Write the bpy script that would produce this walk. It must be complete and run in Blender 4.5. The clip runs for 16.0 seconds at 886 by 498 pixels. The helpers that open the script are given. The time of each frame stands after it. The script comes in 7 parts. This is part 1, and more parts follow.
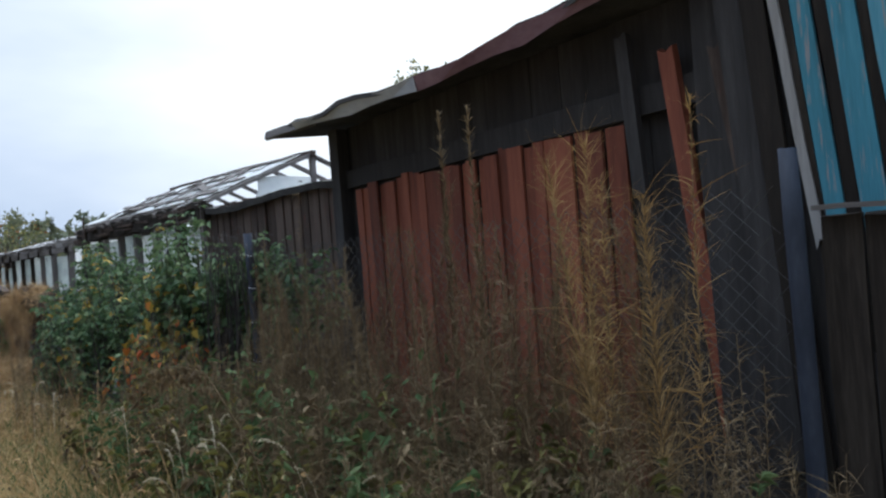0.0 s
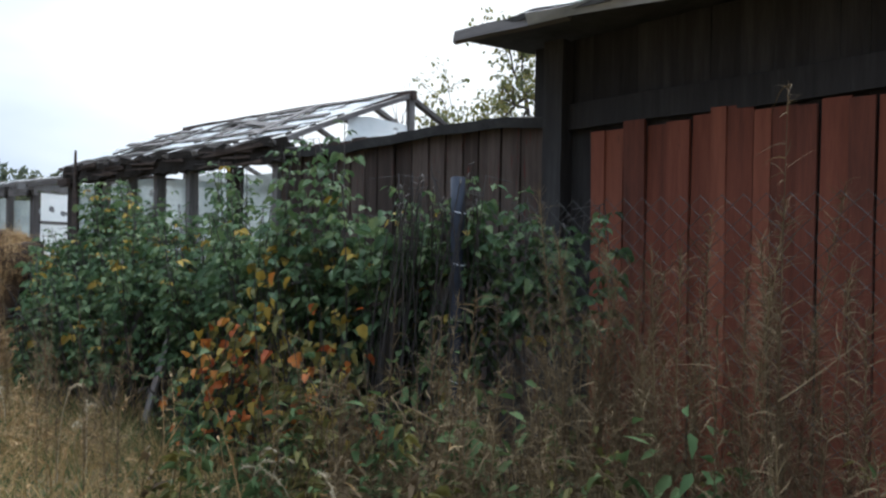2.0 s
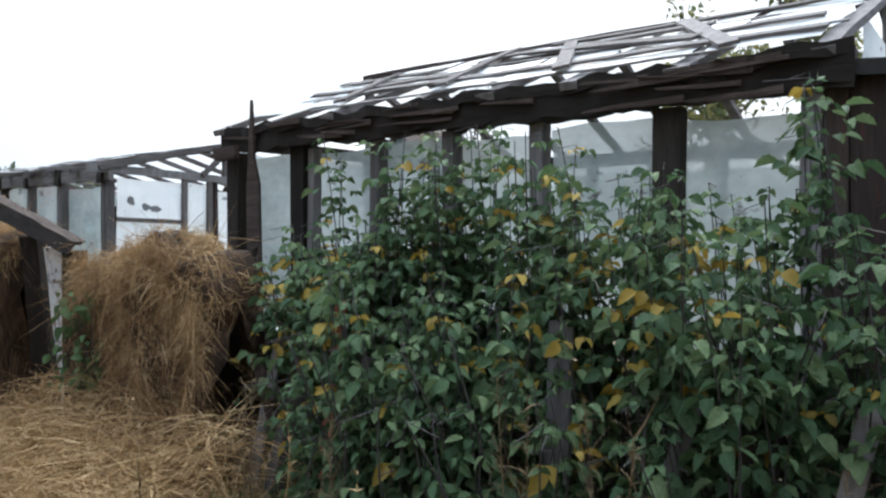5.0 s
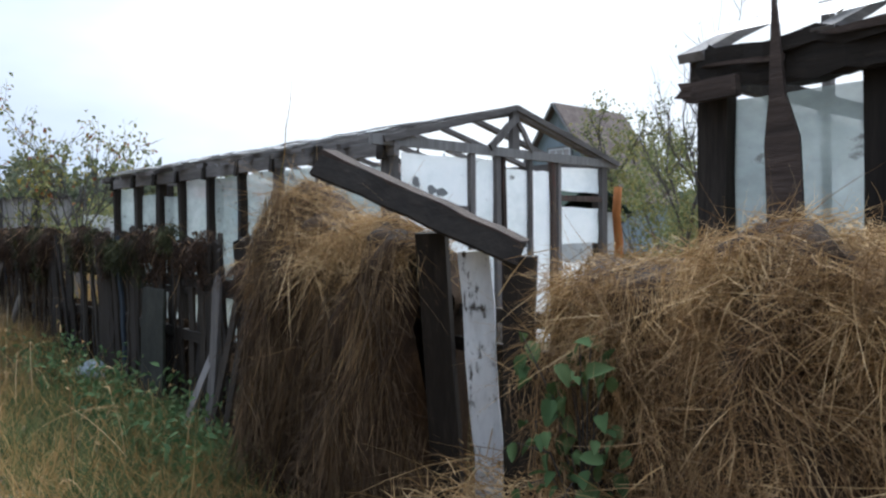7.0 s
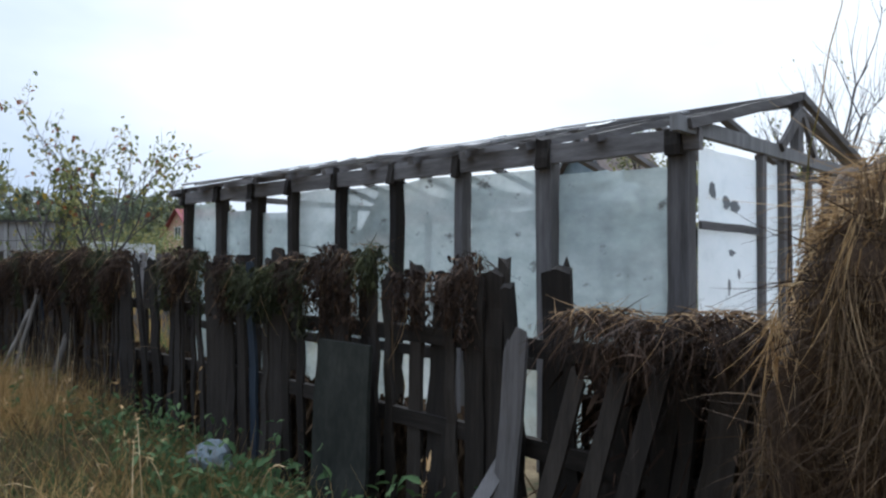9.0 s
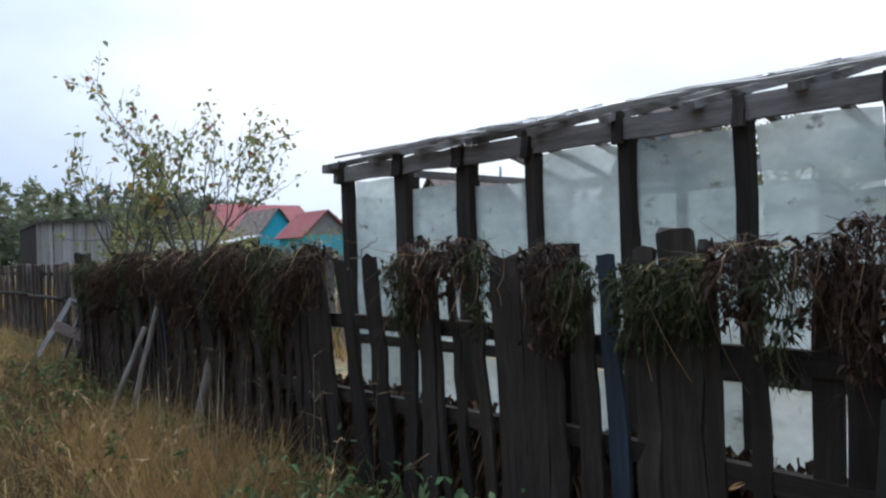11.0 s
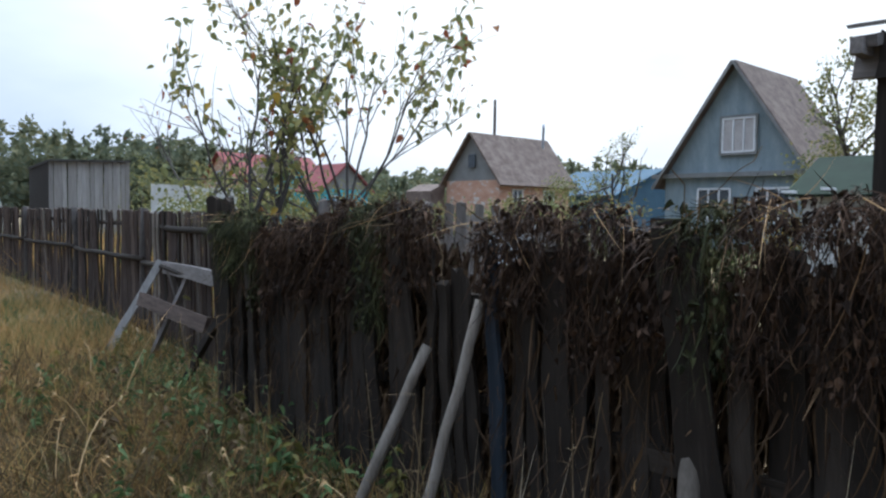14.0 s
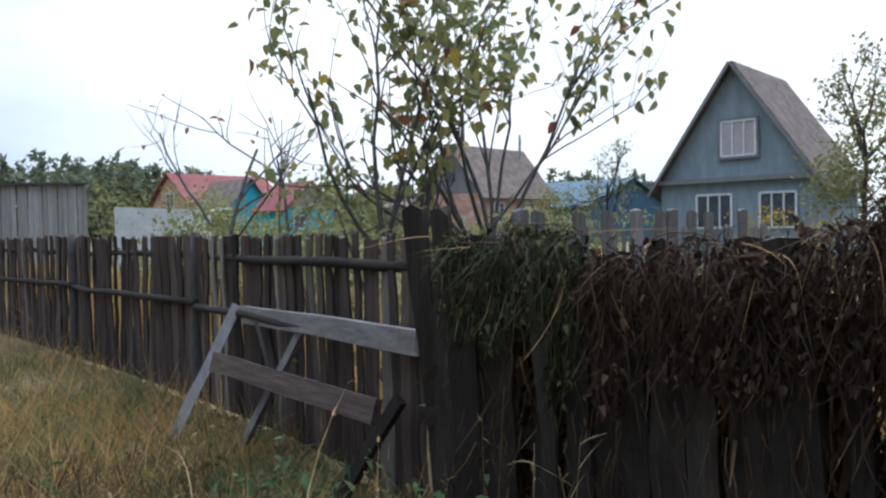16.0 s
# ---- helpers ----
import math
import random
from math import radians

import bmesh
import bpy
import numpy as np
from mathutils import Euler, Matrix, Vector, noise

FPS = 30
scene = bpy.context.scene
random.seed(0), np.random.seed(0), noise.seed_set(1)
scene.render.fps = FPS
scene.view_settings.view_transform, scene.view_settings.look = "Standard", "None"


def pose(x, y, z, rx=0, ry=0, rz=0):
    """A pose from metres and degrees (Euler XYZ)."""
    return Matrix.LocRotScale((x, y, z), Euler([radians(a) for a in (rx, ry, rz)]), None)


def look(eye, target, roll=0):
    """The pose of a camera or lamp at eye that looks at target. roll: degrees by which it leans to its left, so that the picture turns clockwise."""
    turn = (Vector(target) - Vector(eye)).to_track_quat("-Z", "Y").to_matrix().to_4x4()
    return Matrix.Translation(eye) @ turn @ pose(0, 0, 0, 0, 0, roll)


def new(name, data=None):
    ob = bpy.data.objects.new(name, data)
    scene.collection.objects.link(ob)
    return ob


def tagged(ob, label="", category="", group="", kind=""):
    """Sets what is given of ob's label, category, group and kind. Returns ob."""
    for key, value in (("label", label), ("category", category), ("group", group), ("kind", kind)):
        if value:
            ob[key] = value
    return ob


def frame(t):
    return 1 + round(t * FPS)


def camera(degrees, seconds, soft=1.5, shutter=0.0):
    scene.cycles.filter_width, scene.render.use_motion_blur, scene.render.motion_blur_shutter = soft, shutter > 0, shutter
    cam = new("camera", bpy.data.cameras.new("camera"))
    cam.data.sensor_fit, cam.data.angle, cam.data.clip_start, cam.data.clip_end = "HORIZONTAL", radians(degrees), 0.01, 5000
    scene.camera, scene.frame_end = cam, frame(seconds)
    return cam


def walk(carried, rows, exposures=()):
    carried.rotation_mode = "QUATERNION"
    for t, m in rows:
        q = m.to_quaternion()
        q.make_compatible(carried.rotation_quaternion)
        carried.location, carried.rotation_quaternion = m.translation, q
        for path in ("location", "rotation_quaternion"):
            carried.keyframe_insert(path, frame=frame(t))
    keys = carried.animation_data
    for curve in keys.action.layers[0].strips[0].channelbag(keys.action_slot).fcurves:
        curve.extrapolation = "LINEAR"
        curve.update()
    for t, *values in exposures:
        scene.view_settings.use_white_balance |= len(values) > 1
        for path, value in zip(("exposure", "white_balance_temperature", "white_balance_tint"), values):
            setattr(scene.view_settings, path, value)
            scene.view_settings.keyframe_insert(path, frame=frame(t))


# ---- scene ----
cam = camera(63.1, 16.0, soft=2.4)
METRES, EYE, TILT, LEAN, TURN = 24.0, 1.45, 0.5, 4.5, -41.0
ROWS = [
    (0.0, 0.0, 0.0, 0.0, -0.0, 0.0, -0.0),
    (0.5, -0.0238, 0.0235, -0.0024, -1.22, 1.72, -3.2),
    (1.0, -0.0438, 0.0491, -0.0058, -4.11, 1.45, -4.22),
    (1.5, -0.0657, 0.0702, -0.0069, -1.27, 1.26, -5.53),
    (2.0, -0.0851, 0.0963, -0.0099, -5.53, -0.22, -5.51),
    (2.5, -0.1055, 0.1229, -0.011, -2.4, -0.85, -5.48),
    (3.0, -0.1286, 0.1475, -0.0122, -5.83, -0.82, -6.1),
    (5.5, -0.2362, 0.2707, -0.0226, -9.62, -0.1, -4.74),
    (6.0, -0.258, 0.2975, -0.0237, -5.06, -0.45, -5.05),
    (6.5, -0.2794, 0.3209, -0.0245, -3.2, -1.04, -4.23),
    (7.0, -0.2978, 0.3461, -0.0257, -0.44, -1.96, -3.84),
    (7.5, -0.3198, 0.3663, -0.0279, -3.29, -1.29, -4.58),
    (8.0, -0.3391, 0.3882, -0.0305, -4.22, 0.18, -2.54),
    (8.5, -0.3604, 0.4124, -0.0326, -0.17, 1.17, -4.96),
    (9.0, -0.3815, 0.4338, -0.0343, -2.06, 0.86, -4.81),
    (11.5, -0.4789, 0.5439, -0.0407, 0.17, -0.77, -2.46),
    (12.0, -0.4994, 0.5663, -0.0425, 1.0, -0.38, -4.56),
    (12.5, -0.5174, 0.5895, -0.0448, 0.74, -0.54, -3.34),
    (13.0, -0.5361, 0.6131, -0.0462, 2.79, -2.37, -4.68),
    (13.5, -0.5547, 0.6351, -0.0474, -2.68, -1.96, -5.53),
    (14.0, -0.5735, 0.6588, -0.0482, -0.68, -3.43, -5.31),
    (14.5, -0.5931, 0.6822, -0.0501, -6.1, -2.98, -6.18),
    (15.0, -0.6107, 0.7058, -0.0521, -4.11, -3.22, -3.22),
    (15.5, -0.632, 0.726, -0.0536, -3.61, -2.41, -5.19),
    (16.0, -0.651, 0.7515, -0.0555, -4.95, -1.83, -3.44),
]
EXPOSURE = 0.5
walk(cam, [(t, pose(0, 0, EYE, TILT, LEAN, TURN) @ pose(METRES * x, METRES * y, METRES * z, 90 + pitch, roll, yaw)) for t, x, y, z, yaw, pitch, roll in ROWS],
     exposures=[(t, EXPOSURE + more, kelvin, 9) for t, more, kelvin in ((0.0, -0.05, 6100), (1.0, 0.0, 6200), (2.5, 0.15, 6250), (6.0, 0.25, 6250), (8.0, 0.0, 5950), (12.0, 0.0, 6000), (13.5, 0.1, 6000), (16.0, 0.1, 6050))])

# ---- world and sun: bright overcast, the sun behind cloud over the gardens ----
SUN_AZ, SUN_EL = radians(58), radians(38)
world = bpy.data.worlds.new("overcast")
scene.world = world
world.use_nodes = True
wn, wl = world.node_tree.nodes, world.node_tree.links
wn.clear()
w_out = wn.new("ShaderNodeOutputWorld")
w_bg = wn.new("ShaderNodeBackground")
w_sky = wn.new("ShaderNodeTexSky")
w_sky.sky_type = "NISHITA"
w_sky.sun_disc = False
w_sky.sun_elevation, w_sky.sun_rotation = SUN_EL, SUN_AZ
w_sky.air_density, w_sky.dust_density = 1.0, 3.0
w_dim = wn.new("ShaderNodeVectorMath")
w_dim.operation = "SCALE"
w_dim.inputs["Scale"].default_value = 0.05
w_co = wn.new("ShaderNodeTexCoord")
w_map = wn.new("ShaderNodeMapping")
w_map.inputs["Scale"].default_value = (1.0, 1.0, 2.6)
w_noise = wn.new("ShaderNodeTexNoise")
w_noise.inputs["Scale"].default_value = 1.7
w_noise.inputs["Detail"].default_value = 5.0
w_noise.inputs["Roughness"].default_value = 0.5
w_ramp = wn.new("ShaderNodeValToRGB")
w_ramp.color_ramp.elements[0].position, w_ramp.color_ramp.elements[0].color = 0.46, (0.40, 0.475, 0.595, 1)
w_ramp.color_ramp.elements[1].position, w_ramp.color_ramp.elements[1].color = 0.96, (0.80, 0.83, 0.85, 1)
w_mix = wn.new("ShaderNodeMix")
w_mix.data_type = "RGBA"
w_mix.inputs["Factor"].default_value = 0.96
wl.new(w_co.outputs["Generated"], w_map.inputs["Vector"])
wl.new(w_map.outputs["Vector"], w_noise.inputs["Vector"])
w_near = wn.new("ShaderNodeVectorMath")
w_near.operation = "DOT_PRODUCT"
w_near.inputs[1].default_value = (math.sin(SUN_AZ) * math.cos(SUN_EL), math.cos(SUN_AZ) * math.cos(SUN_EL), math.sin(SUN_EL))
w_pale = wn.new("ShaderNodeMath")
w_pale.operation = "MULTIPLY_ADD"
w_pale.inputs[1].default_value = 1.60
wl.new(w_co.outputs["Generated"], w_near.inputs[0])
wl.new(w_near.outputs["Value"], w_pale.inputs[0])
wl.new(w_noise.outputs["Fac"], w_pale.inputs[2])
w_veil = wn.new("ShaderNodeMath")
w_veil.operation = "SUBTRACT"
w_veil.inputs[1].default_value = 0.98
wl.new(w_pale.outputs[0], w_veil.inputs[0])
wl.new(w_veil.outputs[0], w_ramp.inputs["Fac"])
wl.new(w_sky.outputs["Color"], w_dim.inputs[0])
wl.new(w_dim.outputs["Vector"], w_mix.inputs["A"])
w_sep = wn.new("ShaderNodeSeparateXYZ")
w_rise = wn.new("ShaderNodeMapRange")
w_rise.inputs["From Min"].default_value, w_rise.inputs["From Max"].default_value = 0.35, 1.0
w_rise.inputs["To Min"].default_value, w_rise.inputs["To Max"].default_value = 1.0, 4.9
w_deck = wn.new("ShaderNodeVectorMath")
w_deck.operation = "SCALE"
wl.new(w_co.outputs["Generated"], w_sep.inputs["Vector"])
wl.new(w_sep.outputs["Z"], w_rise.inputs["Value"])
wl.new(w_ramp.outputs["Color"], w_deck.inputs[0])
w_glow = wn.new("ShaderNodeMapRange")
w_glow.inputs["From Min"].default_value, w_glow.inputs["From Max"].default_value = -0.7, 0.6
w_glow.inputs["To Min"].default_value, w_glow.inputs["To Max"].default_value = 0.36, 1.06
w_lift = wn.new("ShaderNodeMath")
w_lift.operation = "MULTIPLY"
wl.new(w_near.outputs["Value"], w_glow.inputs["Value"])
wl.new(w_glow.outputs["Result"], w_lift.inputs[0])
wl.new(w_rise.outputs["Result"], w_lift.inputs[1])
wl.new(w_lift.outputs[0], w_deck.inputs["Scale"])
wl.new(w_deck.outputs["Vector"], w_mix.inputs["B"])
wl.new(w_mix.outputs["Result"], w_bg.inputs["Color"])
w_bg.inputs["Strength"].default_value = 1.0
wl.new(w_bg.outputs["Background"], w_out.inputs["Surface"])

sun = new("sun", bpy.data.lights.new("sun", "SUN"))
sun.data.energy, sun.data.angle, sun.data.color = 1.2, radians(24), (1.0, 0.96, 0.90)
sun_way = Vector((math.sin(SUN_AZ) * math.cos(SUN_EL), math.cos(SUN_AZ) * math.cos(SUN_EL), math.sin(SUN_EL)))
sun.matrix_world = look(sun_way * 60, (0, 0, 0))


# ---- materials ----
def material(name, colors, scale=(6, 6, 6), rough=0.85, bump=0.25, fine=40.0, pick="object", vary=0.35,
             stain=None, stain_at=0.58, metal=0.0, through_light=0.0, hole=0.0, spec=0.2):
    """Noise at two scales between the colours; pick: what sets a piece apart ('object', 'island' or '')."""
    m = bpy.data.materials.new(name)
    m.use_nodes = True
    n, l = m.node_tree.nodes, m.node_tree.links
    n.clear()
    out = n.new("ShaderNodeOutputMaterial")
    bsdf = n.new("ShaderNodeBsdfPrincipled")
    bsdf.inputs["Roughness"].default_value = rough
    bsdf.inputs["Metallic"].default_value = metal
    bsdf.inputs["Specular IOR Level"].default_value = spec
    co = n.new("ShaderNodeTexCoord")
    mp = n.new("ShaderNodeMapping")
    mp.inputs["Scale"].default_value = scale
    l.new(co.outputs["Object"], mp.inputs["Vector"])
    src = None
    if pick == "object":
        src = n.new("ShaderNodeObjectInfo").outputs["Random"]
    elif pick == "island":
        src = n.new("ShaderNodeNewGeometry").outputs["Random Per Island"]
    if pick == "object":
        off = n.new("ShaderNodeVectorMath")
        off.operation = "SCALE"
        off.inputs[0].default_value = (31.0, 17.0, 23.0)
        l.new(src, off.inputs["Scale"])
        l.new(off.outputs["Vector"], mp.inputs["Location"])
    big = n.new("ShaderNodeTexNoise")
    big.inputs["Scale"].default_value = 1.0
    big.inputs["Detail"].default_value = 6.0
    big.inputs["Roughness"].default_value = 0.62
    l.new(mp.outputs["Vector"], big.inputs["Vector"])
    small = n.new("ShaderNodeTexNoise")
    small.inputs["Scale"].default_value = fine / 6.0
    small.inputs["Detail"].default_value = 3.0
    l.new(mp.outputs["Vector"], small.inputs["Vector"])
    add = n.new("ShaderNodeMath")
    add.operation = "MULTIPLY_ADD"
    add.inputs[1].default_value = 0.35
    l.new(small.outputs["Fac"], add.inputs[0])
    l.new(big.outputs["Fac"], add.inputs[2])
    fac = add.outputs[0]
    if src is not None:
        va = n.new("ShaderNodeMath")
        va.operation = "MULTIPLY_ADD"
        va.inputs[1].default_value = vary
        l.new(src, va.inputs[0])
        l.new(fac, va.inputs[2])
        fac = va.outputs[0]
    lo, hi = 0.42, 0.92 + (vary if src is not None else 0.0)
    ramp = n.new("ShaderNodeValToRGB")
    els = ramp.color_ramp.elements
    while len(els) < len(colors):
        els.new(0.5)
    for i, c in enumerate(colors):
        els[i].position = i / max(1, len(colors) - 1)
        els[i].color = (*c, 1)
    rng = n.new("ShaderNodeMapRange")
    rng.inputs["From Min"].default_value, rng.inputs["From Max"].default_value = lo, hi
    l.new(fac, rng.inputs["Value"])
    l.new(rng.outputs["Result"], ramp.inputs["Fac"])
    col = ramp.outputs["Color"]
    if stain:
        sn = n.new("ShaderNodeTexNoise")
        sn.inputs["Scale"].default_value = 2.3
        sn.inputs["Detail"].default_value = 7.0
        sn.inputs["Roughness"].default_value = 0.65
        l.new(mp.outputs["Vector"], sn.inputs["Vector"])
        sr = n.new("ShaderNodeMapRange")
        sr.inputs["From Min"].default_value, sr.inputs["From Max"].default_value = stain_at, stain_at + 0.07
        l.new(sn.outputs["Fac"], sr.inputs["Value"])
        mx = n.new("ShaderNodeMix")
        mx.data_type = "RGBA"
        mx.inputs["B"].default_value = (*stain, 1)
        l.new(sr.outputs["Result"], mx.inputs["Factor"])
        l.new(col, mx.inputs["A"])
        col = mx.outputs["Result"]
    l.new(col, bsdf.inputs["Base Color"])
    if bump:
        bp = n.new("ShaderNodeBump")
        bp.inputs["Strength"].default_value = bump
        bp.inputs["Distance"].default_value = 0.01
        l.new(fac, bp.inputs["Height"])
        l.new(bp.outputs["Normal"], bsdf.inputs["Normal"])
    shader = bsdf.outputs["BSDF"]
    if through_light:
        tr = n.new("ShaderNodeBsdfTranslucent")
        l.new(col, tr.inputs["Color"])
        ms = n.new("ShaderNodeMixShader")
        ms.inputs["Fac"].default_value = through_light
        l.new(shader, ms.inputs[1])
        l.new(tr.outputs["BSDF"], ms.inputs[2])
        shader = ms.outputs["Shader"]
    if hole:
        clear = n.new("ShaderNodeBsdfTransparent")
        clear.inputs["Color"].default_value = (0.93, 0.96, 0.95, 1)
        ms = n.new("ShaderNodeMixShader")
        hn = n.new("ShaderNodeTexNoise")
        hn.inputs["Scale"].default_value = 0.8
        hn.inputs["Detail"].default_value = 4.0
        l.new(mp.outputs["Vector"], hn.inputs["Vector"])
        hr = n.new("ShaderNodeMapRange")
        hr.inputs["From Min"].default_value, hr.inputs["From Max"].default_value = 0.40, 0.72
        hr.inputs["To Min"].default_value, hr.inputs["To Max"].default_value = hole * 0.5, min(1.0, hole * 1.7)
        l.new(hn.outputs["Fac"], hr.inputs["Value"])
        l.new(hr.outputs["Result"], ms.inputs["Fac"])
        l.new(shader, ms.inputs[1])
        l.new(clear.outputs["BSDF"], ms.inputs[2])
        shader = ms.outputs["Shader"]
    l.new(shader, out.inputs["Surface"])
    return m


UP = (22, 22, 1.6)      # grain that runs upright
ALONG = (22, 1.6, 22)   # grain that runs along the walk
CROSS = (1.6, 22, 22)   # grain that runs across it
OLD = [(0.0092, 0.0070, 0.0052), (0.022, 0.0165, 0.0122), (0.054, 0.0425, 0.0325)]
GREY = [(0.055, 0.047, 0.042), (0.13, 0.115, 0.105), (0.26, 0.235, 0.22)]
BROWN = [(0.022, 0.016, 0.013), (0.058, 0.040, 0.031), (0.13, 0.095, 0.076)]
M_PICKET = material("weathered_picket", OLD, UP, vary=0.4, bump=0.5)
M_WOOD_UP = material("grey_wood_upright", GREY, UP, vary=0.35, bump=0.4)
M_WOOD_ALONG = material("grey_wood_along", GREY, ALONG, vary=0.35, bump=0.4)
M_WOOD_CROSS = material("grey_wood_across", GREY, CROSS, vary=0.35, bump=0.4)
M_SILVER = material("silver_grey_boards", [(0.13, 0.12, 0.11), (0.24, 0.225, 0.21), (0.36, 0.345, 0.325)], UP, vary=0.4, bump=0.3)
M_SILVER_ALONG = material("silver_grey_laths", [(0.14, 0.13, 0.12), (0.26, 0.245, 0.23), (0.42, 0.40, 0.38)], ALONG, vary=0.4, bump=0.3)
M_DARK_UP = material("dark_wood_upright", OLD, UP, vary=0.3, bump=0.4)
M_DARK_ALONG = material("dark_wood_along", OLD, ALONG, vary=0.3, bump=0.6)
M_SHED = material("tarred_shed_boards", [(0.020, 0.0175, 0.0165), (0.037, 0.033, 0.031), (0.068, 0.062, 0.058)], UP, vary=0.3, bump=0.4)
M_ROT = material("rotten_beam", BROWN, ALONG, vary=0.2, bump=1.0, fine=60)
M_MOSSY = material("dark_mossy_board", [(0.012, 0.012, 0.009), (0.024, 0.024, 0.018), (0.045, 0.043, 0.033)], (5, 5, 3), bump=0.2, pick="")
M_STAVE = material("split_stave", BROWN, UP, vary=0.4, bump=0.5)
M_BROWN_UP = material("brown_boards", BROWN, UP, vary=0.4, bump=0.4, stain=(0.11, 0.030, 0.022), stain_at=0.60)
M_RED = material("red_paint_boards", [(0.068, 0.024, 0.015), (0.175, 0.052, 0.029), (0.28, 0.092, 0.05)], UP, vary=0.55, bump=0.25,
                 stain=(0.06, 0.03, 0.022), stain_at=0.66, rough=0.7)
M_TEAL = material("teal_paint_boards", [(0.035, 0.125, 0.155), (0.06, 0.21, 0.27), (0.13, 0.30, 0.36)], UP, vary=0.4, bump=0.3,
                  stain=(0.22, 0.22, 0.22), stain_at=0.56, rough=0.7)
M_WHITE = material("flaking_white_paint", [(0.42, 0.42, 0.42), (0.64, 0.645, 0.65), (0.78, 0.785, 0.79)], (9, 9, 3), vary=0.2, bump=0.3,
                   stain=(0.07, 0.06, 0.05), stain_at=0.575)
M_FILM = material("milky_film", [(0.21, 0.25, 0.25), (0.42, 0.48, 0.475), (0.70, 0.745, 0.735)], (1.9, 1.9, 2.9), vary=0.45, bump=0.4, fine=36,
                  stain=(0.14, 0.145, 0.14), stain_at=0.605, through_light=0.55, hole=0.20, rough=0.45, spec=0.4)
M_PANE = material("whitened_glass", [(0.74, 0.79, 0.79), (0.90, 0.93, 0.93), (0.97, 0.98, 0.98)], (2.6, 2.6, 3.4), vary=0.3, bump=0.2, fine=24,
                  stain=(0.14, 0.14, 0.13), stain_at=0.645, through_light=0.5, hole=0.05, rough=0.35, spec=0.4)
M_OLDHAY = material("old_brown_hay", [(0.062, 0.034, 0.016), (0.245, 0.145, 0.068), (0.52, 0.345, 0.175)], (3, 3, 3), pick="island", vary=0.8, bump=0, through_light=0.1)
# dark brown with shade in the colour: tall heap's matted hay, fence backing stems
M_HAYSHADE = material("shade_dark_hay", [(0.018, 0.010, 0.007), (0.056, 0.033, 0.017), (0.13, 0.080, 0.040)], (3, 3, 3), pick="island", vary=0.8, bump=0)
M_HANG = material("brown_hanging_hay", [(0.034, 0.021, 0.012), (0.125, 0.077, 0.040), (0.29, 0.19, 0.10)], (3, 3, 3), pick="island", vary=0.8, bump=0)
M_TIN = material("dull_roof_tin", [(0.20, 0.21, 0.22), (0.34, 0.35, 0.37), (0.46, 0.47, 0.49)], (5, 3, 5), rough=0.5, bump=0.2, metal=0.5,
                 stain=(0.12, 0.06, 0.04), stain_at=0.66)
M_MAUVE = material("faded_plum_tin", [(0.075, 0.036, 0.044), (0.15, 0.078, 0.09), (0.24, 0.145, 0.155)], (5, 3, 5), rough=0.6, bump=0.2)
M_FELT = material("roofing_felt", [(0.018, 0.017, 0.017), (0.045, 0.042, 0.040), (0.09, 0.085, 0.08)], (5, 5, 5), bump=0.6)
M_STRAW = material("dry_straw", [(0.11, 0.058, 0.024), (0.39, 0.240, 0.105), (0.70, 0.51, 0.285)], (3, 3, 3), pick="island", vary=0.8, bump=0,
                   through_light=0.15)
# near-black hay core: the shade between the straw is put into its colour
M_HAYCORE_SHADE = material("shade_dark_hay_core", [(0.014, 0.008, 0.005), (0.038, 0.022, 0.012), (0.09, 0.052, 0.026)], (14, 14, 5), pick="", bump=1.0, fine=60)
M_DRY = material("dry_grass", [(0.125, 0.068, 0.024), (0.32, 0.195, 0.074), (0.55, 0.385, 0.175)], (0.5, 0.5, 0.5), pick="island", vary=0.6, bump=0,
                 through_light=0.45, stain=(0.15, 0.16, 0.065), stain_at=0.54)
M_PALEDRY = material("pale_dry_grass", [(0.18, 0.115, 0.048), (0.39, 0.262, 0.113), (0.59, 0.45, 0.230)], (0.5, 0.5, 0.5), pick="island", vary=0.6, bump=0,
                     through_light=0.45, stain=(0.15, 0.16, 0.065), stain_at=0.58)
M_GREEN = material("green_grass", [(0.030, 0.048, 0.018), (0.070, 0.100, 0.035), (0.16, 0.165, 0.065)], (2, 2, 2), pick="island", vary=0.7, bump=0,
                   through_light=0.25)
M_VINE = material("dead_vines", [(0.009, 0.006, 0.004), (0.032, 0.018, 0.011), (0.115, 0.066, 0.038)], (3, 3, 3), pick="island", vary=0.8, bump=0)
M_WILT = material("wilted_green", [(0.010, 0.012, 0.005), (0.030, 0.033, 0.013), (0.11, 0.105, 0.042)], (3, 3, 3), pick="island", vary=0.7, bump=0)
M_LEAF = material("raspberry_leaf", [(0.026, 0.054, 0.023), (0.078, 0.134, 0.056), (0.19, 0.24, 0.105)], (60, 60, 60), pick="island", vary=1.0, bump=1.0, fine=20,
                  through_light=0.28, rough=0.6, spec=0.25)
M_OLIVE = material("olive_leaf", [(0.045, 0.048, 0.014), (0.12, 0.11, 0.030), (0.24, 0.20, 0.055)], (30, 30, 30), pick="island", vary=0.8, bump=0.3,
                   through_light=0.3, rough=0.55)
M_NETTLE = material("nettle_leaf", [(0.035, 0.065, 0.025), (0.075, 0.12, 0.045), (0.15, 0.19, 0.08)], (3, 3, 3), pick="island", vary=0.7, bump=0, through_light=0.3)
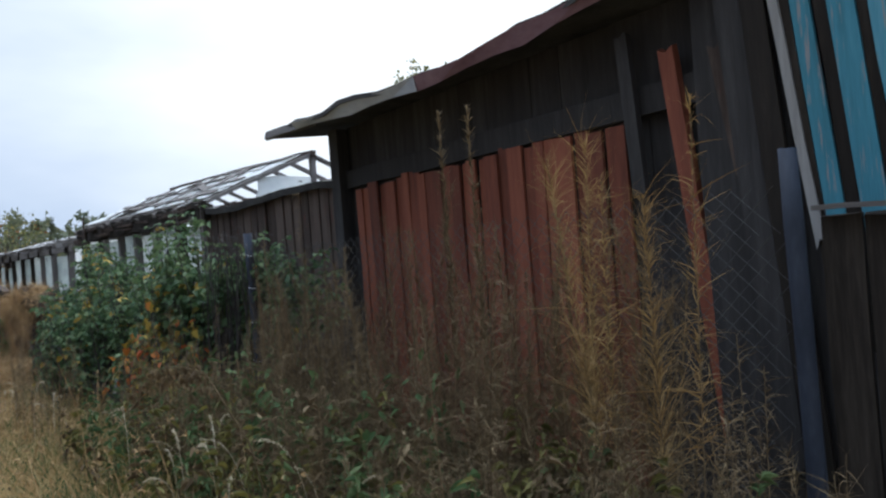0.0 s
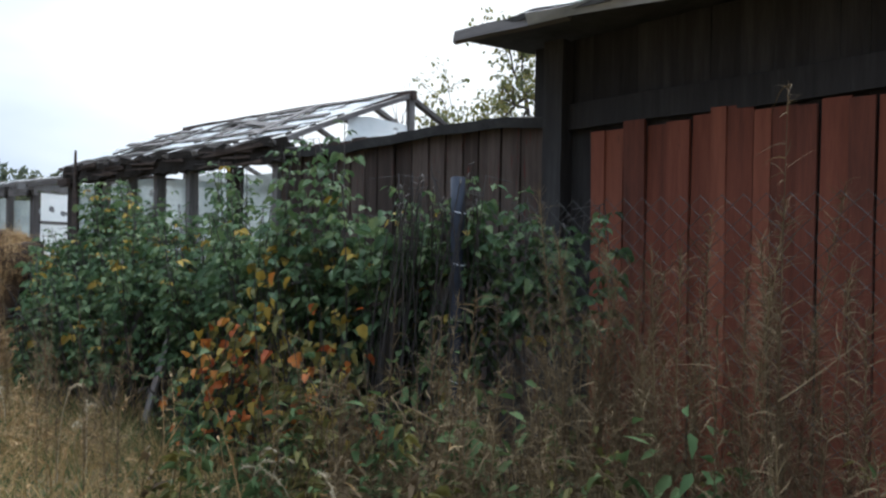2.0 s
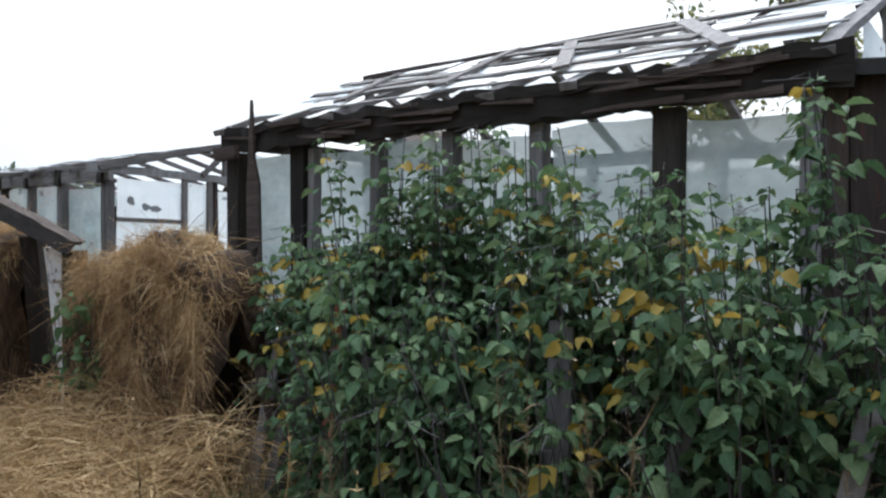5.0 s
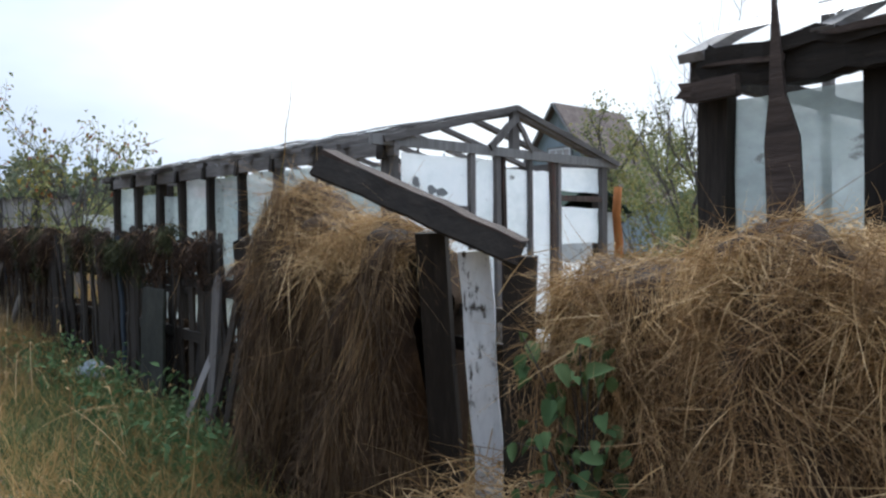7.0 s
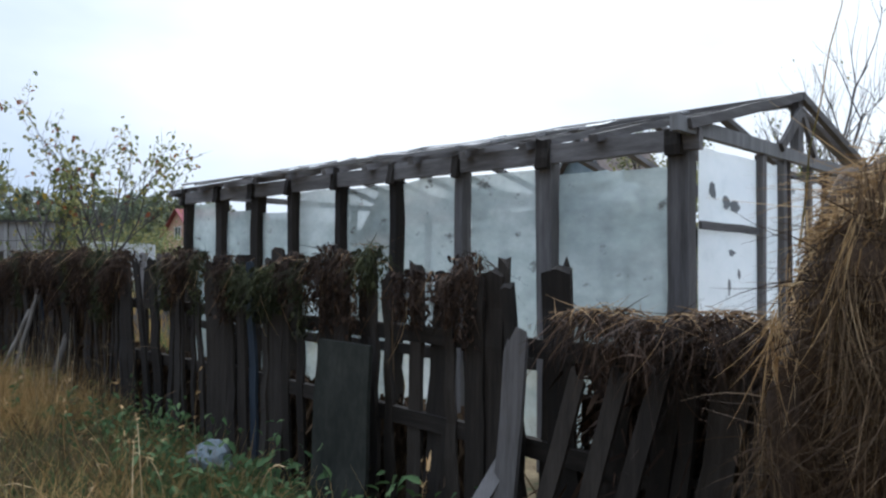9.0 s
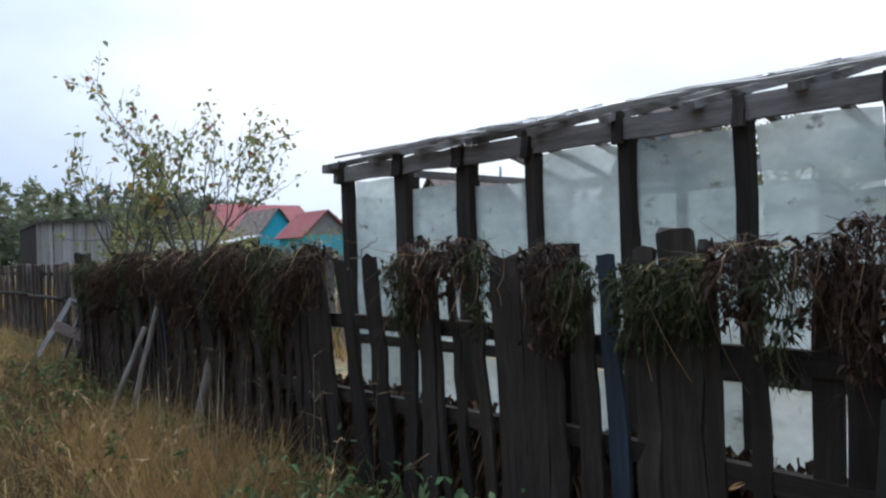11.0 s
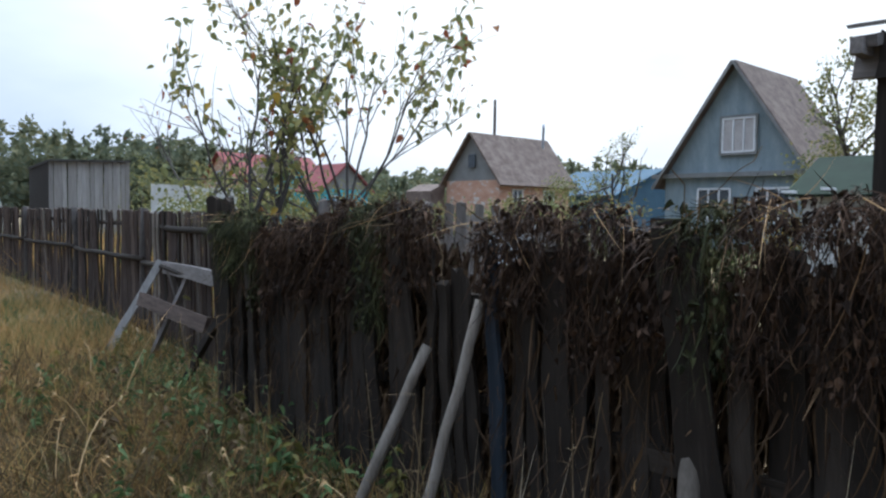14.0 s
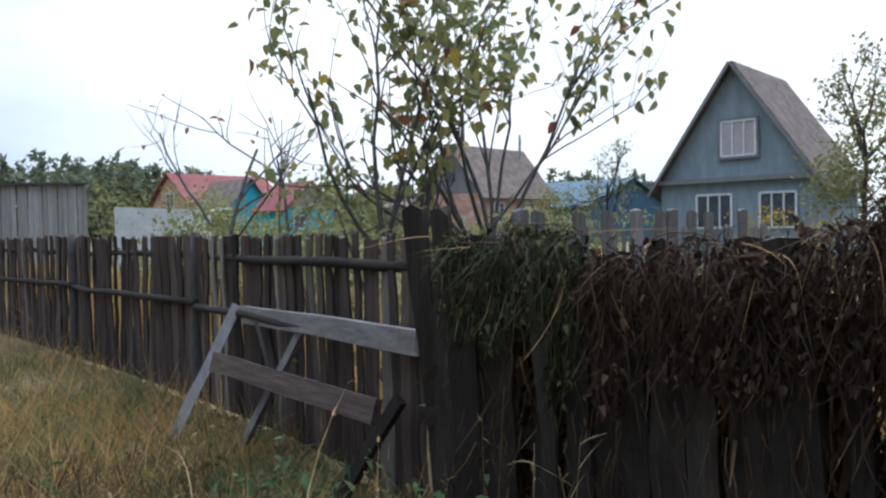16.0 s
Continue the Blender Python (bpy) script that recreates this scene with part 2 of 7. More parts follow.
M_YELLOW = material("yellow_leaf", [(0.13, 0.10, 0.022), (0.31, 0.205, 0.035), (0.44, 0.33, 0.075)], (5, 5, 5), pick="island", vary=0.8, bump=0,
                    through_light=0.3, rough=0.6)
M_ORANGE = material("orange_leaf", [(0.24, 0.045, 0.02), (0.42, 0.12, 0.03), (0.50, 0.26, 0.05)], (5, 5, 5), pick="island", vary=0.8, bump=0,
                    through_light=0.3, rough=0.6)
M_TREELEAF = material("autumn_tree_leaf", [(0.075, 0.10, 0.045), (0.17, 0.18, 0.075), (0.34, 0.28, 0.10)], (5, 5, 5), pick="island", vary=0.8, bump=0,
                      through_light=0.3)
M_RUSSET = material("russet_leaf", [(0.12, 0.035, 0.022), (0.22, 0.075, 0.035), (0.30, 0.17, 0.05)], (5, 5, 5), pick="island", vary=0.8, bump=0, through_light=0.3)
M_BARK = material("thin_bark", [(0.030, 0.026, 0.024), (0.075, 0.066, 0.060), (0.14, 0.125, 0.115)], (30, 30, 9), bump=0.4)
M_BIRCH = material("peeled_pole", [(0.060, 0.050, 0.040), (0.14, 0.118, 0.096), (0.26, 0.228, 0.192)], (16, 16, 3), bump=0.3, stain=(0.07, 0.06, 0.05), stain_at=0.64)
M_GROUND = material("matted_soil", [(0.055, 0.038, 0.020), (0.14, 0.098, 0.050), (0.25, 0.19, 0.10)], (1.5, 1.5, 1.5), pick="", bump=1.0, fine=70,
                    stain=(0.05, 0.062, 0.024), stain_at=0.54)
# foliage colours lifted: the haze of distance is mixed into them
M_HAZY_WOODS = material("far_woods", [(0.075, 0.092, 0.068), (0.14, 0.16, 0.10), (0.25, 0.23, 0.12)], (0.05, 0.05, 0.05), pick="island", vary=0.5, bump=0, through_light=0.35)
M_PIPE = material("blue_grey_pipe", [(0.013, 0.016, 0.023), (0.028, 0.033, 0.046), (0.055, 0.063, 0.080)], (8, 8, 3), rough=0.6, bump=0.2)
M_WIRE = material("dull_wire", [(0.05, 0.048, 0.046), (0.10, 0.096, 0.09)], (8, 8, 8), rough=0.6, bump=0, pick="")
M_BLUEPICKET = material("blue_paint_picket", [(0.010, 0.013, 0.017), (0.019, 0.026, 0.036), (0.042, 0.050, 0.060)], UP, bump=0.3)
M_BLUEWALL = material("blue_house_paint", [(0.16, 0.205, 0.23), (0.21, 0.26, 0.285), (0.27, 0.32, 0.345)], (3, 3, 1), bump=0.1, pick="")
M_BLUEROOF = material("blue_sheet_roof", [(0.04, 0.085, 0.125), (0.06, 0.115, 0.16)], (0.5, 0.5, 0.5), bump=0.1, pick="")
M_TURQ = material("turquoise_paint", [(0.03, 0.27, 0.36), (0.05, 0.38, 0.48)], (1, 1, 1), bump=0.1, pick="")
M_SLATE = material("brown_slate_roof", [(0.075, 0.055, 0.047), (0.14, 0.105, 0.088), (0.20, 0.16, 0.135)], (2, 2, 2), bump=0.3, pick="")
M_REDROOF = material("red_tile_roof", [(0.16, 0.045, 0.045), (0.25, 0.08, 0.08)], (1, 1, 1), bump=0.2, pick="")
M_BRICK = material("orange_brick", [(0.36, 0.19, 0.13), (0.46, 0.27, 0.19), (0.52, 0.36, 0.28)], (0.8, 0.8, 1.5), bump=0.4, stain=(0.50, 0.46, 0.42), stain_at=0.56, pick="")
M_TAN = material("tan_hut_boards", [(0.16, 0.115, 0.08), (0.26, 0.19, 0.135), (0.34, 0.26, 0.19)], UP, bump=0.3, pick="")
M_GREYWALL = material("grey_rendered_wall", [(0.15, 0.15, 0.145), (0.22, 0.22, 0.215)], (1.5, 1.5, 1.5), bump=0.2, pick="")
M_GREENROOF = material("dark_green_sheet", [(0.007, 0.017, 0.011), (0.013, 0.030, 0.019)], (2, 2, 2), bump=0.1, pick="", rough=0.9)
M_CREAM = material("dirty_white_wall", [(0.42, 0.42, 0.40), (0.60, 0.60, 0.58)], (2, 2, 2), bump=0.1, pick="", stain=(0.2, 0.19, 0.17), stain_at=0.62)
M_GLASS = material("dark_window_glass", [(0.03, 0.035, 0.04), (0.07, 0.08, 0.09)], (2, 2, 2), rough=0.12, bump=0, pick="", spec=0.5)
M_CURTAIN = material("pale_window_curtain", [(0.30, 0.28, 0.27), (0.45, 0.42, 0.41)], (2, 2, 2), rough=0.3, bump=0, pick="")
M_TRIM = material("white_window_trim", [(0.55, 0.56, 0.57), (0.70, 0.71, 0.72)], (5, 5, 5), bump=0.1, pick="")
M_RUST = material("orange_rust_post", [(0.20, 0.07, 0.02), (0.36, 0.13, 0.035)], (5, 5, 5), bump=0.3, pick="")
M_BAG = material("pale_plastic_bag", [(0.13, 0.15, 0.155), (0.27, 0.30, 0.31)], (6, 6, 6), bump=0.4, rough=0.4, pick="", through_light=0.3)

M_VERGE = material("dead_brown_weeds", [(0.030, 0.021, 0.010), (0.085, 0.058, 0.027), (0.19, 0.135, 0.062)], (2, 2, 2), pick="island", vary=0.7, bump=0, through_light=0.15)
M_FOXTAIL = material("pale_seed_heads", [(0.26, 0.20, 0.12), (0.48, 0.40, 0.27), (0.68, 0.60, 0.44)], (3, 3, 3), pick="island", vary=0.5, bump=0, through_light=0.3)
M_TALL = material("brown_weed_plume", [(0.050, 0.034, 0.019), (0.135, 0.092, 0.048), (0.27, 0.20, 0.11)], (3, 3, 3), pick="island", vary=0.8, bump=0, through_light=0.15)


# ---- building helpers ----
def link(name, bm, mat, parent=None):
    me = bpy.data.meshes.new(name)
    bm.to_mesh(me)
    bm.free()
    me.materials.append(mat)
    ob = new(name, me)
    ob.parent = parent
    return ob


def part(name, bm, mat, parent, label=""):
    """One mesh object under a thing or under a part."""
    return tagged(link(name, bm, mat, parent), label)


def thing(name, label, category, group="", kind="", at=(0, 0, 0)):
    ob = new(name)
    ob.empty_display_size = 0.1
    ob.location = at
    return tagged(ob, label, category, group, kind)


def arrays(name, verts, faces, mat, parent=None, smooth=False):
    """A mesh from computed arrays: verts (n, 3), faces a list of (m, k) arrays."""
    me = bpy.data.meshes.new(name)
    verts = np.asarray(verts, dtype=np.float32)
    faces = [np.asarray(f, dtype=np.int32) for f in faces if len(f)]
    loops = np.concatenate([f.ravel() for f in faces])
    totals = np.concatenate([np.full(len(f), f.shape[1], dtype=np.int32) for f in faces])
    starts = np.concatenate([[0], np.cumsum(totals)[:-1]]).astype(np.int32)
    me.vertices.add(len(verts))
    me.vertices.foreach_set("co", verts.ravel())
    me.loops.add(len(loops))
    me.loops.foreach_set("vertex_index", loops)
    me.polygons.add(len(totals))
    me.polygons.foreach_set("loop_start", starts)
    me.polygons.foreach_set("loop_total", totals)
    if smooth:
        me.polygons.foreach_set("use_smooth", np.ones(len(totals), dtype=bool))
    me.materials.append(mat)
    me.update(calc_edges=True)
    ob = new(name, me)
    ob.parent = parent
    return ob


RNG = np.random.default_rng(7)


def unit(v):
    return v / np.maximum(1e-9, np.linalg.norm(v, axis=-1, keepdims=True))


def strands(base, way, length, width, droop, seg=3, curl=0.15, shared=None):
    """Tapered ribbons that start at base along way, and droop. Returns verts and faces."""
    n = len(base)
    base, way = np.asarray(base, float), unit(np.asarray(way, float))
    length, width, droop = (np.broadcast_to(np.asarray(a, float), (n,)) for a in (length, width, droop))
    side = unit(np.cross(way, RNG.normal(size=(n, 3))))
    bend = RNG.normal(size=(n, 3)) * curl
    if shared is not None:
        bend = bend + shared
    rows = []
    for k in range(seg + 1):
        s = k / seg
        p = base + way * (length * s)[:, None] + bend * (length * s * s)[:, None]
        p[:, 2] -= droop * length * s * s
        w = side * (width * (1.0 - 0.85 * s * s) * 0.5)[:, None]
        rows += [p - w, p + w]
    v = np.stack(rows, axis=1)
    k = 2 * (seg + 1)
    idx = np.arange(n)[:, None] * k
    f = [idx + np.array([2 * i, 2 * i + 1, 2 * i + 3, 2 * i + 2]) for i in range(seg)]
    return v.reshape(-1, 3), [np.concatenate(f)]


OVATE = ((0.0, 0.03), (0.10, 0.25), (0.18, 0.27), (0.32, 0.40), (0.42, 0.36), (0.56, 0.38), (0.66, 0.29), (0.78, 0.25), (0.86, 0.14), (1.0, 0.0))
PLAIN = ((0.0, 0.02), (0.28, 0.40), (0.62, 0.33), (1.0, 0.0))
LOBED = ((0.0, 0.04), (0.10, 0.34), (0.28, 0.47), (0.40, 0.35), (0.58, 0.40), (0.74, 0.25), (1.0, 0.0))


def leaves(base, way, size, broad=0.8, fold=0.12, outline=PLAIN):
    """Leaves folded along the midrib and curled at the tip."""
    n = len(base)
    base, way = np.asarray(base, float), unit(np.asarray(way, float))
    size = np.broadcast_to(np.asarray(size, float), (n,))
    upv = unit(np.stack([RNG.normal(size=n) * 0.5, RNG.normal(size=n) * 0.5, np.ones(n)], axis=1))
    side = unit(np.cross(way, upv))
    nor = np.cross(side, way)
    curl = RNG.uniform(0.05, 0.45, n)[:, None]
    cup = RNG.uniform(0.3, 1.7, n)[:, None] * fold
    rows = []
    for u, w in outline:
        mid = way * u - nor * (curl * u * u)
        for k in (-1, 0, 1):
            rows.append(base + (mid + side * (w * k * broad) + nor * (cup * abs(k) * w * 2.2)) * size[:, None])
    v = np.stack(rows, axis=1)
    m = len(outline)
    idx = np.arange(n)[:, None] * (3 * m)
    quads = np.concatenate([idx + np.array(q) for r in range(m - 1) for q in ((3 * r, 3 * r + 1, 3 * r + 4, 3 * r + 3), (3 * r + 1, 3 * r + 2, 3 * r + 5, 3 * r + 4))])
    return v.reshape(-1, 3), [quads]


def joined(*sets):
    verts, tris, quads, n = [], [], [], 0
    for v, fs in sets:
        verts.append(v)
        for f in fs:
            (tris if f.shape[1] == 3 else quads).append(f + n)
        n += len(v)
    return np.concatenate(verts), [np.concatenate(g) for g in (tris, quads) if g]


def tube(points, r0, r1, sides=5):
    """A tapered round limb along a line of points."""
    p = np.array([tuple(q) for q in points], float)
    m = len(p)
    d = unit(np.gradient(p, axis=0))
    ref = np.array([0.31, 0.87, 0.38])
    a = unit(np.cross(d, ref))
    b = np.cross(d, a)
    r = np.linspace(r0, r1, m)[:, None]
    ang = np.linspace(0, 2 * np.pi, sides, endpoint=False)
    v = np.stack([p + (a * np.cos(t) + b * np.sin(t)) * r for t in ang], axis=1).reshape(-1, 3)
    f = [[i * sides + j, i * sides + (j + 1) % sides, (i + 1) * sides + (j + 1) % sides, (i + 1) * sides + j] for i in range(m - 1) for j in range(sides)]
    return v, [np.array(f)]


def plank(bm, a, b, width, thick, face=(1, 0, 0), seg=3, jag=0.0, taper=1.0, wob=0.006, cup=0.0, rnd=random, rough=0.04):
    """A worn board from a to b; face: the way its broad side looks; jag: how ragged its end b is."""
    a, b = Vector(a), Vector(b)
    along = (b - a).normalized()
    side = along.cross(Vector(face)).normalized()
    out = side.cross(along).normalized()
    rings = []
    for k in range(seg + 1):
        s = k / seg
        c = a.lerp(b, s) + side * rnd.uniform(-wob, wob) + out * rnd.uniform(-wob, wob)
        w = width * (1 + (taper - 1) * s) * rnd.uniform(1 - rough, 1 + rough) / 2
        ring = []
        for i, j in ((-1, -1), (0, -1), (1, -1), (1, 1), (0, 1), (-1, 1)):
            e = along * (rnd.uniform(-jag, jag * 0.2) if k == seg else 0.0)
            ring.append(bm.verts.new(c + side * (i * w) + out * (j * thick / 2 + (cup if i else 0.0)) + e))
        rings.append(ring)
    for r, q in zip(rings, rings[1:]):
        for i in range(6):
            bm.faces.new((r[i], r[(i + 1) % 6], q[(i + 1) % 6], q[i]))
    for r, turn in ((rings[0], -1), (rings[-1], 1)):
        quad1, quad2 = (r[0], r[1], r[4], r[5]), (r[1], r[2], r[3], r[4])
        bm.faces.new(quad1[::turn])
        bm.faces.new(quad2[::turn])


def board(name, parent, mat, a, b, width, thick, label="", **more):
    bm = bmesh.new()
    plank(bm, a, b, width, thick, **more)
    return part(name, bm, mat, parent, label)


def slab(bm, corners, thick, way):
    """A plate with the given corners, thickened along way."""
    way = Vector(way) * thick
    lo = [bm.verts.new(Vector(c)) for c in corners]
    hi = [bm.verts.new(Vector(c) + way) for c in corners]
    n = len(corners)
    bm.faces.new(lo[::-1])
    bm.faces.new(hi)
    for i in range(n):
        bm.faces.new((lo[i], lo[(i + 1) % n], hi[(i + 1) % n], hi[i]))


def sheet(parent, name, mat, o, u, v, nu, nv, rag=0.03, ripple=0.01, thick=0.003, label=""):
    """A thin sagging sheet with ragged edges, spanned by u and v from o."""
    o, u, v = Vector(o), Vector(u), Vector(v)
    nor = u.cross(v).normalized()
    bm = bmesh.new()
    grid = []
    for i in range(nu + 1):
        row = []
        for j in range(nv + 1):
            edge = i in (0, nu) or j in (0, nv)
            p = o + u * (i / nu) + v * (j / nv) + nor * random.uniform(-ripple, ripple)
            if edge:
                p += (u.normalized() * random.uniform(-rag, rag) + v.normalized() * random.uniform(-rag, rag)) * 0.5
            row.append(bm.verts.new(p))
        grid.append(row)
    for i in range(nu):
        for j in range(nv):
            bm.faces.new((grid[i][j], grid[i + 1][j], grid[i + 1][j + 1], grid[i][j + 1]))
    return part(name, bm, mat, parent, label)


def log(name, parent, mat, a, b, r0, r1, label="", sides=9, wob=0.008):
    a, b = np.array(a, float), np.array(b, float)
    pts = [a + (b - a) * s + RNG.normal(size=3) * wob for s in np.linspace(0, 1, 7)]
    v, f = tube(pts, r0, r1, sides)
    v = v + RNG.normal(size=v.shape) * r0 * 0.05
    cap0 = np.arange(sides)[None, ::-1]
    cap1 = (np.arange(sides) + 6 * sides)[None, :]
    ob = arrays(name, v, [f[0], cap0, cap1], mat, parent, smooth=False)
    return tagged(ob, label)


# ---- ground: one sheet to the horizon ----
def build_ground():
    near_x = np.arange(-6, 16.01, 0.25)
    near_y = np.arange(-4, 50.01, 0.25)
    xs = np.concatenate([[-900, -300, -100, -40, -15], near_x, [22, 35, 60, 120, 300, 900]])
    ys = np.concatenate([[-900, -300, -100, -40, -12], near_y, [60, 80, 120, 200, 400, 900]])
    gx, gy = np.meshgrid(xs, ys, indexing="ij")
    gz = 0.03 * np.sin(gx * 1.9 + gy * 0.7) * np.sin(gy * 1.3 - gx) + 0.015 * np.sin(gx * 5.1) * np.sin(gy * 4.3) - 0.02
    v = np.stack([gx, gy, gz], axis=-1).reshape(-1, 3)
    ny = len(ys)
    i, j = np.meshgrid(np.arange(len(xs) - 1), np.arange(ny - 1), indexing="ij")
    a = (i * ny + j).ravel()
    f = np.stack([a, a + ny, a + ny + 1, a + 1], axis=1)
    tagged(arrays("ground", v, [f], M_GROUND, smooth=True), "trodden earth and matted dry grass beside the gardens", "ground", kind="structure")


build_ground()


# ---- the red shed ----
def wall_x(y):
    """The gardens' front line, which runs slightly askew to the path."""
    return 3.36 + (12.8 - y) * 0.075


def shed_x(y):
    return 3.66 + 0.085 * (y - 2.4)


def build_red_shed():
    shed = thing("red_shed", "old dark shed clad in faded red boards under a tin eave", "shed", at=(3.8, 4, 0))
    shed.location = (0, 0, 0)
    y, k = 2.40, 0
    while y < 5.42:
        w = random.uniform(0.085, 0.15)
        step = 0.028 if k % 2 else 0.0
        x = shed_x(y) - 0.12 - step
        board("red_board", shed, M_RED, (x, y + w / 2, 0.02), (x + random.uniform(-0.01, 0.01), y + w / 2 + random.uniform(-0.012, 0.012), 2.13 + random.uniform(-0.03, 0.03)), w - 0.006, 0.024, face=(-1, 0, 0))
        y += w
        k += 1
    # dark boarding behind and above the red cladding
    y = 1.55
    while y < 5.8:
        w = random.uniform(0.12, 0.18)
        x = shed_x(y) - 0.06
        board("dark_board", shed, M_SHED, (x, y + w / 2, 0.0), (x, y + w / 2, 2.72), w - 0.004, 0.025, face=(-1, 0, 0))
        y += w
    board("red_post", shed, M_RED, (3.46, 1.80, 0), (3.45, 2.04, 2.46), 0.085, 0.06, face=(-1, 0, 0), jag=0.04)
    board("red_post", shed, M_BROWN_UP, (3.44, 1.48, 0.4), (3.44, 1.76, 2.40), 0.08, 0.05, face=(-1, 0, 0), jag=0.05)
    board("dark_post", shed, M_SHED, (3.47, 2.27, 1.7), (3.47, 2.33, 2.62), 0.08, 0.05, face=(-1, 0, 0), jag=0.04)
    board("corner_post", shed, M_SHED, (3.78, 5.72, 0), (3.78, 5.72, 2.70), 0.14, 0.13, face=(-1, 0, 0))
    board("lintel", shed, M_SHED, (shed_x(1.9) - 0.12, 1.9, 2.22), (shed_x(5.75) - 0.12, 5.75, 2.22), 0.16, 0.05, face=(-1, 0, 0), seg=6)
    bm = bmesh.new()
    slab(bm, [(3.88, 5.78, 0), (6.9, 5.55, 0), (6.9, 5.55, 3.0), (3.88, 5.78, 2.68)], 0.05, (0, -1, 0))
    part("side_wall", bm, M_SHED, shed)
    bm = bmesh.new()
    slab(bm, [(6.9, 5.5, 0), (6.9, 0.2, 0), (6.9, 0.2, 3.0), (6.9, 5.5, 3.0)], 0.05, (-1, 0, 0))
    part("back_wall", bm, M_SHED, shed)
    # roof of felt with ragged tin strips along the eave
    bm = bmesh.new()
    n, m = 26, 5
    rows = []
    for i in range(n + 1):
        y = -0.3 + 6.35 * i / n
        row = []
        for j in range(m + 1):
            s = j / m
            x = 3.22 + 0.05 * math.sin(y * 2.3) + 3.8 * s
            row.append(bm.verts.new((x, y + 0.06 * math.sin(j + y), 2.715 + 0.085 * max(0.0, 3.6 - y) + 0.36 * s + 0.018 * math.sin(y * 7.0) + random.uniform(-0.012, 0.012))))
        rows.append(row)
    for i in range(n):
        for j in range(m):
            bm.faces.new((rows[i][j], rows[i + 1][j], rows[i + 1][j + 1], rows[i][j + 1]))
    roof = part("roof", bm, M_FELT, shed)
    solid = roof.modifiers.new("thickness", "SOLIDIFY")
    solid.thickness, solid.offset = 0.035, 1.0
    for a, b, mat, label in ((-0.2, 3.86, M_MAUVE, "faded plum-coloured tin strip"), (3.84, 5.55, M_TIN, "dull grey tin strip")):
        n = int((b - a) / 0.25)
        bm = bmesh.new()
        top, low = [], []
        for i in range(n + 1):
            y = a + (b - a) * i / n
            drop = 0.10 + 0.012 * math.sin(y * 5) if mat is M_MAUVE else 0.10 - 0.05 * max(0.0, (y - 4.6))
            top.append(bm.verts.new((3.19, y, 2.695 + 0.085 * max(0.0, 3.6 - y) + 0.012 * math.sin(y * 7))))
            low.append(bm.verts.new((3.225 + random.uniform(-0.01, 0.01), y, 2.71 - drop + 0.085 * max(0.0, 3.6 - y) + random.uniform(-0.012, 0.012))))
        for i in range(n):
            bm.faces.new((top[i], top[i + 1], low[i + 1], low[i]))
        strip = part("eave_strip", bm, mat, shed, label)
        solid = strip.modifiers.new("thickness", "SOLIDIFY")
        solid.thickness = 0.004
    board("eave_batten", shed, M_WOOD_ALONG, (3.27, 5.3, 2.675), (3.26, 6.16, 2.70), 0.075, 0.04, face=(-1, 0, 0.3), jag=0.03)
    # the turquoise end of the shed
    y, k = 1.66, 0
    strips = [(M_SHED, 0.13), (M_PICKET, 0.12), (M_SILVER, 0.05), (M_DARK_UP, 0.05)] + [(M_TEAL, 0.085), (M_DARK_UP, 0.065), (M_TEAL, 0.11), (M_DARK_UP, 0.05), (M_TEAL, 0.07), (M_SILVER, 0.03)] * 4
    for hue, w in strips:
        x = shed_x(y) - 0.27 + (0.02 if hue is M_DARK_UP else 0)
        low = 0.3 if k < 2 else random.choice((0.95, 1.0, 1.35, 0.9))
        board("painted_board", shed, hue, (x, y - w / 2 + 0.05, 2.68), (x + 0.01, y - w / 2 - 0.09 + random.uniform(-0.01, 0.01), low), w - 0.008, 0.024, face=(-1, 0, 0), jag=0.05)
        y -= w
        k += 1
    for yy in (0.2, 0.75, 1.25, 1.6):
        board("inner_board", shed, M_SHED, (shed_x(yy) - 0.16, yy, 0), (shed_x(yy) - 0.16, yy, 2.66), 0.55, 0.03, face=(-1, 0, 0))


build_red_shed()


def build_old_panel():
    panel = thing("board_fence", "dark rotten boards of an old garden fence beside the shed", "fence")
    for k, (y, w, top) in enumerate(((0.78, 0.13, 1.46), (0.93, 0.14, 1.49), (1.09, 0.15, 1.50), (0.62, 0.13, 1.38))):
        board("fence_board", panel, M_DARK_UP, (2.98, y, 0), (2.98 + 0.01 * k, y, top), w, 0.025, face=(-1, 0, 0), jag=0.02)
    board("cap_rail", panel, M_WOOD_ALONG, (2.95, 0.85, 1.512), (2.96, 1.17, 1.525), 0.06, 0.02, face=(0, 0, 1))


build_old_panel()


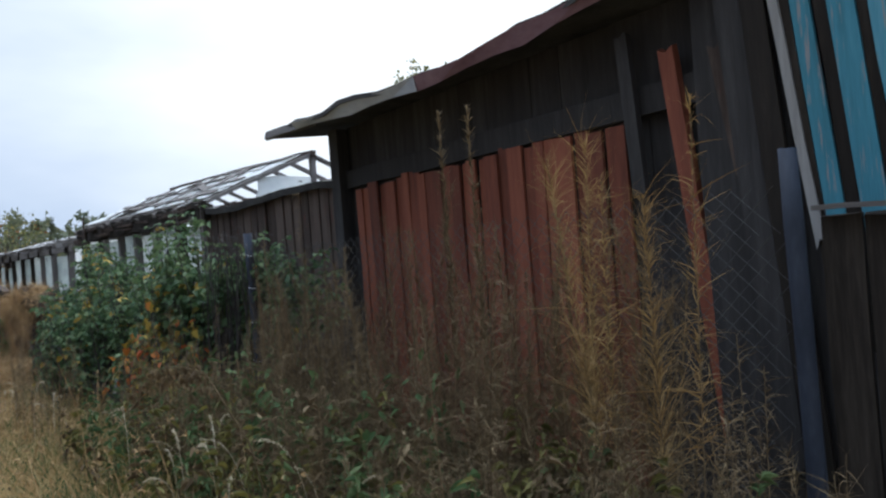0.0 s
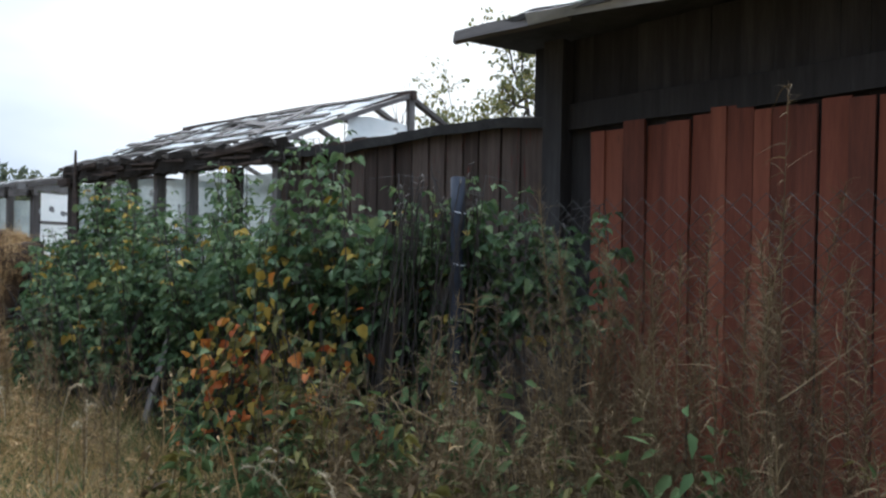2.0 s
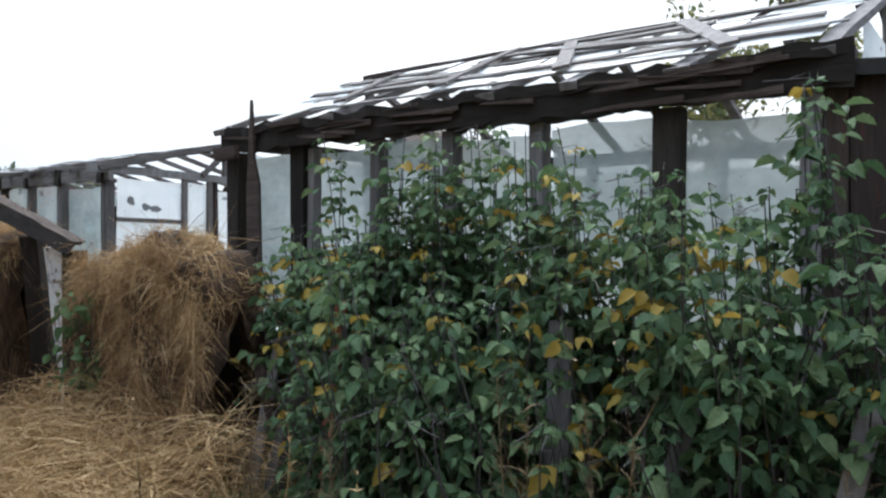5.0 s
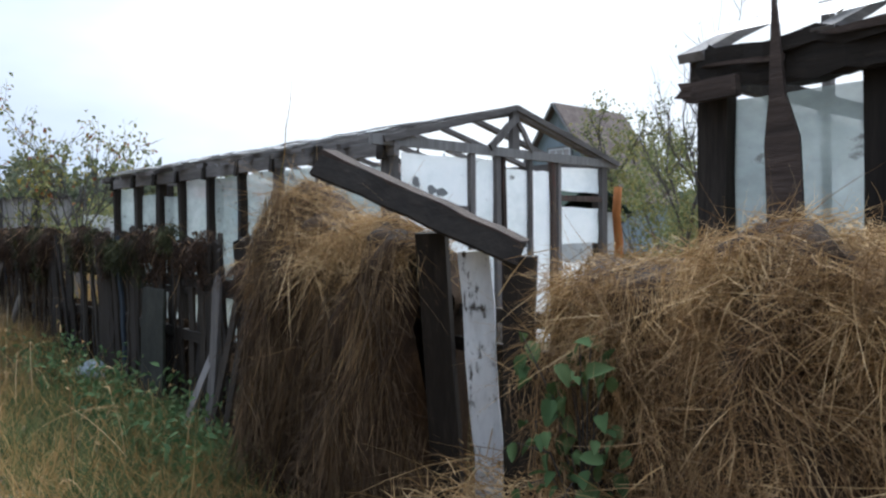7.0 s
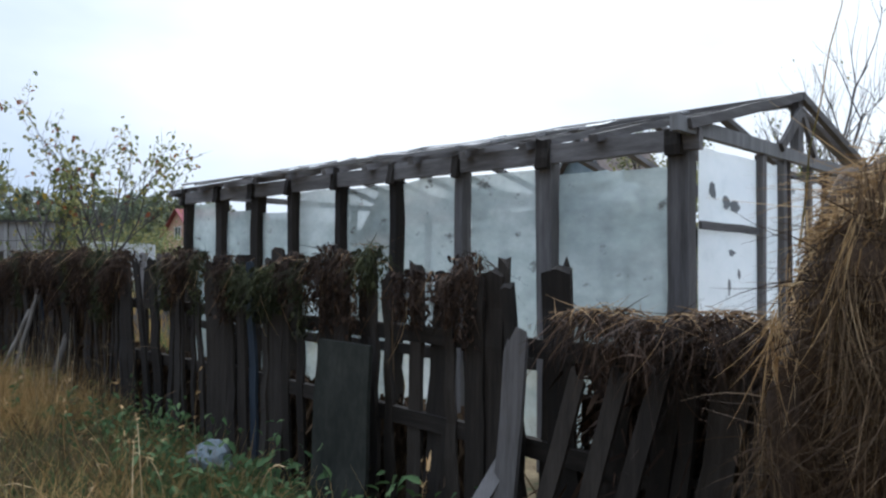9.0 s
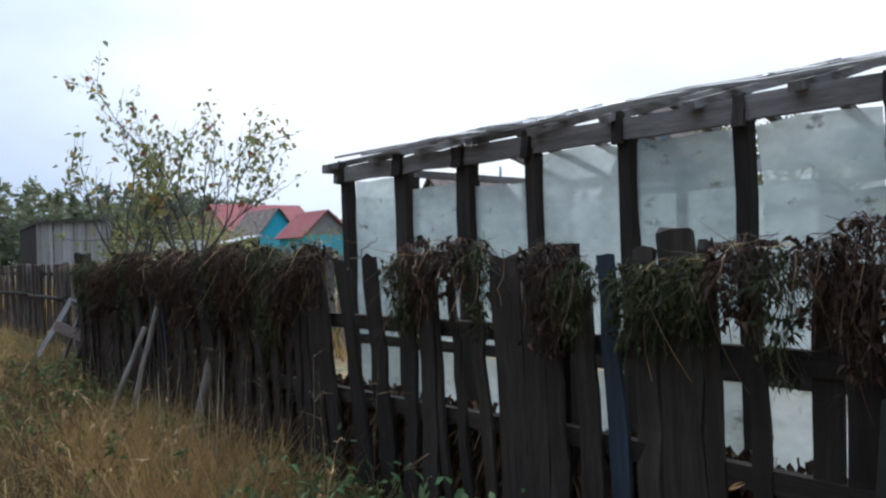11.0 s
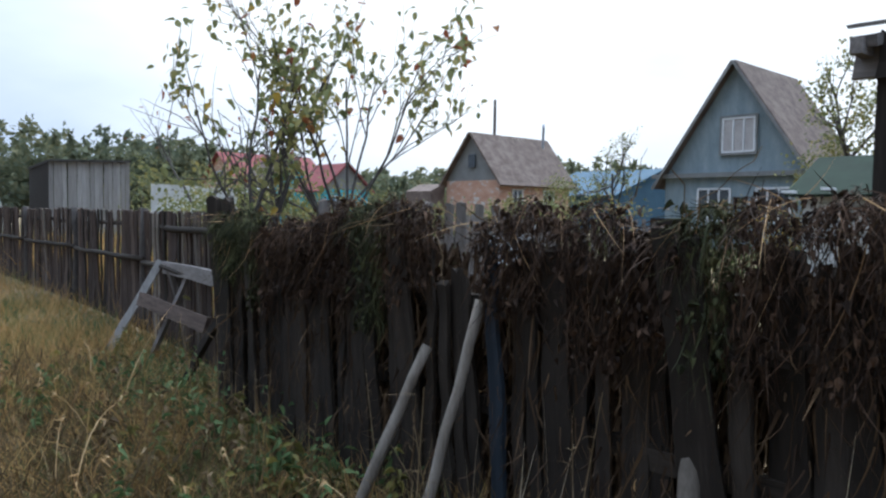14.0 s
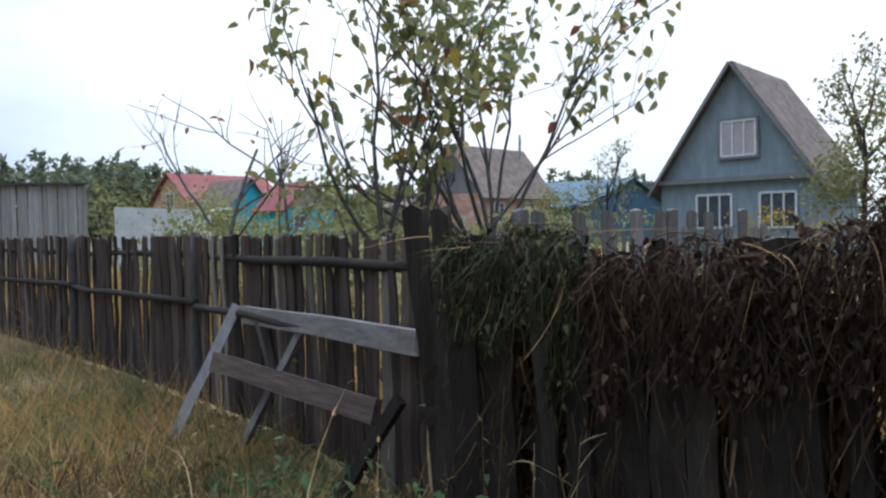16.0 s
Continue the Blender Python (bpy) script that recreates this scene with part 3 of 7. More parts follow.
# ---- chain-link run in front of the shed ----
def build_chain_link():
    run = thing("chain_link_fence", "sagging chain-link netting on blue-grey pipe posts", "fence")
    ends = [(2.86, 1.20), (2.76, 5.62)]
    for x, y in ends:
        log("post", run, M_PIPE, (x, y, 0), (x - 0.01, y + 0.01, 1.76), 0.038, 0.036, sides=10, wob=0.001)
    for z in (1.58, 1.31, 1.02, 0.70):
        ring = [(2.755 + 0.040 * math.cos(a), 5.62 + 0.040 * math.sin(a), z + 0.012 * math.sin(a)) for a in np.linspace(0, 2 * math.pi, 13)]
        arrays("wire_tie", *tube(ring, 0.003, 0.003, 4), M_TRIM, run)
    sets = []
    for (x0, y0), (x1, y1) in zip(ends, ends[1:]):
        length = math.hypot(x1 - x0, y1 - y0)
        pitch, top = 0.085, 1.62
        n = int((length + top) / pitch)
        for k in range(n):
            for turn in (1, -1):
                inside = [(u, z) for u, z in ((k * pitch - (z if turn > 0 else top - z), z) for z in np.linspace(0.1, top, 9)) if 0 <= u <= length]
                if len(inside) > 1:
                    line = [(x0 + (x1 - x0) * u / length + 0.02 * math.sin(3 * u) * math.sin(2 * z), y0 + (y1 - y0) * u / length, z) for u, z in (inside[0], inside[len(inside) // 2], inside[-1])] if len(inside) > 2 else \
                           [(x0 + (x1 - x0) * u / length, y0 + (y1 - y0) * u / length, z) for u, z in inside]
                    sets.append(tube(line, 0.0016, 0.0016, 3))
    tagged(arrays("netting", *joined(*sets), M_WIRE, run), "dull wire netting")


build_chain_link()


# ---- the brown lean-to between shed and greenhouse ----
def build_lean_to():
    lean = thing("lean_to_shed", "low brown-boarded lean-to with a lumpy felt roof edge", "shed")
    y = 5.86
    while y < 8.55:
        w = random.uniform(0.13, 0.2)
        x = wall_x(y) - 0.02
        board("wall_board", lean, M_BROWN_UP, (x, y + w / 2, 0), (x + random.uniform(-0.008, 0.008), y + w / 2, 2.26 + random.uniform(-0.02, 0.02)), w - 0.008, 0.024, face=(-1, 0, 0))
        y += w
    bm = bmesh.new()
    slab(bm, [(wall_x(5.86) + 0.02, 5.86, 0), (wall_x(8.55) + 0.02, 8.55, 0), (wall_x(8.55) + 0.02, 8.55, 2.24), (wall_x(5.86) + 0.02, 5.86, 2.24)], 0.04, (1, 0, 0))
    part("inner_wall", bm, M_DARK_UP, lean)
    bm = bmesh.new()
    rows = []
    for i in range(19):
        y = 5.8 + 2.85 * i / 18
        lift = 2.29 + 0.03 * math.sin(y * 2.2) + random.uniform(-0.01, 0.012)
        rows.append([bm.verts.new((wall_x(y) - 0.10 + 0.62 * j, y, lift + 0.05 * j - (0.05 if j == 0 else 0))) for j in range(6)])
    for r, q in zip(rows, rows[1:]):
        for j in range(5):
            bm.faces.new((r[j], q[j], q[j + 1], r[j + 1]))
    roof = part("roof", bm, M_FELT, lean)
    solid = roof.modifiers.new("thickness", "SOLIDIFY")
    solid.thickness, solid.offset = 0.07, 1.0


build_lean_to()


# ---- greenhouses ----
def pane(parent, a, b, low, high, x_of, name="pane", rag=0.03):
    sheet(parent, name, M_FILM, (x_of(a), a, low), (x_of(b) - x_of(a), b - a, 0), (0, 0, high - low), 3, 4, rag=rag, ripple=0.006)


def build_greenhouse_a():
    house = thing("ruined_greenhouse", "ruined wooden greenhouse with milky film panes and a collapsing slatted roof", "greenhouse", "greenhouses")
    y0, y1, eave, ridge = 8.55, 12.80, 2.30, 2.98
    width = 3.05
    ridge_x = lambda y: wall_x(y) + 1.52
    posts = [12.72, 12.0, 11.27, 10.65, 10.03, 9.30, 8.62]
    for i, y in enumerate(posts):
        w = 0.15 if i in (0, 1, 5) else 0.085
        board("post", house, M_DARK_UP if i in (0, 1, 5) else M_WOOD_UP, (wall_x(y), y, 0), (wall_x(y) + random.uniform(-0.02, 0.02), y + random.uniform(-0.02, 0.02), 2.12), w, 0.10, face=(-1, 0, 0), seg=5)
        board("back_post", house, M_DARK_UP, (wall_x(y) + width, y, 0), (wall_x(y) + width, y, 2.2), 0.09, 0.09, face=(-1, 0, 0))
    board("second_post", house, M_WOOD_UP, (wall_x(11.88), 11.86, 0), (wall_x(11.88), 11.88, 2.1), 0.06, 0.08, face=(-1, 0, 0))
    for a, b in zip(posts, posts[1:]):
        for lo, hi in ((0.86, 2.08),):
            pane(house, b + 0.03, a - 0.04, lo + random.uniform(0, 0.05), hi + random.uniform(-0.04, 0.01), lambda y: wall_x(y) + 0.03)
        pane(house, b + 0.03, a - 0.04, 0.5, 2.1, lambda y: wall_x(y) + width)
        for z, h in ((0.15, 0.22), (0.39, 0.20), (0.63, 0.22)):
            board("foot_board", house, M_DARK_ALONG, (wall_x(b) + 0.03, b, z + random.uniform(-0.02, 0.02)), (wall_x(a) + 0.03, a - 0.01, z), h, 0.022, face=(-1, 0, 0))
        board("mid_rail", house, M_DARK_ALONG, (wall_x(b), b, 0.83), (wall_x(a), a, 0.83), 0.07, 0.05, face=(-1, 0, 0))
    # rotten eave beam, in split layers
    for dx, z, h, d in ((-0.05, 2.20, 0.17, 0.13), (-0.10, 2.27, 0.07, 0.05), (-0.09, 2.13, 0.05, 0.04)):
        bm = bmesh.new()
        plank(bm, (wall_x(y0 - 0.1) + dx, y0 - 0.1, z + 0.02), (wall_x(y1 - 0.03) + dx, y1 - 0.03, z), h, d, face=(-1, 0, 0), seg=40, wob=0.022, jag=0.08)
        part("eave_beam", bm, M_DARK_ALONG, house, "rotten split eave beam")
    for k in range(22):
        y = random.uniform(y0, y1 - 0.4)
        z = random.uniform(2.10, 2.30)
        board("splinter", house, M_ROT, (wall_x(y) - 0.13, y, z), (wall_x(y + 0.4) - 0.14 - random.uniform(0, 0.03), y + random.uniform(0.2, 0.6), z + random.uniform(-0.035, 0.03)), random.uniform(0.02, 0.05), 0.015, face=(-1, 0, 0), jag=0.08, taper=0.4)
    board("back_eave_beam", house, M_DARK_ALONG, (wall_x(y0) + width, y0, 2.25), (wall_x(y1) + width, y1, 2.25), 0.12, 0.10, face=(-1, 0, 0))
    board("ridge_beam", house, M_ROT, (ridge_x(y0) - 0.0, y0 - 0.06, ridge), (ridge_x(y1), y1 + 0.03, ridge), 0.09, 0.07, face=(-1, 0, 0), seg=12, wob=0.012)
    ys = np.linspace(y0 + 0.02, y1 - 0.02, 8)
    for i, y in enumerate(ys):
        skew = random.uniform(-0.05, 0.05) if 0 < i < 7 else 0
        board("rafter", house, M_WOOD_CROSS, (wall_x(y) - 0.14, y + skew, eave - 0.02), (ridge_x(y), y, ridge - 0.01), 0.13 if i % 2 else 0.10, 0.045, face=(-0.42, 0, 0.9), seg=4, jag=0.03)
        board("back_rafter", house, M_WOOD_CROSS, (wall_x(y) + width + 0.1, y, eave - 0.04), (ridge_x(y), y, ridge - 0.01), 0.07, 0.045, face=(0.42, 0, 0.9), seg=3)
    for s in (0.08, 0.30, 0.52, 0.74, 0.95):
        za, xa = eave + (ridge - eave) * s + 0.035, lambda y: wall_x(y) - 0.14 + 1.66 * s
        cut0, cut1 = y0 + random.choice((0, 0, 0.5)), y1 - random.choice((0, 0, 0.4, 0.9))
        board("roof_lath", house, M_SILVER_ALONG, (xa(cut0), cut0, za), (xa(cut1), cut1, za + random.uniform(-0.015, 0.015)), 0.030, 0.012, face=(-0.42, 0, 0.9), seg=9, wob=0.006)
        if s < 0.9:
            for a, b in zip(ys, ys[1:]):
                if random.random() < 0.94:
                    u = Vector((1.66 * 0.2, 0, (ridge - eave) * 0.2))
                    sheet(house, "roof_pane", M_PANE, (xa(a), a + 0.03, za + 0.004), (xa(b) - xa(a), b - a - 0.06, 0), u, 2, 2, rag=0.06, ripple=0.008)
    for a, sa, b, sb in ((9.0, 0.05, 9.75, 0.9), (9.9, 0.05, 10.5, 0.8), (10.8, 0.1, 11.1, 0.95), (11.6, 0.05, 12.0, 0.7), (9.3, 0.3, 10.3, 0.55)):
        spot = lambda y, s: (wall_x(y) - 0.12 + 1.64 * s, y, eave + (ridge - eave) * s + 0.075)
        board("loose_board", house, M_WOOD_CROSS, spot(a, sa), spot(b, sb), 0.10, 0.02, face=(-0.42, 0, 0.9), seg=4, jag=0.06, label="loose grey board lying on the roof")
    for a, sa, run in ((8.6, 0.16, 1.9), (8.7, 0.42, 1.5), (10.2, 0.20, 1.6), (9.4, 0.66, 1.8), (11.0, 0.36, 1.5), (11.4, 0.62, 1.2), (8.6, 0.86, 2.2)):
        spot = lambda y, s: (wall_x(y) - 0.12 + 1.64 * s, y, eave + (ridge - eave) * s + 0.062)
        board("loose_board", house, M_WOOD_ALONG, spot(a, sa), spot(a + run, sa + 0.05), 0.08, 0.018, face=(-0.42, 0, 0.9), seg=5, wob=0.008, jag=0.06, label="loose grey-brown board lying on the roof")
    for y, name in ((y0, "gable"), (y1 - 0.02, "gable")):
        board("gable_tie", house, M_DARK_ALONG, (wall_x(y) - 0.1, y, 2.22), (wall_x(y) + width, y, 2.25), 0.10, 0.05, face=(0, 1, 0), seg=5)
        board("king_post", house, M_WOOD_UP, (ridge_x(y), y, 2.2), (ridge_x(y), y, 2.98), 0.08, 0.05, face=(0, 1, 0))
    # gable ends of film between posts
    for k in range(4):
        u = width / 4
        for y in (y0, y1):
            x = wall_x(y) + u * k
            sheet(house, "gable_pane", M_PANE, (x + 0.05, y, 0.3), (u - 0.1, 0, 0), (0, 0, 1.85), 2, 4, rag=0.04, ripple=0.006)
            board("gable_post", house, M_DARK_UP, (x + u, y, 0), (x + u, y, 2.2), 0.07, 0.06, face=(0, 1, 0))
    # the torn gable triangle by the lean-to
    sheet(house, "gable_rag", M_PANE, (wall_x(y0) + 0.6, y0, 2.3), (0.85, 0, 0), (0.1, 0, 0.36), 3, 2, rag=0.08)
    # split plank that leans against the corner
    spike = [(3.24, 12.28, 0.75), (3.24, 12.33, 1.25), (3.25, 12.36, 1.85), (3.25, 12.38, 2.05), (3.26, 12.40, 2.50)]
    sizes = [0.13, 0.16, 0.15, 0.07, 0.012]
    bm = bmesh.new()
    rings = []
    for p, w in zip(spike, sizes):
        rings.append([bm.verts.new(Vector(p) + Vector((d, e * w / 2, random.uniform(-0.02, 0.02)))) for e, d in ((-1, -0.012), (1, -0.012), (1, 0.012), (-1, 0.012))])
    for r, q in zip(rings, rings[1:]):
        for i in range(4):
            bm.faces.new((r[i], r[(i + 1) % 4], q[(i + 1) % 4], q[i]))
    bm.faces.new(rings[0][::-1])
    bm.faces.new(rings[-1])
    part("split_plank", bm, M_ROT, house, "split brown plank with a sharp tip")
    for z, dy in ((2.13, 0.16), (2.10, 0.12)):
        board("beam_stub", house, M_ROT, (wall_x(12.7) - 0.14, 12.55, z), (wall_x(12.9) - 0.12, 12.70 + dy, z - 0.01), 0.07, 0.05, face=(-1, 0, 0), jag=0.05)


build_greenhouse_a()


def line_b(y):
    return 3.94 - (y - 16.04) * 0.0755


def build_greenhouse_b():
    house = thing("bare_greenhouse", "long grey wooden greenhouse with milky film walls and bare rafters", "greenhouse", "greenhouses")
    y0, y1, eave, ridge, width = 16.04, 22.10, 2.26, 2.66, 3.05
    ridge_x = lambda y: line_b(y) + 1.51
    posts = [22.05, 21.32, 20.65, 20.01, 19.30, 18.56, 17.84, 17.04, 16.10]
    for i, y in enumerate(posts):
        w = 0.17 if i in (1, 2, 7, 8) else 0.105
        board("post", house, M_WOOD_UP if i > 5 else M_DARK_UP, (line_b(y), y, 0), (line_b(y) + random.uniform(-0.015, 0.015), y + random.uniform(-0.02, 0.02), 2.16), w * 0.8, 0.10, face=(-1, 0, 0), seg=5)
        board("back_post", house, M_DARK_UP, (line_b(y) + width, y, 0), (line_b(y) + width, y, 2.15), 0.09, 0.09, face=(-1, 0, 0))
        board("post_cap", house, M_DARK_UP, (line_b(y) - 0.085, y, 2.10), (line_b(y) - 0.06, y, 2.28 + random.uniform(-0.02, 0.03)), w * 0.62, 0.04, face=(-1, 0, 0), jag=0.03)
    tops = [2.12, 1.99, 1.95, 2.12, 2.12, 2.12, 2.11, 2.05]
    for (a, b), top in zip(zip(posts, posts[1:]), tops):
        pane(house, b + 0.06, a - 0.06, 0.78, top, lambda y: line_b(y) + 0.02, rag=0.035)
        pane(house, b + 0.06, a - 0.06, 0.12, 0.70, lambda y: line_b(y) + 0.02, rag=0.05)
        if b > 19.0:
            pane(house, b + 0.04, a - 0.04, 0.5, 2.0, lambda y: line_b(y) + width)
        board("sill_rail", house, M_DARK_ALONG, (line_b(b), b, 0.74), (line_b(a), a, 0.74), 0.08, 0.05, face=(-1, 0, 0))
    for a, b in ((15.95, 18.6), (18.5, 20.7), (20.6, 22.2)):
        board("eave_beam", house, M_WOOD_ALONG, (line_b(a) - 0.04, a, 2.19), (line_b(b) - 0.04, b, 2.19 + random.uniform(-0.02, 0.02)), 0.13, 0.06, face=(-1, 0, 0), seg=7, wob=0.01, jag=0.03)
    board("back_eave_beam", house, M_WOOD_ALONG, (line_b(y0) + width, y0, 2.2), (line_b(y1) + width, y1, 2.2), 0.12, 0.07, face=(-1, 0, 0), seg=6)
    board("ridge_beam", house, M_WOOD_ALONG, (ridge_x(y0), y0 - 0.08, ridge), (ridge_x(y1), y1 + 0.05, ridge), 0.09, 0.05, face=(-1, 0, 0), seg=8)
    ys = np.linspace(y0, y1, 12)
    for i, y in enumerate(ys):
        board("rafter", house, M_WOOD_CROSS, (line_b(y) - 0.16, y, eave - 0.01), (ridge_x(y), y, ridge), 0.07, 0.05, face=(-0.25, 0, 0.96), seg=3, jag=0.04)
        board("back_rafter", house, M_WOOD_CROSS, (line_b(y) + width + 0.12, y, eave - 0.03), (ridge_x(y), y, ridge), 0.07, 0.05, face=(0.25, 0, 0.96), seg=3)
    spot = lambda y, s: (line_b(y) - 0.16 + 1.67 * s, y, eave + (ridge - eave) * s + 0.055)
    for k in range(26):
        y = random.uniform(16.6, 21.6)
        s = random.random() ** 1.5 * 0.9
        long = random.uniform(0.6, 1.7)
        board("roof_board", house, M_SILVER_ALONG, spot(y, s), spot(min(22.25, y + long), min(0.97, s + random.uniform(-0.03, 0.12))), random.uniform(0.07, 0.13), 0.018, face=(-0.25, 0, 0.96), seg=4, wob=0.012, jag=0.03)
    for k in range(12):
        y = random.uniform(16.8, 21.5)
        s = random.uniform(0.05, 0.75)
        u = Vector((1.67 * 0.2, 0, (ridge - eave) * 0.2))
        sheet(house, "roof_pane", M_PANE, spot(y, s), (line_b(y + 0.5) - line_b(y), 0.5, 0), u, 2, 2, rag=0.05)
    for k in range(9):
        y, z = random.uniform(16.3, 18.2), random.uniform(1.74, 2.08)
        x = line_b(y) + random.uniform(0.15, 0.9)
        board("fallen_lath", house, M_SILVER_ALONG if k % 2 else M_DARK_ALONG, (x, y, z), (x + random.uniform(-0.2, 0.3), y + random.uniform(0.5, 1.1), z + random.uniform(-0.12, 0.1)), random.uniform(0.04, 0.09), 0.02, face=(-1, 0, 0.4), jag=0.05)
    for k in range(5):
        y, z = random.uniform(16.3, 18.0), random.uniform(1.76, 1.98)
        sheet(house, "torn_film", M_FILM, (line_b(y) + random.uniform(0.1, 0.5), y, z), (0.05, random.uniform(0.3, 0.6), random.uniform(-0.08, 0.08)), (0.1, 0, 0.16), 4, 2, rag=0.08, ripple=0.02)
    # front gable: tie, king post, braces, and framed film below
    y = y0 - 0.05
    xl, xr = line_b(y0), line_b(y0) + width
    xm = ridge_x(y0)
    board("gable_tie", house, M_SILVER, (xl - 0.28, y, 2.26), (xr + 0.22, y, 2.21), 0.09, 0.05, face=(0, -1, 0), seg=6)
    board("gable_rafter", house, M_WOOD_CROSS, (xl - 0.16, y - 0.03, eave), (xm, y - 0.03, ridge + 0.03), 0.06, 0.045, face=(0, -1, 0), seg=4)
    board("gable_rafter", house, M_WOOD_CROSS, (xr + 0.2, y - 0.03, eave - 0.05), (xm, y - 0.03, ridge + 0.03), 0.06, 0.045, face=(0, -1, 0), seg=4)
    board("king_post", house, M_WOOD_UP, (xm, y, 2.24), (xm, y, ridge), 0.10, 0.06, face=(0, -1, 0))
    board("brace", house, M_WOOD_UP, (xm - 0.38, y - 0.04, 2.27), (xm - 0.02, y - 0.04, 2.58), 0.07, 0.03, face=(0, -1, 0))
    board("brace", house, M_WOOD_UP, (xm + 0.24, y - 0.04, 2.27), (xm + 0.02, y - 0.04, 2.55), 0.05, 0.03, face=(0, -1, 0))
    for x, w, mat in ((xl + 0.92, 0.06, M_WOOD_UP), (xl + 1.27, 0.06, M_WOOD_UP), (xl + 1.36, 0.05, M_BROWN_UP), (xl + 1.76, 0.045, M_WOOD_UP), (xl + 2.13, 0.06, M_BROWN_UP), (xl + 2.22, 0.05, M_WOOD_UP), (xr - 0.02, 0.10, M_WOOD_UP)):
        board("gable_post", house, mat, (x, y + 0.02, 0), (x, y + 0.02, 2.2), w, 0.06, face=(0, -1, 0))
    for a, b, lo, hi in ((0.07, 0.88, 0.25, 2.16), (0.96, 1.23, 0.25, 2.16), (1.40, 1.73, 0.25, 2.08), (1.79, 2.09, 0.25, 2.08), (2.26, 2.95, 1.88, 2.14), (2.26, 2.95, 1.30, 1.70), (2.26, 2.95, 0.3, 1.1)):
        sheet(house, "gable_pane", M_PANE, (xl + a, y + 0.03, lo), (b - a, 0, 0), (0, 0, hi - lo), 3, 5, rag=0.02, ripple=0.004)
    # small irregular grey patches just in front of the first pane
    for px, pz, w, h in ((0.24, 1.90, 0.11, 0.13), (0.42, 1.84, 0.12, 0.09), (0.54, 1.82, 0.16, 0.13), (0.50, 1.52, 0.12, 0.05), (0.60, 1.38, 0.06, 0.08), (0.46, 1.30, 0.05, 0.12)):
        bm = bmesh.new()
        rim = [bm.verts.new((xl + px + w / 2 * math.cos(a) * random.uniform(0.5, 1.1), y + 0.022, pz + h / 2 * math.sin(a) * random.uniform(0.5, 1.1))) for a in np.linspace(0, 2 * math.pi, 15)[:-1]]
        bm.faces.new(rim)
        part("peeled_patch", bm, M_GREYWALL, house, "irregular grey patch on the whitened pane")
    board("pane_bar", house, M_WOOD_CROSS, (xl + 0.07, y + 0.015, 1.68), (xl + 0.88, y + 0.015, 1.67), 0.05, 0.02, face=(0, -1, 0))
    board("window_rail", house, M_BROWN_UP, (xl + 2.24, y + 0.02, 1.80), (xr, y + 0.02, 1.80), 0.06, 0.04, face=(0, -1, 0))
    for x in (0.8, 1.6, 2.4):
        board("end_post", house, M_DARK_UP, (line_b(y1) + x, y1, 0), (line_b(y1) + x, y1, 2.2), 0.08, 0.06, face=(0, 1, 0))
        sheet(house, "end_pane", M_FILM, (line_b(y1) + x - 0.74, y1, 0.5), (0.7, 0, 0), (0, 0, 1.5), 2, 3)
    board("end_tie", house, M_WOOD_CROSS, (line_b(y1) - 0.2, y1 + 0.03, 2.24), (line_b(y1) + width + 0.1, y1 + 0.03, 2.22), 0.07, 0.05, face=(0, -1, 0))


build_greenhouse_b()
log("rusty_post", None, M_RUST, (7.25, 16.0, 0), (7.25, 16.0, 1.95), 0.055, 0.05)
tagged(bpy.data.objects["rusty_post"], "orange rusty post standing by the greenhouse corner", "post")


# ---- fences ----
def fence_x(y):
    return 2.34 + 0.07 * math.sin((y - 15.0) * 0.55)


def picket_mesh(name, h, w, t, jag, mat):
    bm = bmesh.new()
    plank(bm, (0, 0, 0), (0, 0, h), w, t, face=(-1, 0, 0), seg=8, jag=jag, wob=0.008, taper=random.uniform(0.75, 1.05), rough=0.11)
    me = bpy.data.meshes.new(name)
    bm.to_mesh(me)
    bm.free()
    me.materials.append(mat)
    return me


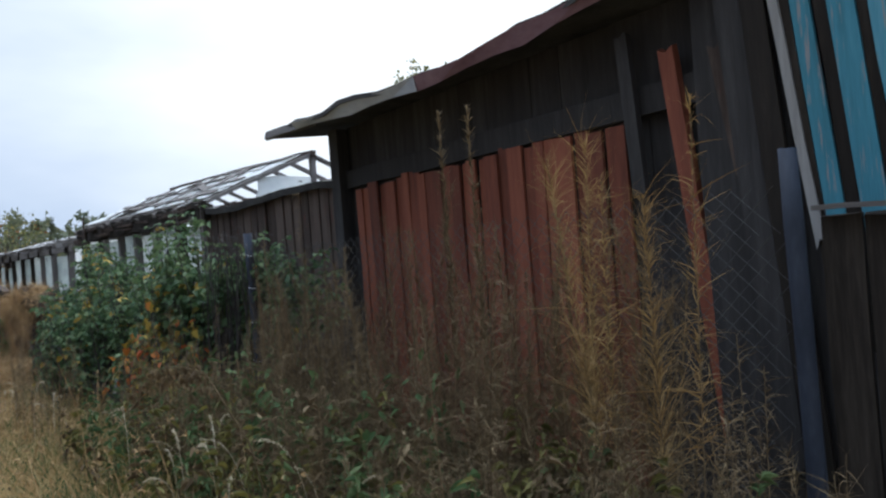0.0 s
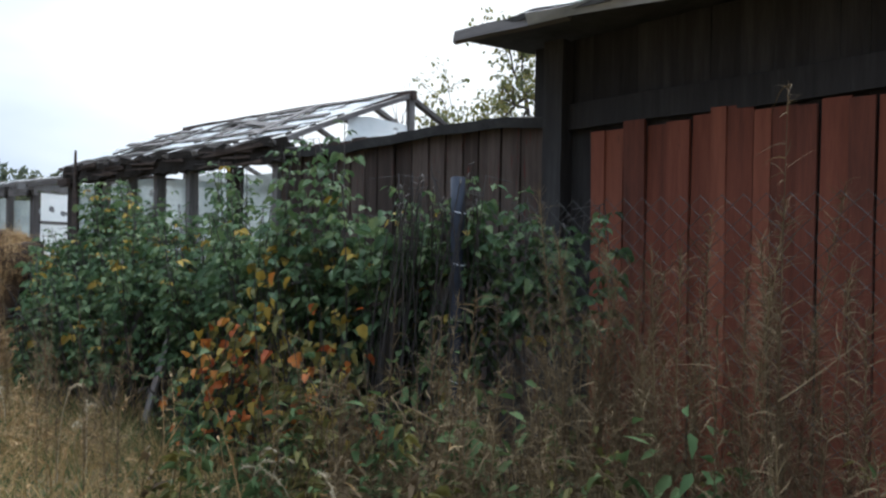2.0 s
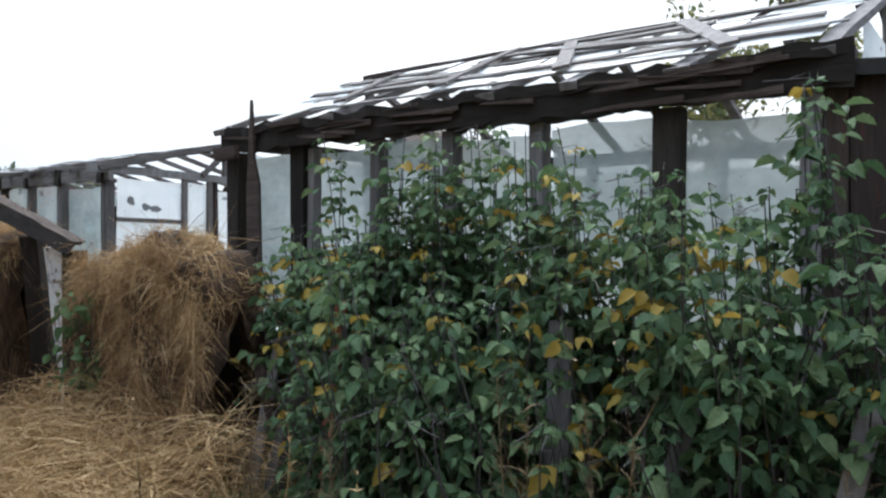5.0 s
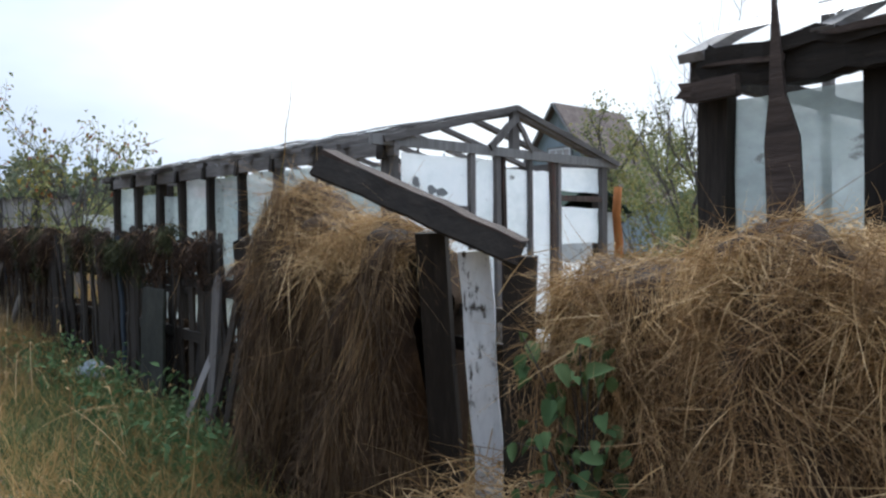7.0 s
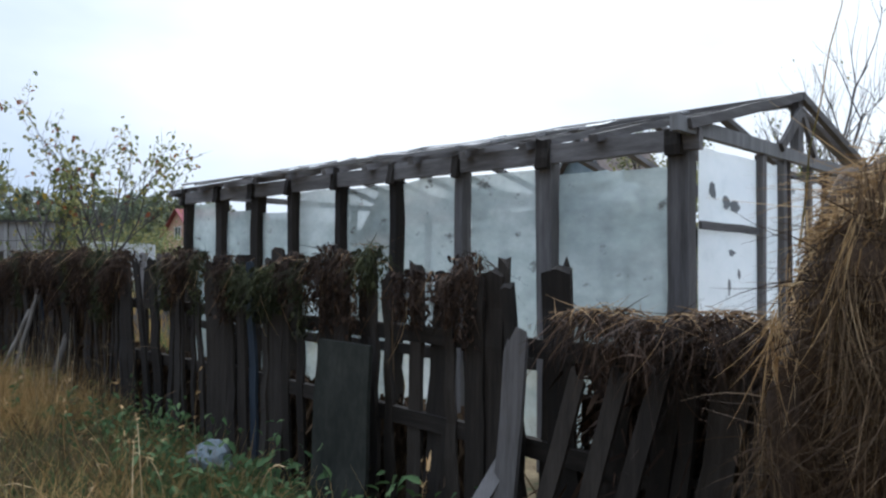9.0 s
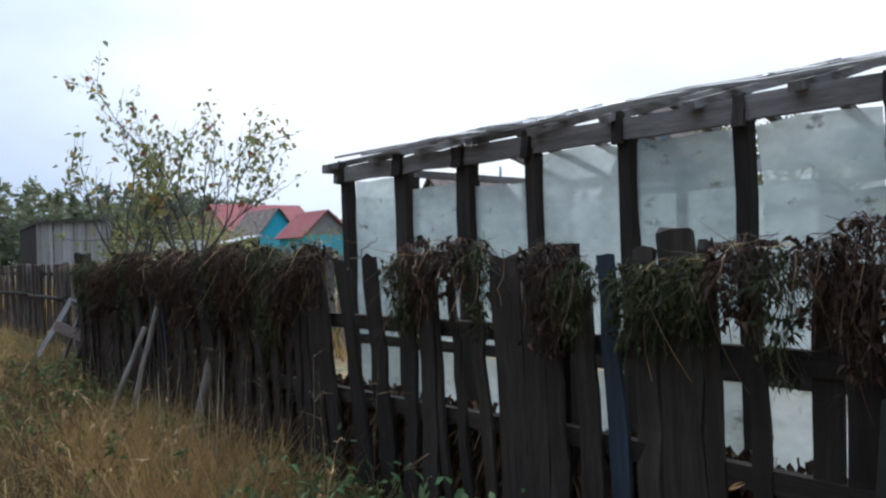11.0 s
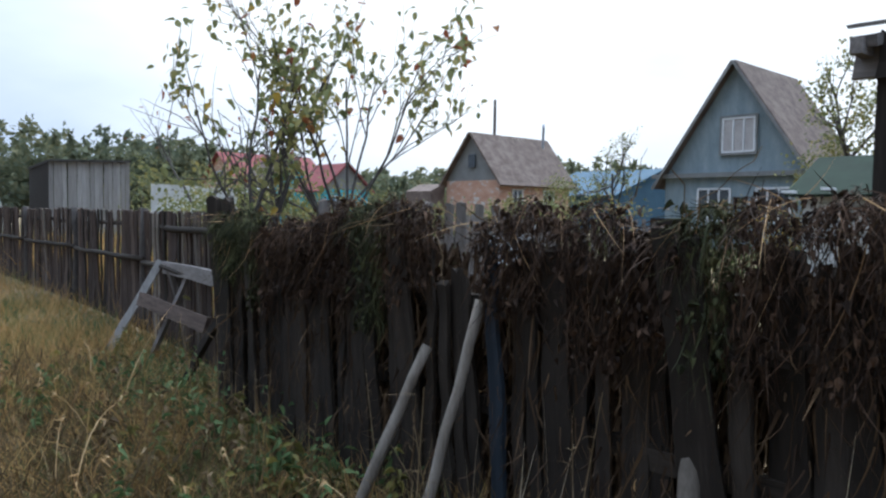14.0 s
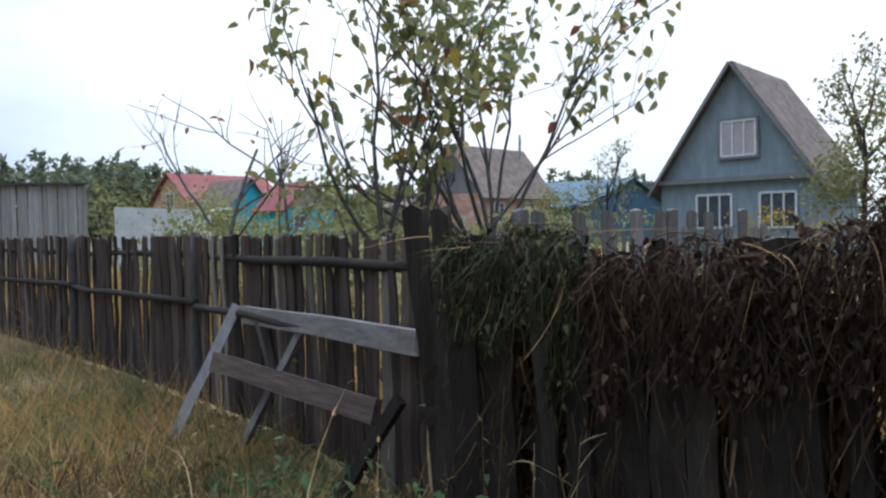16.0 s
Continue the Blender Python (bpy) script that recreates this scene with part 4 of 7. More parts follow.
def build_front_fence():
    fence = thing("picket_fence", "rotten dark picket fence hung with dead weeds", "fence", "garden fences")
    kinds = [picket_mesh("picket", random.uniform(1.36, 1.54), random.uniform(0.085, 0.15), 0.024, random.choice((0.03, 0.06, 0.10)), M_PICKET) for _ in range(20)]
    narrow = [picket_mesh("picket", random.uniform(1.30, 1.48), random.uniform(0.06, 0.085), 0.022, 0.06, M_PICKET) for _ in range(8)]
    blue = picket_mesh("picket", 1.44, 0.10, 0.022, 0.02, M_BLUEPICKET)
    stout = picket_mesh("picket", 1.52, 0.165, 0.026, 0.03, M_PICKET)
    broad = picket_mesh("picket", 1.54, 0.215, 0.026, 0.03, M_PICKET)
    y = 14.7
    while y < 26.2:
        leaning = random.gauss(0, 1.8) + (7 if y < 15.75 else 0) + (-4.5 if 20.2 < y < 22.4 else -3.0 if y >= 22.4 else -1.0 if y > 18.5 else 0)
        me = random.choice(narrow if random.random() < 0.3 else kinds)
        for spot, special in ((23.12, blue), (18.50, blue), (18.22, broad), (19.02, stout)):
            if abs(y - spot) < 0.075:
                me, leaning = special, -1.5
        ob = new("picket", me)
        ob.parent = fence
        scale = random.uniform(0.80, 0.88) if y < 15.75 else (0.86 if 23.32 < y < 23.60 else random.uniform(0.96, 1.03))
        ob.matrix_local = pose(fence_x(y) + random.uniform(-0.015, 0.015), y, -0.02, leaning, random.gauss(0, 1.6), random.gauss(0, 7)) @ Matrix.Diagonal((1, 1, scale, 1))
        y += random.uniform(0.10, 0.135) if y < 16.6 or y > 21.4 else random.uniform(0.125, 0.185)
    for z in (0.62, 1.08):
        for a, b in ((14.7, 18.9), (18.8, 22.5), (22.4, 26.35)):
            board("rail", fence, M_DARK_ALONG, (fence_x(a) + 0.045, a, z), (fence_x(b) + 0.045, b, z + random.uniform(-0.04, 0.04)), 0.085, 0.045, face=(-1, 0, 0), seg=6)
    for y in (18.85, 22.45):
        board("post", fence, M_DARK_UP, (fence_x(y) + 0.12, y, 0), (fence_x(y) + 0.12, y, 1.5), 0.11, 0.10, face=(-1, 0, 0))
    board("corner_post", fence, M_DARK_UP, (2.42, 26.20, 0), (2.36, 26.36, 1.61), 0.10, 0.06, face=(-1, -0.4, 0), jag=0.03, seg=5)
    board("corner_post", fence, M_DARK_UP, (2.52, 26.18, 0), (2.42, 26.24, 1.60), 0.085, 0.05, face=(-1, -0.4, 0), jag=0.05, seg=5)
    board("pale_picket", fence, M_WOOD_UP, (2.20, 16.02, 0), (2.26, 15.93, 1.16), 0.12, 0.02, face=(-1, 0, 0), jag=0.14, label="pale broken picket")
    board("broad_board", fence, M_MOSSY, (2.22, 17.22, 0), (2.26, 17.22, 1.0), 0.50, 0.022, face=(-1, 0, 0), label="broad grey board against the pickets")
    for y0, yt, top, mat in ((15.48, 15.22, 1.14, M_PICKET), (15.62, 15.42, 1.05, M_PICKET), (15.84, 15.60, 1.02, M_PICKET), (16.30, 15.98, 0.62, M_WOOD_UP)):
        board("leaning_slat", fence, mat, (2.14, y0 + 0.02, 0), (2.25, yt, top), 0.075, 0.02, face=(-1, 0, 0), jag=0.05)


build_front_fence()


def fence2_x(y):
    return 2.62 + 0.62 * (1 - math.exp(-(y - 26.5) / 2.2))


def build_far_fence():
    fence = thing("paling_fence", "old paling fence of thin split staves on round rails", "fence", "garden fences")
    kinds = [picket_mesh("stave", random.uniform(1.45, 1.50), random.uniform(0.07, 0.11), 0.018, 0.03, random.choice((M_STAVE, M_STAVE, M_PICKET))) for _ in range(9)]
    pale = picket_mesh("stave", 1.46, 0.055, 0.018, 0.04, M_BIRCH)
    y = 26.6
    while y < 52:
        ob = new("stave", pale if random.random() < 0.06 else random.choice(kinds))
        ob.parent = fence
        slope = math.degrees(math.atan2(fence2_x(y + 0.1) - fence2_x(y), 0.1))
        ob.matrix_local = pose(fence2_x(y), y, 0.0, random.gauss(0, 1.3), random.gauss(0, 1.0), -slope + random.gauss(0, 5))
        y += random.uniform(0.07, 0.112) if y < 38 else 0.12
    for z, off in ((0.88, -0.05), (1.30, 0.05)):
        ends = [26.5, 29.9, 33.2, 36.6, 40, 46, 52]
        for a, b in zip(ends, ends[1:]):
            log("rail", fence, M_DARK_ALONG, (fence2_x(a) + off, a, z), (fence2_x(b) + off, b, z - 0.02), 0.036, 0.03)
    for y in (29.9, 33.2, 36.6, 40):
        log("post", fence, M_BARK, (fence2_x(y) - 0.01, y + 0.05, 0), (fence2_x(y) - 0.02, y + 0.05, 1.5), 0.05, 0.045)


build_far_fence()


def build_inner_fence():
    fence = thing("inner_picket_fence", "grey picket fence between two gardens", "fence", "garden fences")
    kinds = [picket_mesh("picket", random.uniform(1.45, 1.62), random.uniform(0.09, 0.13), 0.02, 0.05, M_WOOD_UP) for _ in range(6)]
    for k in range(18):
        s = k / 17
        ob = new("picket", random.choice(kinds))
        ob.parent = fence
        ob.matrix_local = pose(6.2 - 2.6 * s, 26.15 + 0.5 * s, 0, random.gauss(0, 2.5), 0, 80)
    board("rail", fence, M_WOOD_ALONG, (6.3, 26.18, 1.25), (3.5, 26.70, 1.2), 0.07, 0.04, face=(0, -1, 0))
    board("rail", fence, M_WOOD_ALONG, (6.3, 26.18, 0.5), (3.5, 26.70, 0.5), 0.07, 0.04, face=(0, -1, 0))


build_inner_fence()

# props against the fence
for a, b, r in (((2.02, 22.14, -0.05), (2.30, 22.28, 0.78), 0.042), ((1.96, 23.42, -0.05), (2.22, 23.26, 1.12), 0.027), ((1.92, 23.86, -0.05), (2.22, 23.63, 0.86), 0.031)):
    ob = log("fence_prop", None, M_BIRCH, a, b, r, r * 0.9, wob=0.004)
    tagged(ob, "pale peeled pole propped against the dark fence", "pole", "fence props")


def build_trestle():
    horse = thing("wooden_trestle", "broken grey wooden trestle leaning at the fence corner", "trestle")
    board("top_bar", horse, M_WOOD_ALONG, (2.92, 28.85, 0.87), (2.52, 26.50, 0.93), 0.13, 0.05, face=(-1, 0.2, 0), seg=6)
    board("low_bar", horse, M_ROT, (2.66, 28.85, 0.54), (2.53, 26.85, 0.52), 0.14, 0.05, face=(-1, 0.2, 0.3), seg=6)
    board("leg", horse, M_SILVER, (2.36, 28.95, 0.0), (2.92, 28.95, 0.93), 0.075, 0.05, face=(-0.5, -1, 0.3), seg=4, label="pale bare leg")
    board("leg", horse, M_WOOD_UP, (3.12, 28.6, 0.0), (2.86, 28.55, 0.86), 0.06, 0.05, face=(-1, 0, 0), seg=4)
    board("leg", horse, M_WOOD_UP, (2.62, 28.4, 0.0), (2.80, 27.9, 0.86), 0.055, 0.04, face=(-1, 0, 0), seg=4)
    board("leg", horse, M_DARK_UP, (2.40, 27.05, 0.0), (2.56, 26.70, 0.60), 0.07, 0.05, face=(-1, 0, 0), seg=4)


build_trestle()


# ---- gate posts and the slanting roof board between the hay heaps ----
def build_gate():
    gate = thing("broken_gate", "broken gate of white and dark posts under a slanting roof board", "gate")
    board("white_post", gate, M_WHITE, (2.34, 13.24, 0.0), (2.17, 13.18, 1.38), 0.135, 0.035, face=(-1, -0.75, 0), seg=6, label="post with flaking white paint")
    board("dark_post", gate, M_DARK_UP, (2.24, 13.42, 0.0), (2.08, 13.36, 1.46), 0.13, 0.09, face=(-1, -0.75, 0), seg=5)
    board("dark_post", gate, M_DARK_UP, (2.24, 12.99, 0.0), (2.20, 12.95, 1.36), 0.13, 0.09, face=(-1, -0.75, 0), seg=5)
    board("roof_board", gate, M_DARK_ALONG, (1.78, 13.80, 1.77), (2.19, 12.90, 1.36), 0.10, 0.035, face=(-0.75, 0.4, 0.55), seg=8, wob=0.006, jag=0.05, label="weathered brown slanting board")
    board("roof_board", gate, M_ROT, (1.86, 13.82, 1.83), (2.24, 12.95, 1.41), 0.13, 0.025, face=(-0.2, 0.42, 0.85), seg=8, wob=0.006, jag=0.05)
    y = 12.35
    while y < 13.55:
        w = random.uniform(0.10, 0.15)
        top = random.uniform(0.76, 0.94)
        board("low_board", gate, M_DARK_UP, (2.62, y, 0), (2.62, y + random.uniform(-0.02, 0.02), top), w - 0.01, 0.02, face=(-1, 0, 0), jag=0.04)
        y += w
    for z in (0.95, 1.1):
        board("gate_rail", gate, M_DARK_ALONG, (2.3, 13.5, z), (2.42, 12.3, z - 0.05), 0.06, 0.04, face=(-1, 0, 0))


build_gate()


# ---- far houses ----
def opening(name, parent, lo, hi, normal, glass, bars=1, label=""):
    """A window in an upright wall: lo and hi are opposite corners; bars: upright bars. Built a little proud of the wall."""
    lo, hi, nor = Vector(lo), Vector(hi), Vector(normal)
    flat = Vector((hi.x - lo.x, hi.y - lo.y, 0))
    wide, way = flat.length, flat.normalized()
    high = hi.z - lo.z
    bm = bmesh.new()
    c = [lo + nor * 0.02, lo + flat + nor * 0.02, lo + flat + nor * 0.02 + Vector((0, 0, high)), lo + nor * 0.02 + Vector((0, 0, high))]
    slab(bm, c, 0.02, nor)
    frame_ob = part(name, bm, glass, parent, label)
    bm = bmesh.new()
    t = 0.09
    base = lo + nor * 0.06
    for a, b in ((0, 0), (0, 1)):
        z = Vector((0, 0, high * b))
        plank(bm, base + z, base + z + flat, t, 0.05, face=nor, wob=0, seg=1)
    for k in range(bars + 2):
        p = base + flat * (k / (bars + 1))
        plank(bm, p, p + Vector((0, 0, high)), t * (1.0 if k in (0, bars + 1) else 0.7), 0.05, face=nor, wob=0, seg=1)
    part("window_frame", bm, M_TRIM, frame_ob)
    return frame_ob


def gable_house(name, label, corner, across, along, eave, peak, wall, gable, roof, over=0.35, base=0.0):
    """A house: corner of its gable front, the way across the gable and the way along the ridge, with their lengths."""
    ob = thing(name, label, "house", "far houses")
    c, u, v = Vector(corner), Vector(across), Vector(along)
    up = Vector((0, 0, 1))
    bm = bmesh.new()
    box = [c, c + u, c + u + v, c + v]
    for i in range(4):
        a, b = box[i], box[(i + 1) % 4]
        f = [bm.verts.new(p) for p in (a + up * base, b + up * base, b + up * eave, a + up * eave)]
        bm.faces.new(f)
    part("wall", bm, wall, ob)
    for at, nm in ((c, "gable"), (c + v, "gable")):
        bm = bmesh.new()
        slab(bm, [at + up * eave, at + u + up * eave, at + u * 0.5 + up * peak], 0.06, v.normalized() * (1 if at == c else -1))
        part(nm, bm, gable, ob)
    un, vn = u.normalized(), v.normalized()
    for s in (0, 1):
        foot = c + u * s
        away = -un if s == 0 else un
        fall = (peak - eave) / (u.length / 2)
        e = foot + away * over + up * (eave - over * fall + 0.04)
        r = c + u * 0.5 + up * (peak + 0.04)
        bm = bmesh.new()
        slab(bm, [e - vn * over, r - vn * over, r + v + vn * over, e + v + vn * over], 0.12, (away * fall + up).normalized())
        part("roof", bm, roof, ob)
    return ob


def build_far_houses():
    blue = gable_house("blue_house", "pale blue wooden house with a steep brown roof", (31.0, 33.1, 0), (0, 6.7, 0), (5.6, 0, 0), 3.3, 8.2, M_BLUEWALL, M_BLUEWALL, M_SLATE, over=0.42)
    nor = (-1, 0, 0)
    opening("window", blue, (31.0, 36.55, 1.25), (31.0, 38.09, 2.7), nor, M_GLASS, 2)
    opening("window", blue, (31.0, 33.92, 1.25), (31.0, 35.36, 2.7), nor, M_GLASS, 2)
    opening("window", blue, (30.94, 35.5, 4.32), (30.94, 36.95, 5.80), nor, M_CURTAIN, 2, "attic window with a pale curtain")
    board("band", blue, M_GREYWALL, (30.85, 32.5, 3.33), (30.85, 40.4, 3.33), 0.2, 0.25, face=(-1, 0, 0))
    for z0, z1, y0, y1 in ((4.24, 4.24, 35.42, 37.03), (5.88, 5.88, 35.42, 37.03)):
        board("window_casing", blue, M_GREYWALL, (30.88, y0 - 0.06, z0), (30.88, y1 + 0.06, z1), 0.10, 0.06, face=(-1, 0, 0))
    for y in (35.42, 37.03):
        board("window_casing", blue, M_GREYWALL, (30.88, y, 4.2), (30.88, y, 5.92), 0.10, 0.06, face=(-1, 0, 0))
    for s in (0, 1):
        y = 33.1 + 6.7 * s + (0.45 if s else -0.45)
        board("bargeboard", blue, M_GREYWALL, (30.55, y, 2.72), (30.55, 36.45, 8.26), 0.12, 0.05, face=(-1, 0, 0))
    brick = gable_house("brick_house", "small orange brick house with a grey gable and brown roof", (31.2, 51.0, 0), (0, 4.7, 0), (6.6, 0, 0), 3.45, 6.3, M_BRICK, M_GREYWALL, M_SLATE)
    opening("window", brick, (32.3, 51.0, 1.7), (33.2, 51.0, 2.9), (0, -1, 0), M_GLASS, 1)
    opening("window", brick, (35.2, 51.0, 1.7), (36.2, 51.0, 2.9), (0, -1, 0), M_GLASS, 1)
    bm = bmesh.new()
    slab(bm, [(31.12, 53.0, 4.25), (31.12, 53.6, 4.25), (31.12, 53.6, 5.05), (31.12, 53.0, 5.05)], 0.05, (-1, 0, 0))
    part("hatch", bm, M_GLASS, brick)
    log("stove_pipe", brick, M_TIN, (37.2, 52.8, 5.6), (37.2, 52.8, 7.4), 0.09, 0.09)
    bm = bmesh.new()
    slab(bm, [(30.0, 55.9, 0), (31.2, 55.9, 0), (31.2, 55.9, 3.3), (30.0, 55.9, 2.8)], 2.5, (0, 1, 0))
    part("porch", bm, M_SLATE, brick)
    pole = log("utility_pole", None, M_BARK, (43.2, 63.2, 0), (43.2, 63.2, 10.8), 0.16, 0.12, wob=0.002)
    tagged(pole, "bare wooden utility pole behind the brick house", "pole")
    red = gable_house("red_roofed_house", "low house with a red roof and turquoise walls", (33.4, 74, 0), (4.9, 0, 0), (0, 4.5, 0), 3.3, 5.5, M_TURQ, M_GREYWALL, M_REDROOF)
    opening("window", red, (34.2, 74, 1.6), (35.2, 74, 2.7), (0, -1, 0), M_BLUEROOF, 1)
    turq = gable_house("turquoise_house", "turquoise house with a weathered grey-brown roof", (34.4, 85, 0), (4.8, 0, 0), (0, 6.6, 0), 3.5, 6.4, M_TURQ, M_TURQ, M_SLATE)
    bm = bmesh.new()
    slab(bm, [(30.9, 84, 2.9), (34.4, 84, 3.6), (34.4, 88, 3.6), (30.9, 88, 2.9)], 0.1, (0, 0, 1))
    part("porch_roof", bm, M_TIN, turq)
    bm = bmesh.new()
    slab(bm, [(31.2, 84.3, 0), (34.3, 84.3, 0), (34.3, 84.3, 3.3), (31.2, 84.3, 2.8)], 3.0, (0, 1, 0))
    part("porch_wall", bm, M_DARK_UP, turq)
    big = gable_house("large_red_house", "large pink house with a broad red roof behind the others", (38.2, 100, 0), (0, 9.0, 0), (12.0, 0, 0), 5.0, 8.2, M_BRICK, M_BRICK, M_REDROOF, over=0.5)
    opening("window", big, (38.2, 103.6, 4.4), (38.2, 105.4, 6.0), (-1, 0, 0), M_GLASS, 1)
    hall = gable_house("blue_roofed_hall", "long low building under a dark blue sheet roof", (50.0, 56.0, 0), (14, 0, 0), (0, 9, 0), 3.0, 5.4, M_BLUEROOF, M_BLUEROOF, M_BLUEROOF)
    hall["label"] = "long low building under a dark blue sheet roof"
    shed = thing("grey_shed", "unpainted grey board shed behind the paling fence", "shed", "far sheds")
    x = 8.05
    while x < 11.2:
        board("wall_board", shed, M_SILVER, (x, 55.3, 0), (x + random.uniform(-0.03, 0.03), 55.3, 3.45 + 0.03 * (x - 8) + random.uniform(-0.06, 0.05)), 0.17, 0.03, face=(0, -1, 0), seg=2)
        x += 0.185
    bm = bmesh.new()
    slab(bm, [(7.95, 55.1, 3.42), (11.3, 55.1, 3.55), (11.3, 59, 3.3), (7.95, 59, 3.2)], 0.08, (0, 0, 1))
    part("roof", bm, M_FELT, shed)
    bm = bmesh.new()
    slab(bm, [(8.0, 55.4, 0), (8.0, 59, 0), (8.0, 59, 3.2), (8.0, 55.4, 3.4)], 0.05, (1, 0, 0))
    part("side_wall", bm, M_DARK_UP, shed)
    tunnel = thing("polytunnel", "small arched garden tunnel covered in white film", "greenhouse")
    bm = bmesh.new()
    arch = [(5.0, 0.0)] + [(6.05 - 1.05 * math.cos(a), 1.35 + 1.0 * math.sin(a)) for a in np.linspace(0, math.pi, 13)] + [(7.1, 0.0)]
    near, far = [bm.verts.new((x, 60.0, z)) for x, z in arch], [bm.verts.new((x, 66.0, z)) for x, z in arch]
    for i in range(len(arch) - 1):
        bm.faces.new((near[i], near[i + 1], far[i + 1], far[i]))
    part("cover", bm, M_CREAM, tunnel)
    bm = bmesh.new()
    slab(bm, [(x, 60.02, z) for x, z in arch], 0.04, (0, 1, 0))
    part("end_wall", bm, M_CREAM, tunnel)
    white = thing("whitewashed_shed", "low whitewashed wall and roof of a garden store", "shed", "far sheds")
    bm = bmesh.new()
    slab(bm, [(10.9, 51.5, 0), (14.0, 50.0, 0), (14.0, 50.0, 2.35), (10.9, 51.5, 2.5)], 2.0, (0.4, 1, 0))
    part("wall", bm, M_CREAM, white)
    # the dark green shed with its white front
    green = thing("green_roofed_shed", "white-walled garden shed under a dark green sheet roof", "shed", "far sheds")
    bm = bmesh.new()
    slab(bm, [(14.0, 22.6, 0), (14.0, 26.6, 0), (14.0, 26.6, 1.9), (14.0, 22.6, 1.9)], 2.6, (1, 0, 0))
    part("wall", bm, M_CREAM, green)
    bm = bmesh.new()
    slab(bm, [(13.75, 22.3, 1.86), (13.75, 26.85, 1.88), (15.3, 26.85, 2.66), (15.3, 22.3, 2.66)], 0.05, (-0.4, 0, 0.9))
    part("roof", bm, M_GREENROOF, green)
    bm = bmesh.new()
    slab(bm, [(15.3, 22.3, 2.66), (15.3, 26.85, 2.66), (16.9, 26.85, 1.86), (16.9, 22.3, 1.86)], 0.05, (0.4, 0, 0.9))
    part("roof", bm, M_GREENROOF, green)
    for y in (22.9, 24.4, 25.9):
        board("batten", green, M_DARK_UP, (13.97, y, 0), (13.97, y, 1.86), 0.09, 0.04, face=(-1, 0, 0))
    for y, z, s in ((26.9, 1.98, 0.28), (26.2, 2.02, 0.26)):
        board("gutter_end", green, M_TRIM, (13.72, y, z), (13.72, y - s, z - 0.02), 0.05, 0.04, face=(-1, 0, 0))
    small = thing("small_green_shed", "small dark green shed with a pale end wall", "shed", "far sheds")
    bm = bmesh.new()
    slab(bm, [(12.5, 16.3, 0), (12.5, 17.2, 0), (12.5, 17.2, 1.95), (12.5, 16.3, 2.02)], 1.2, (1, 0, 0))
    part("wall", bm, M_GREENROOF, small)
    bm = bmesh.new()
    slab(bm, [(12.46, 15.75, 0), (12.46, 16.28, 0), (12.46, 16.28, 1.98), (12.46, 15.75, 1.98)], 0.05, (1, 0, 0))
    part("end_wall", bm, M_CREAM, small)
    bm = bmesh.new()
    slab(bm, [(12.3, 15.65, 2.0), (12.3, 17.3, 1.98), (14.0, 17.3, 1.95), (14.0, 15.65, 1.98)], 0.04, (0, 0, 1))
    part("roof", bm, M_TIN, small)
    hut = gable_house("brown_roofed_hut", "tan garden hut with a steep brown roof", (23.87, 21.56, 0), (-0.95, 2.0, 0), (1.9, 0.9, 0), 2.4, 4.3, M_TAN, M_TAN, M_SLATE, over=0.14)
    bm = bmesh.new()
    slab(bm, [(23.46, 22.30, 2.75), (23.22, 22.80, 2.75), (23.22, 22.80, 3.2), (23.46, 22.30, 3.2)], 0.03, (-0.9, -0.43, 0))
    part("hatch", bm, M_GLASS, hut)
    fence = thing("far_garden_fence", "grey far garden fence of upright boards", "fence", "garden fences")
    for k in range(26):
        board("picket", fence, M_WOOD_UP, (12.0 + 0.22 * k, 35.0 - 0.12 * k, 0), (12.0 + 0.22 * k, 35.0 - 0.12 * k, 1.35 + random.uniform(-0.1, 0.1)), 0.11, 0.02, face=(-0.4, -1, 0), seg=1)


build_far_houses()


# ---- trees and shrubs ----
def grow(start, way, length, radius, depth, limbs, tips, spread=0.55, upright=0.25, kids=(3, 5), wave=0.12):
    n = 5
    p, d = np.array(start, float), np.array(way, float)
    d /= np.linalg.norm(d)
    line = [p.copy()]
    for _ in range(n):
        d = d + RNG.normal(size=3) * wave + np.array([0, 0, upright * 0.15])
        d /= np.linalg.norm(d)
        p = p + d * length / n
        line.append(p.copy())
    limbs.append((line, radius, radius * 0.45, depth))
    if depth == 0:
        tips += [(q, d) for q in line[1:]]
        return
    for _ in range(int(RNG.integers(kids[0], kids[1] + 1))):
        s = RNG.uniform(0.3, 1.0)
        k = min(n - 1, int(s * n))
        q = line[k] + (line[k + 1] - line[k]) * (s * n - k)
        side = RNG.normal(size=3)
        dd = d + side * spread + np.array([0, 0, upright])
        grow(q, dd, length * RNG.uniform(0.45, 0.72), max(0.0035, radius * 0.48), depth - 1, limbs, tips, spread, upright, kids, wave)


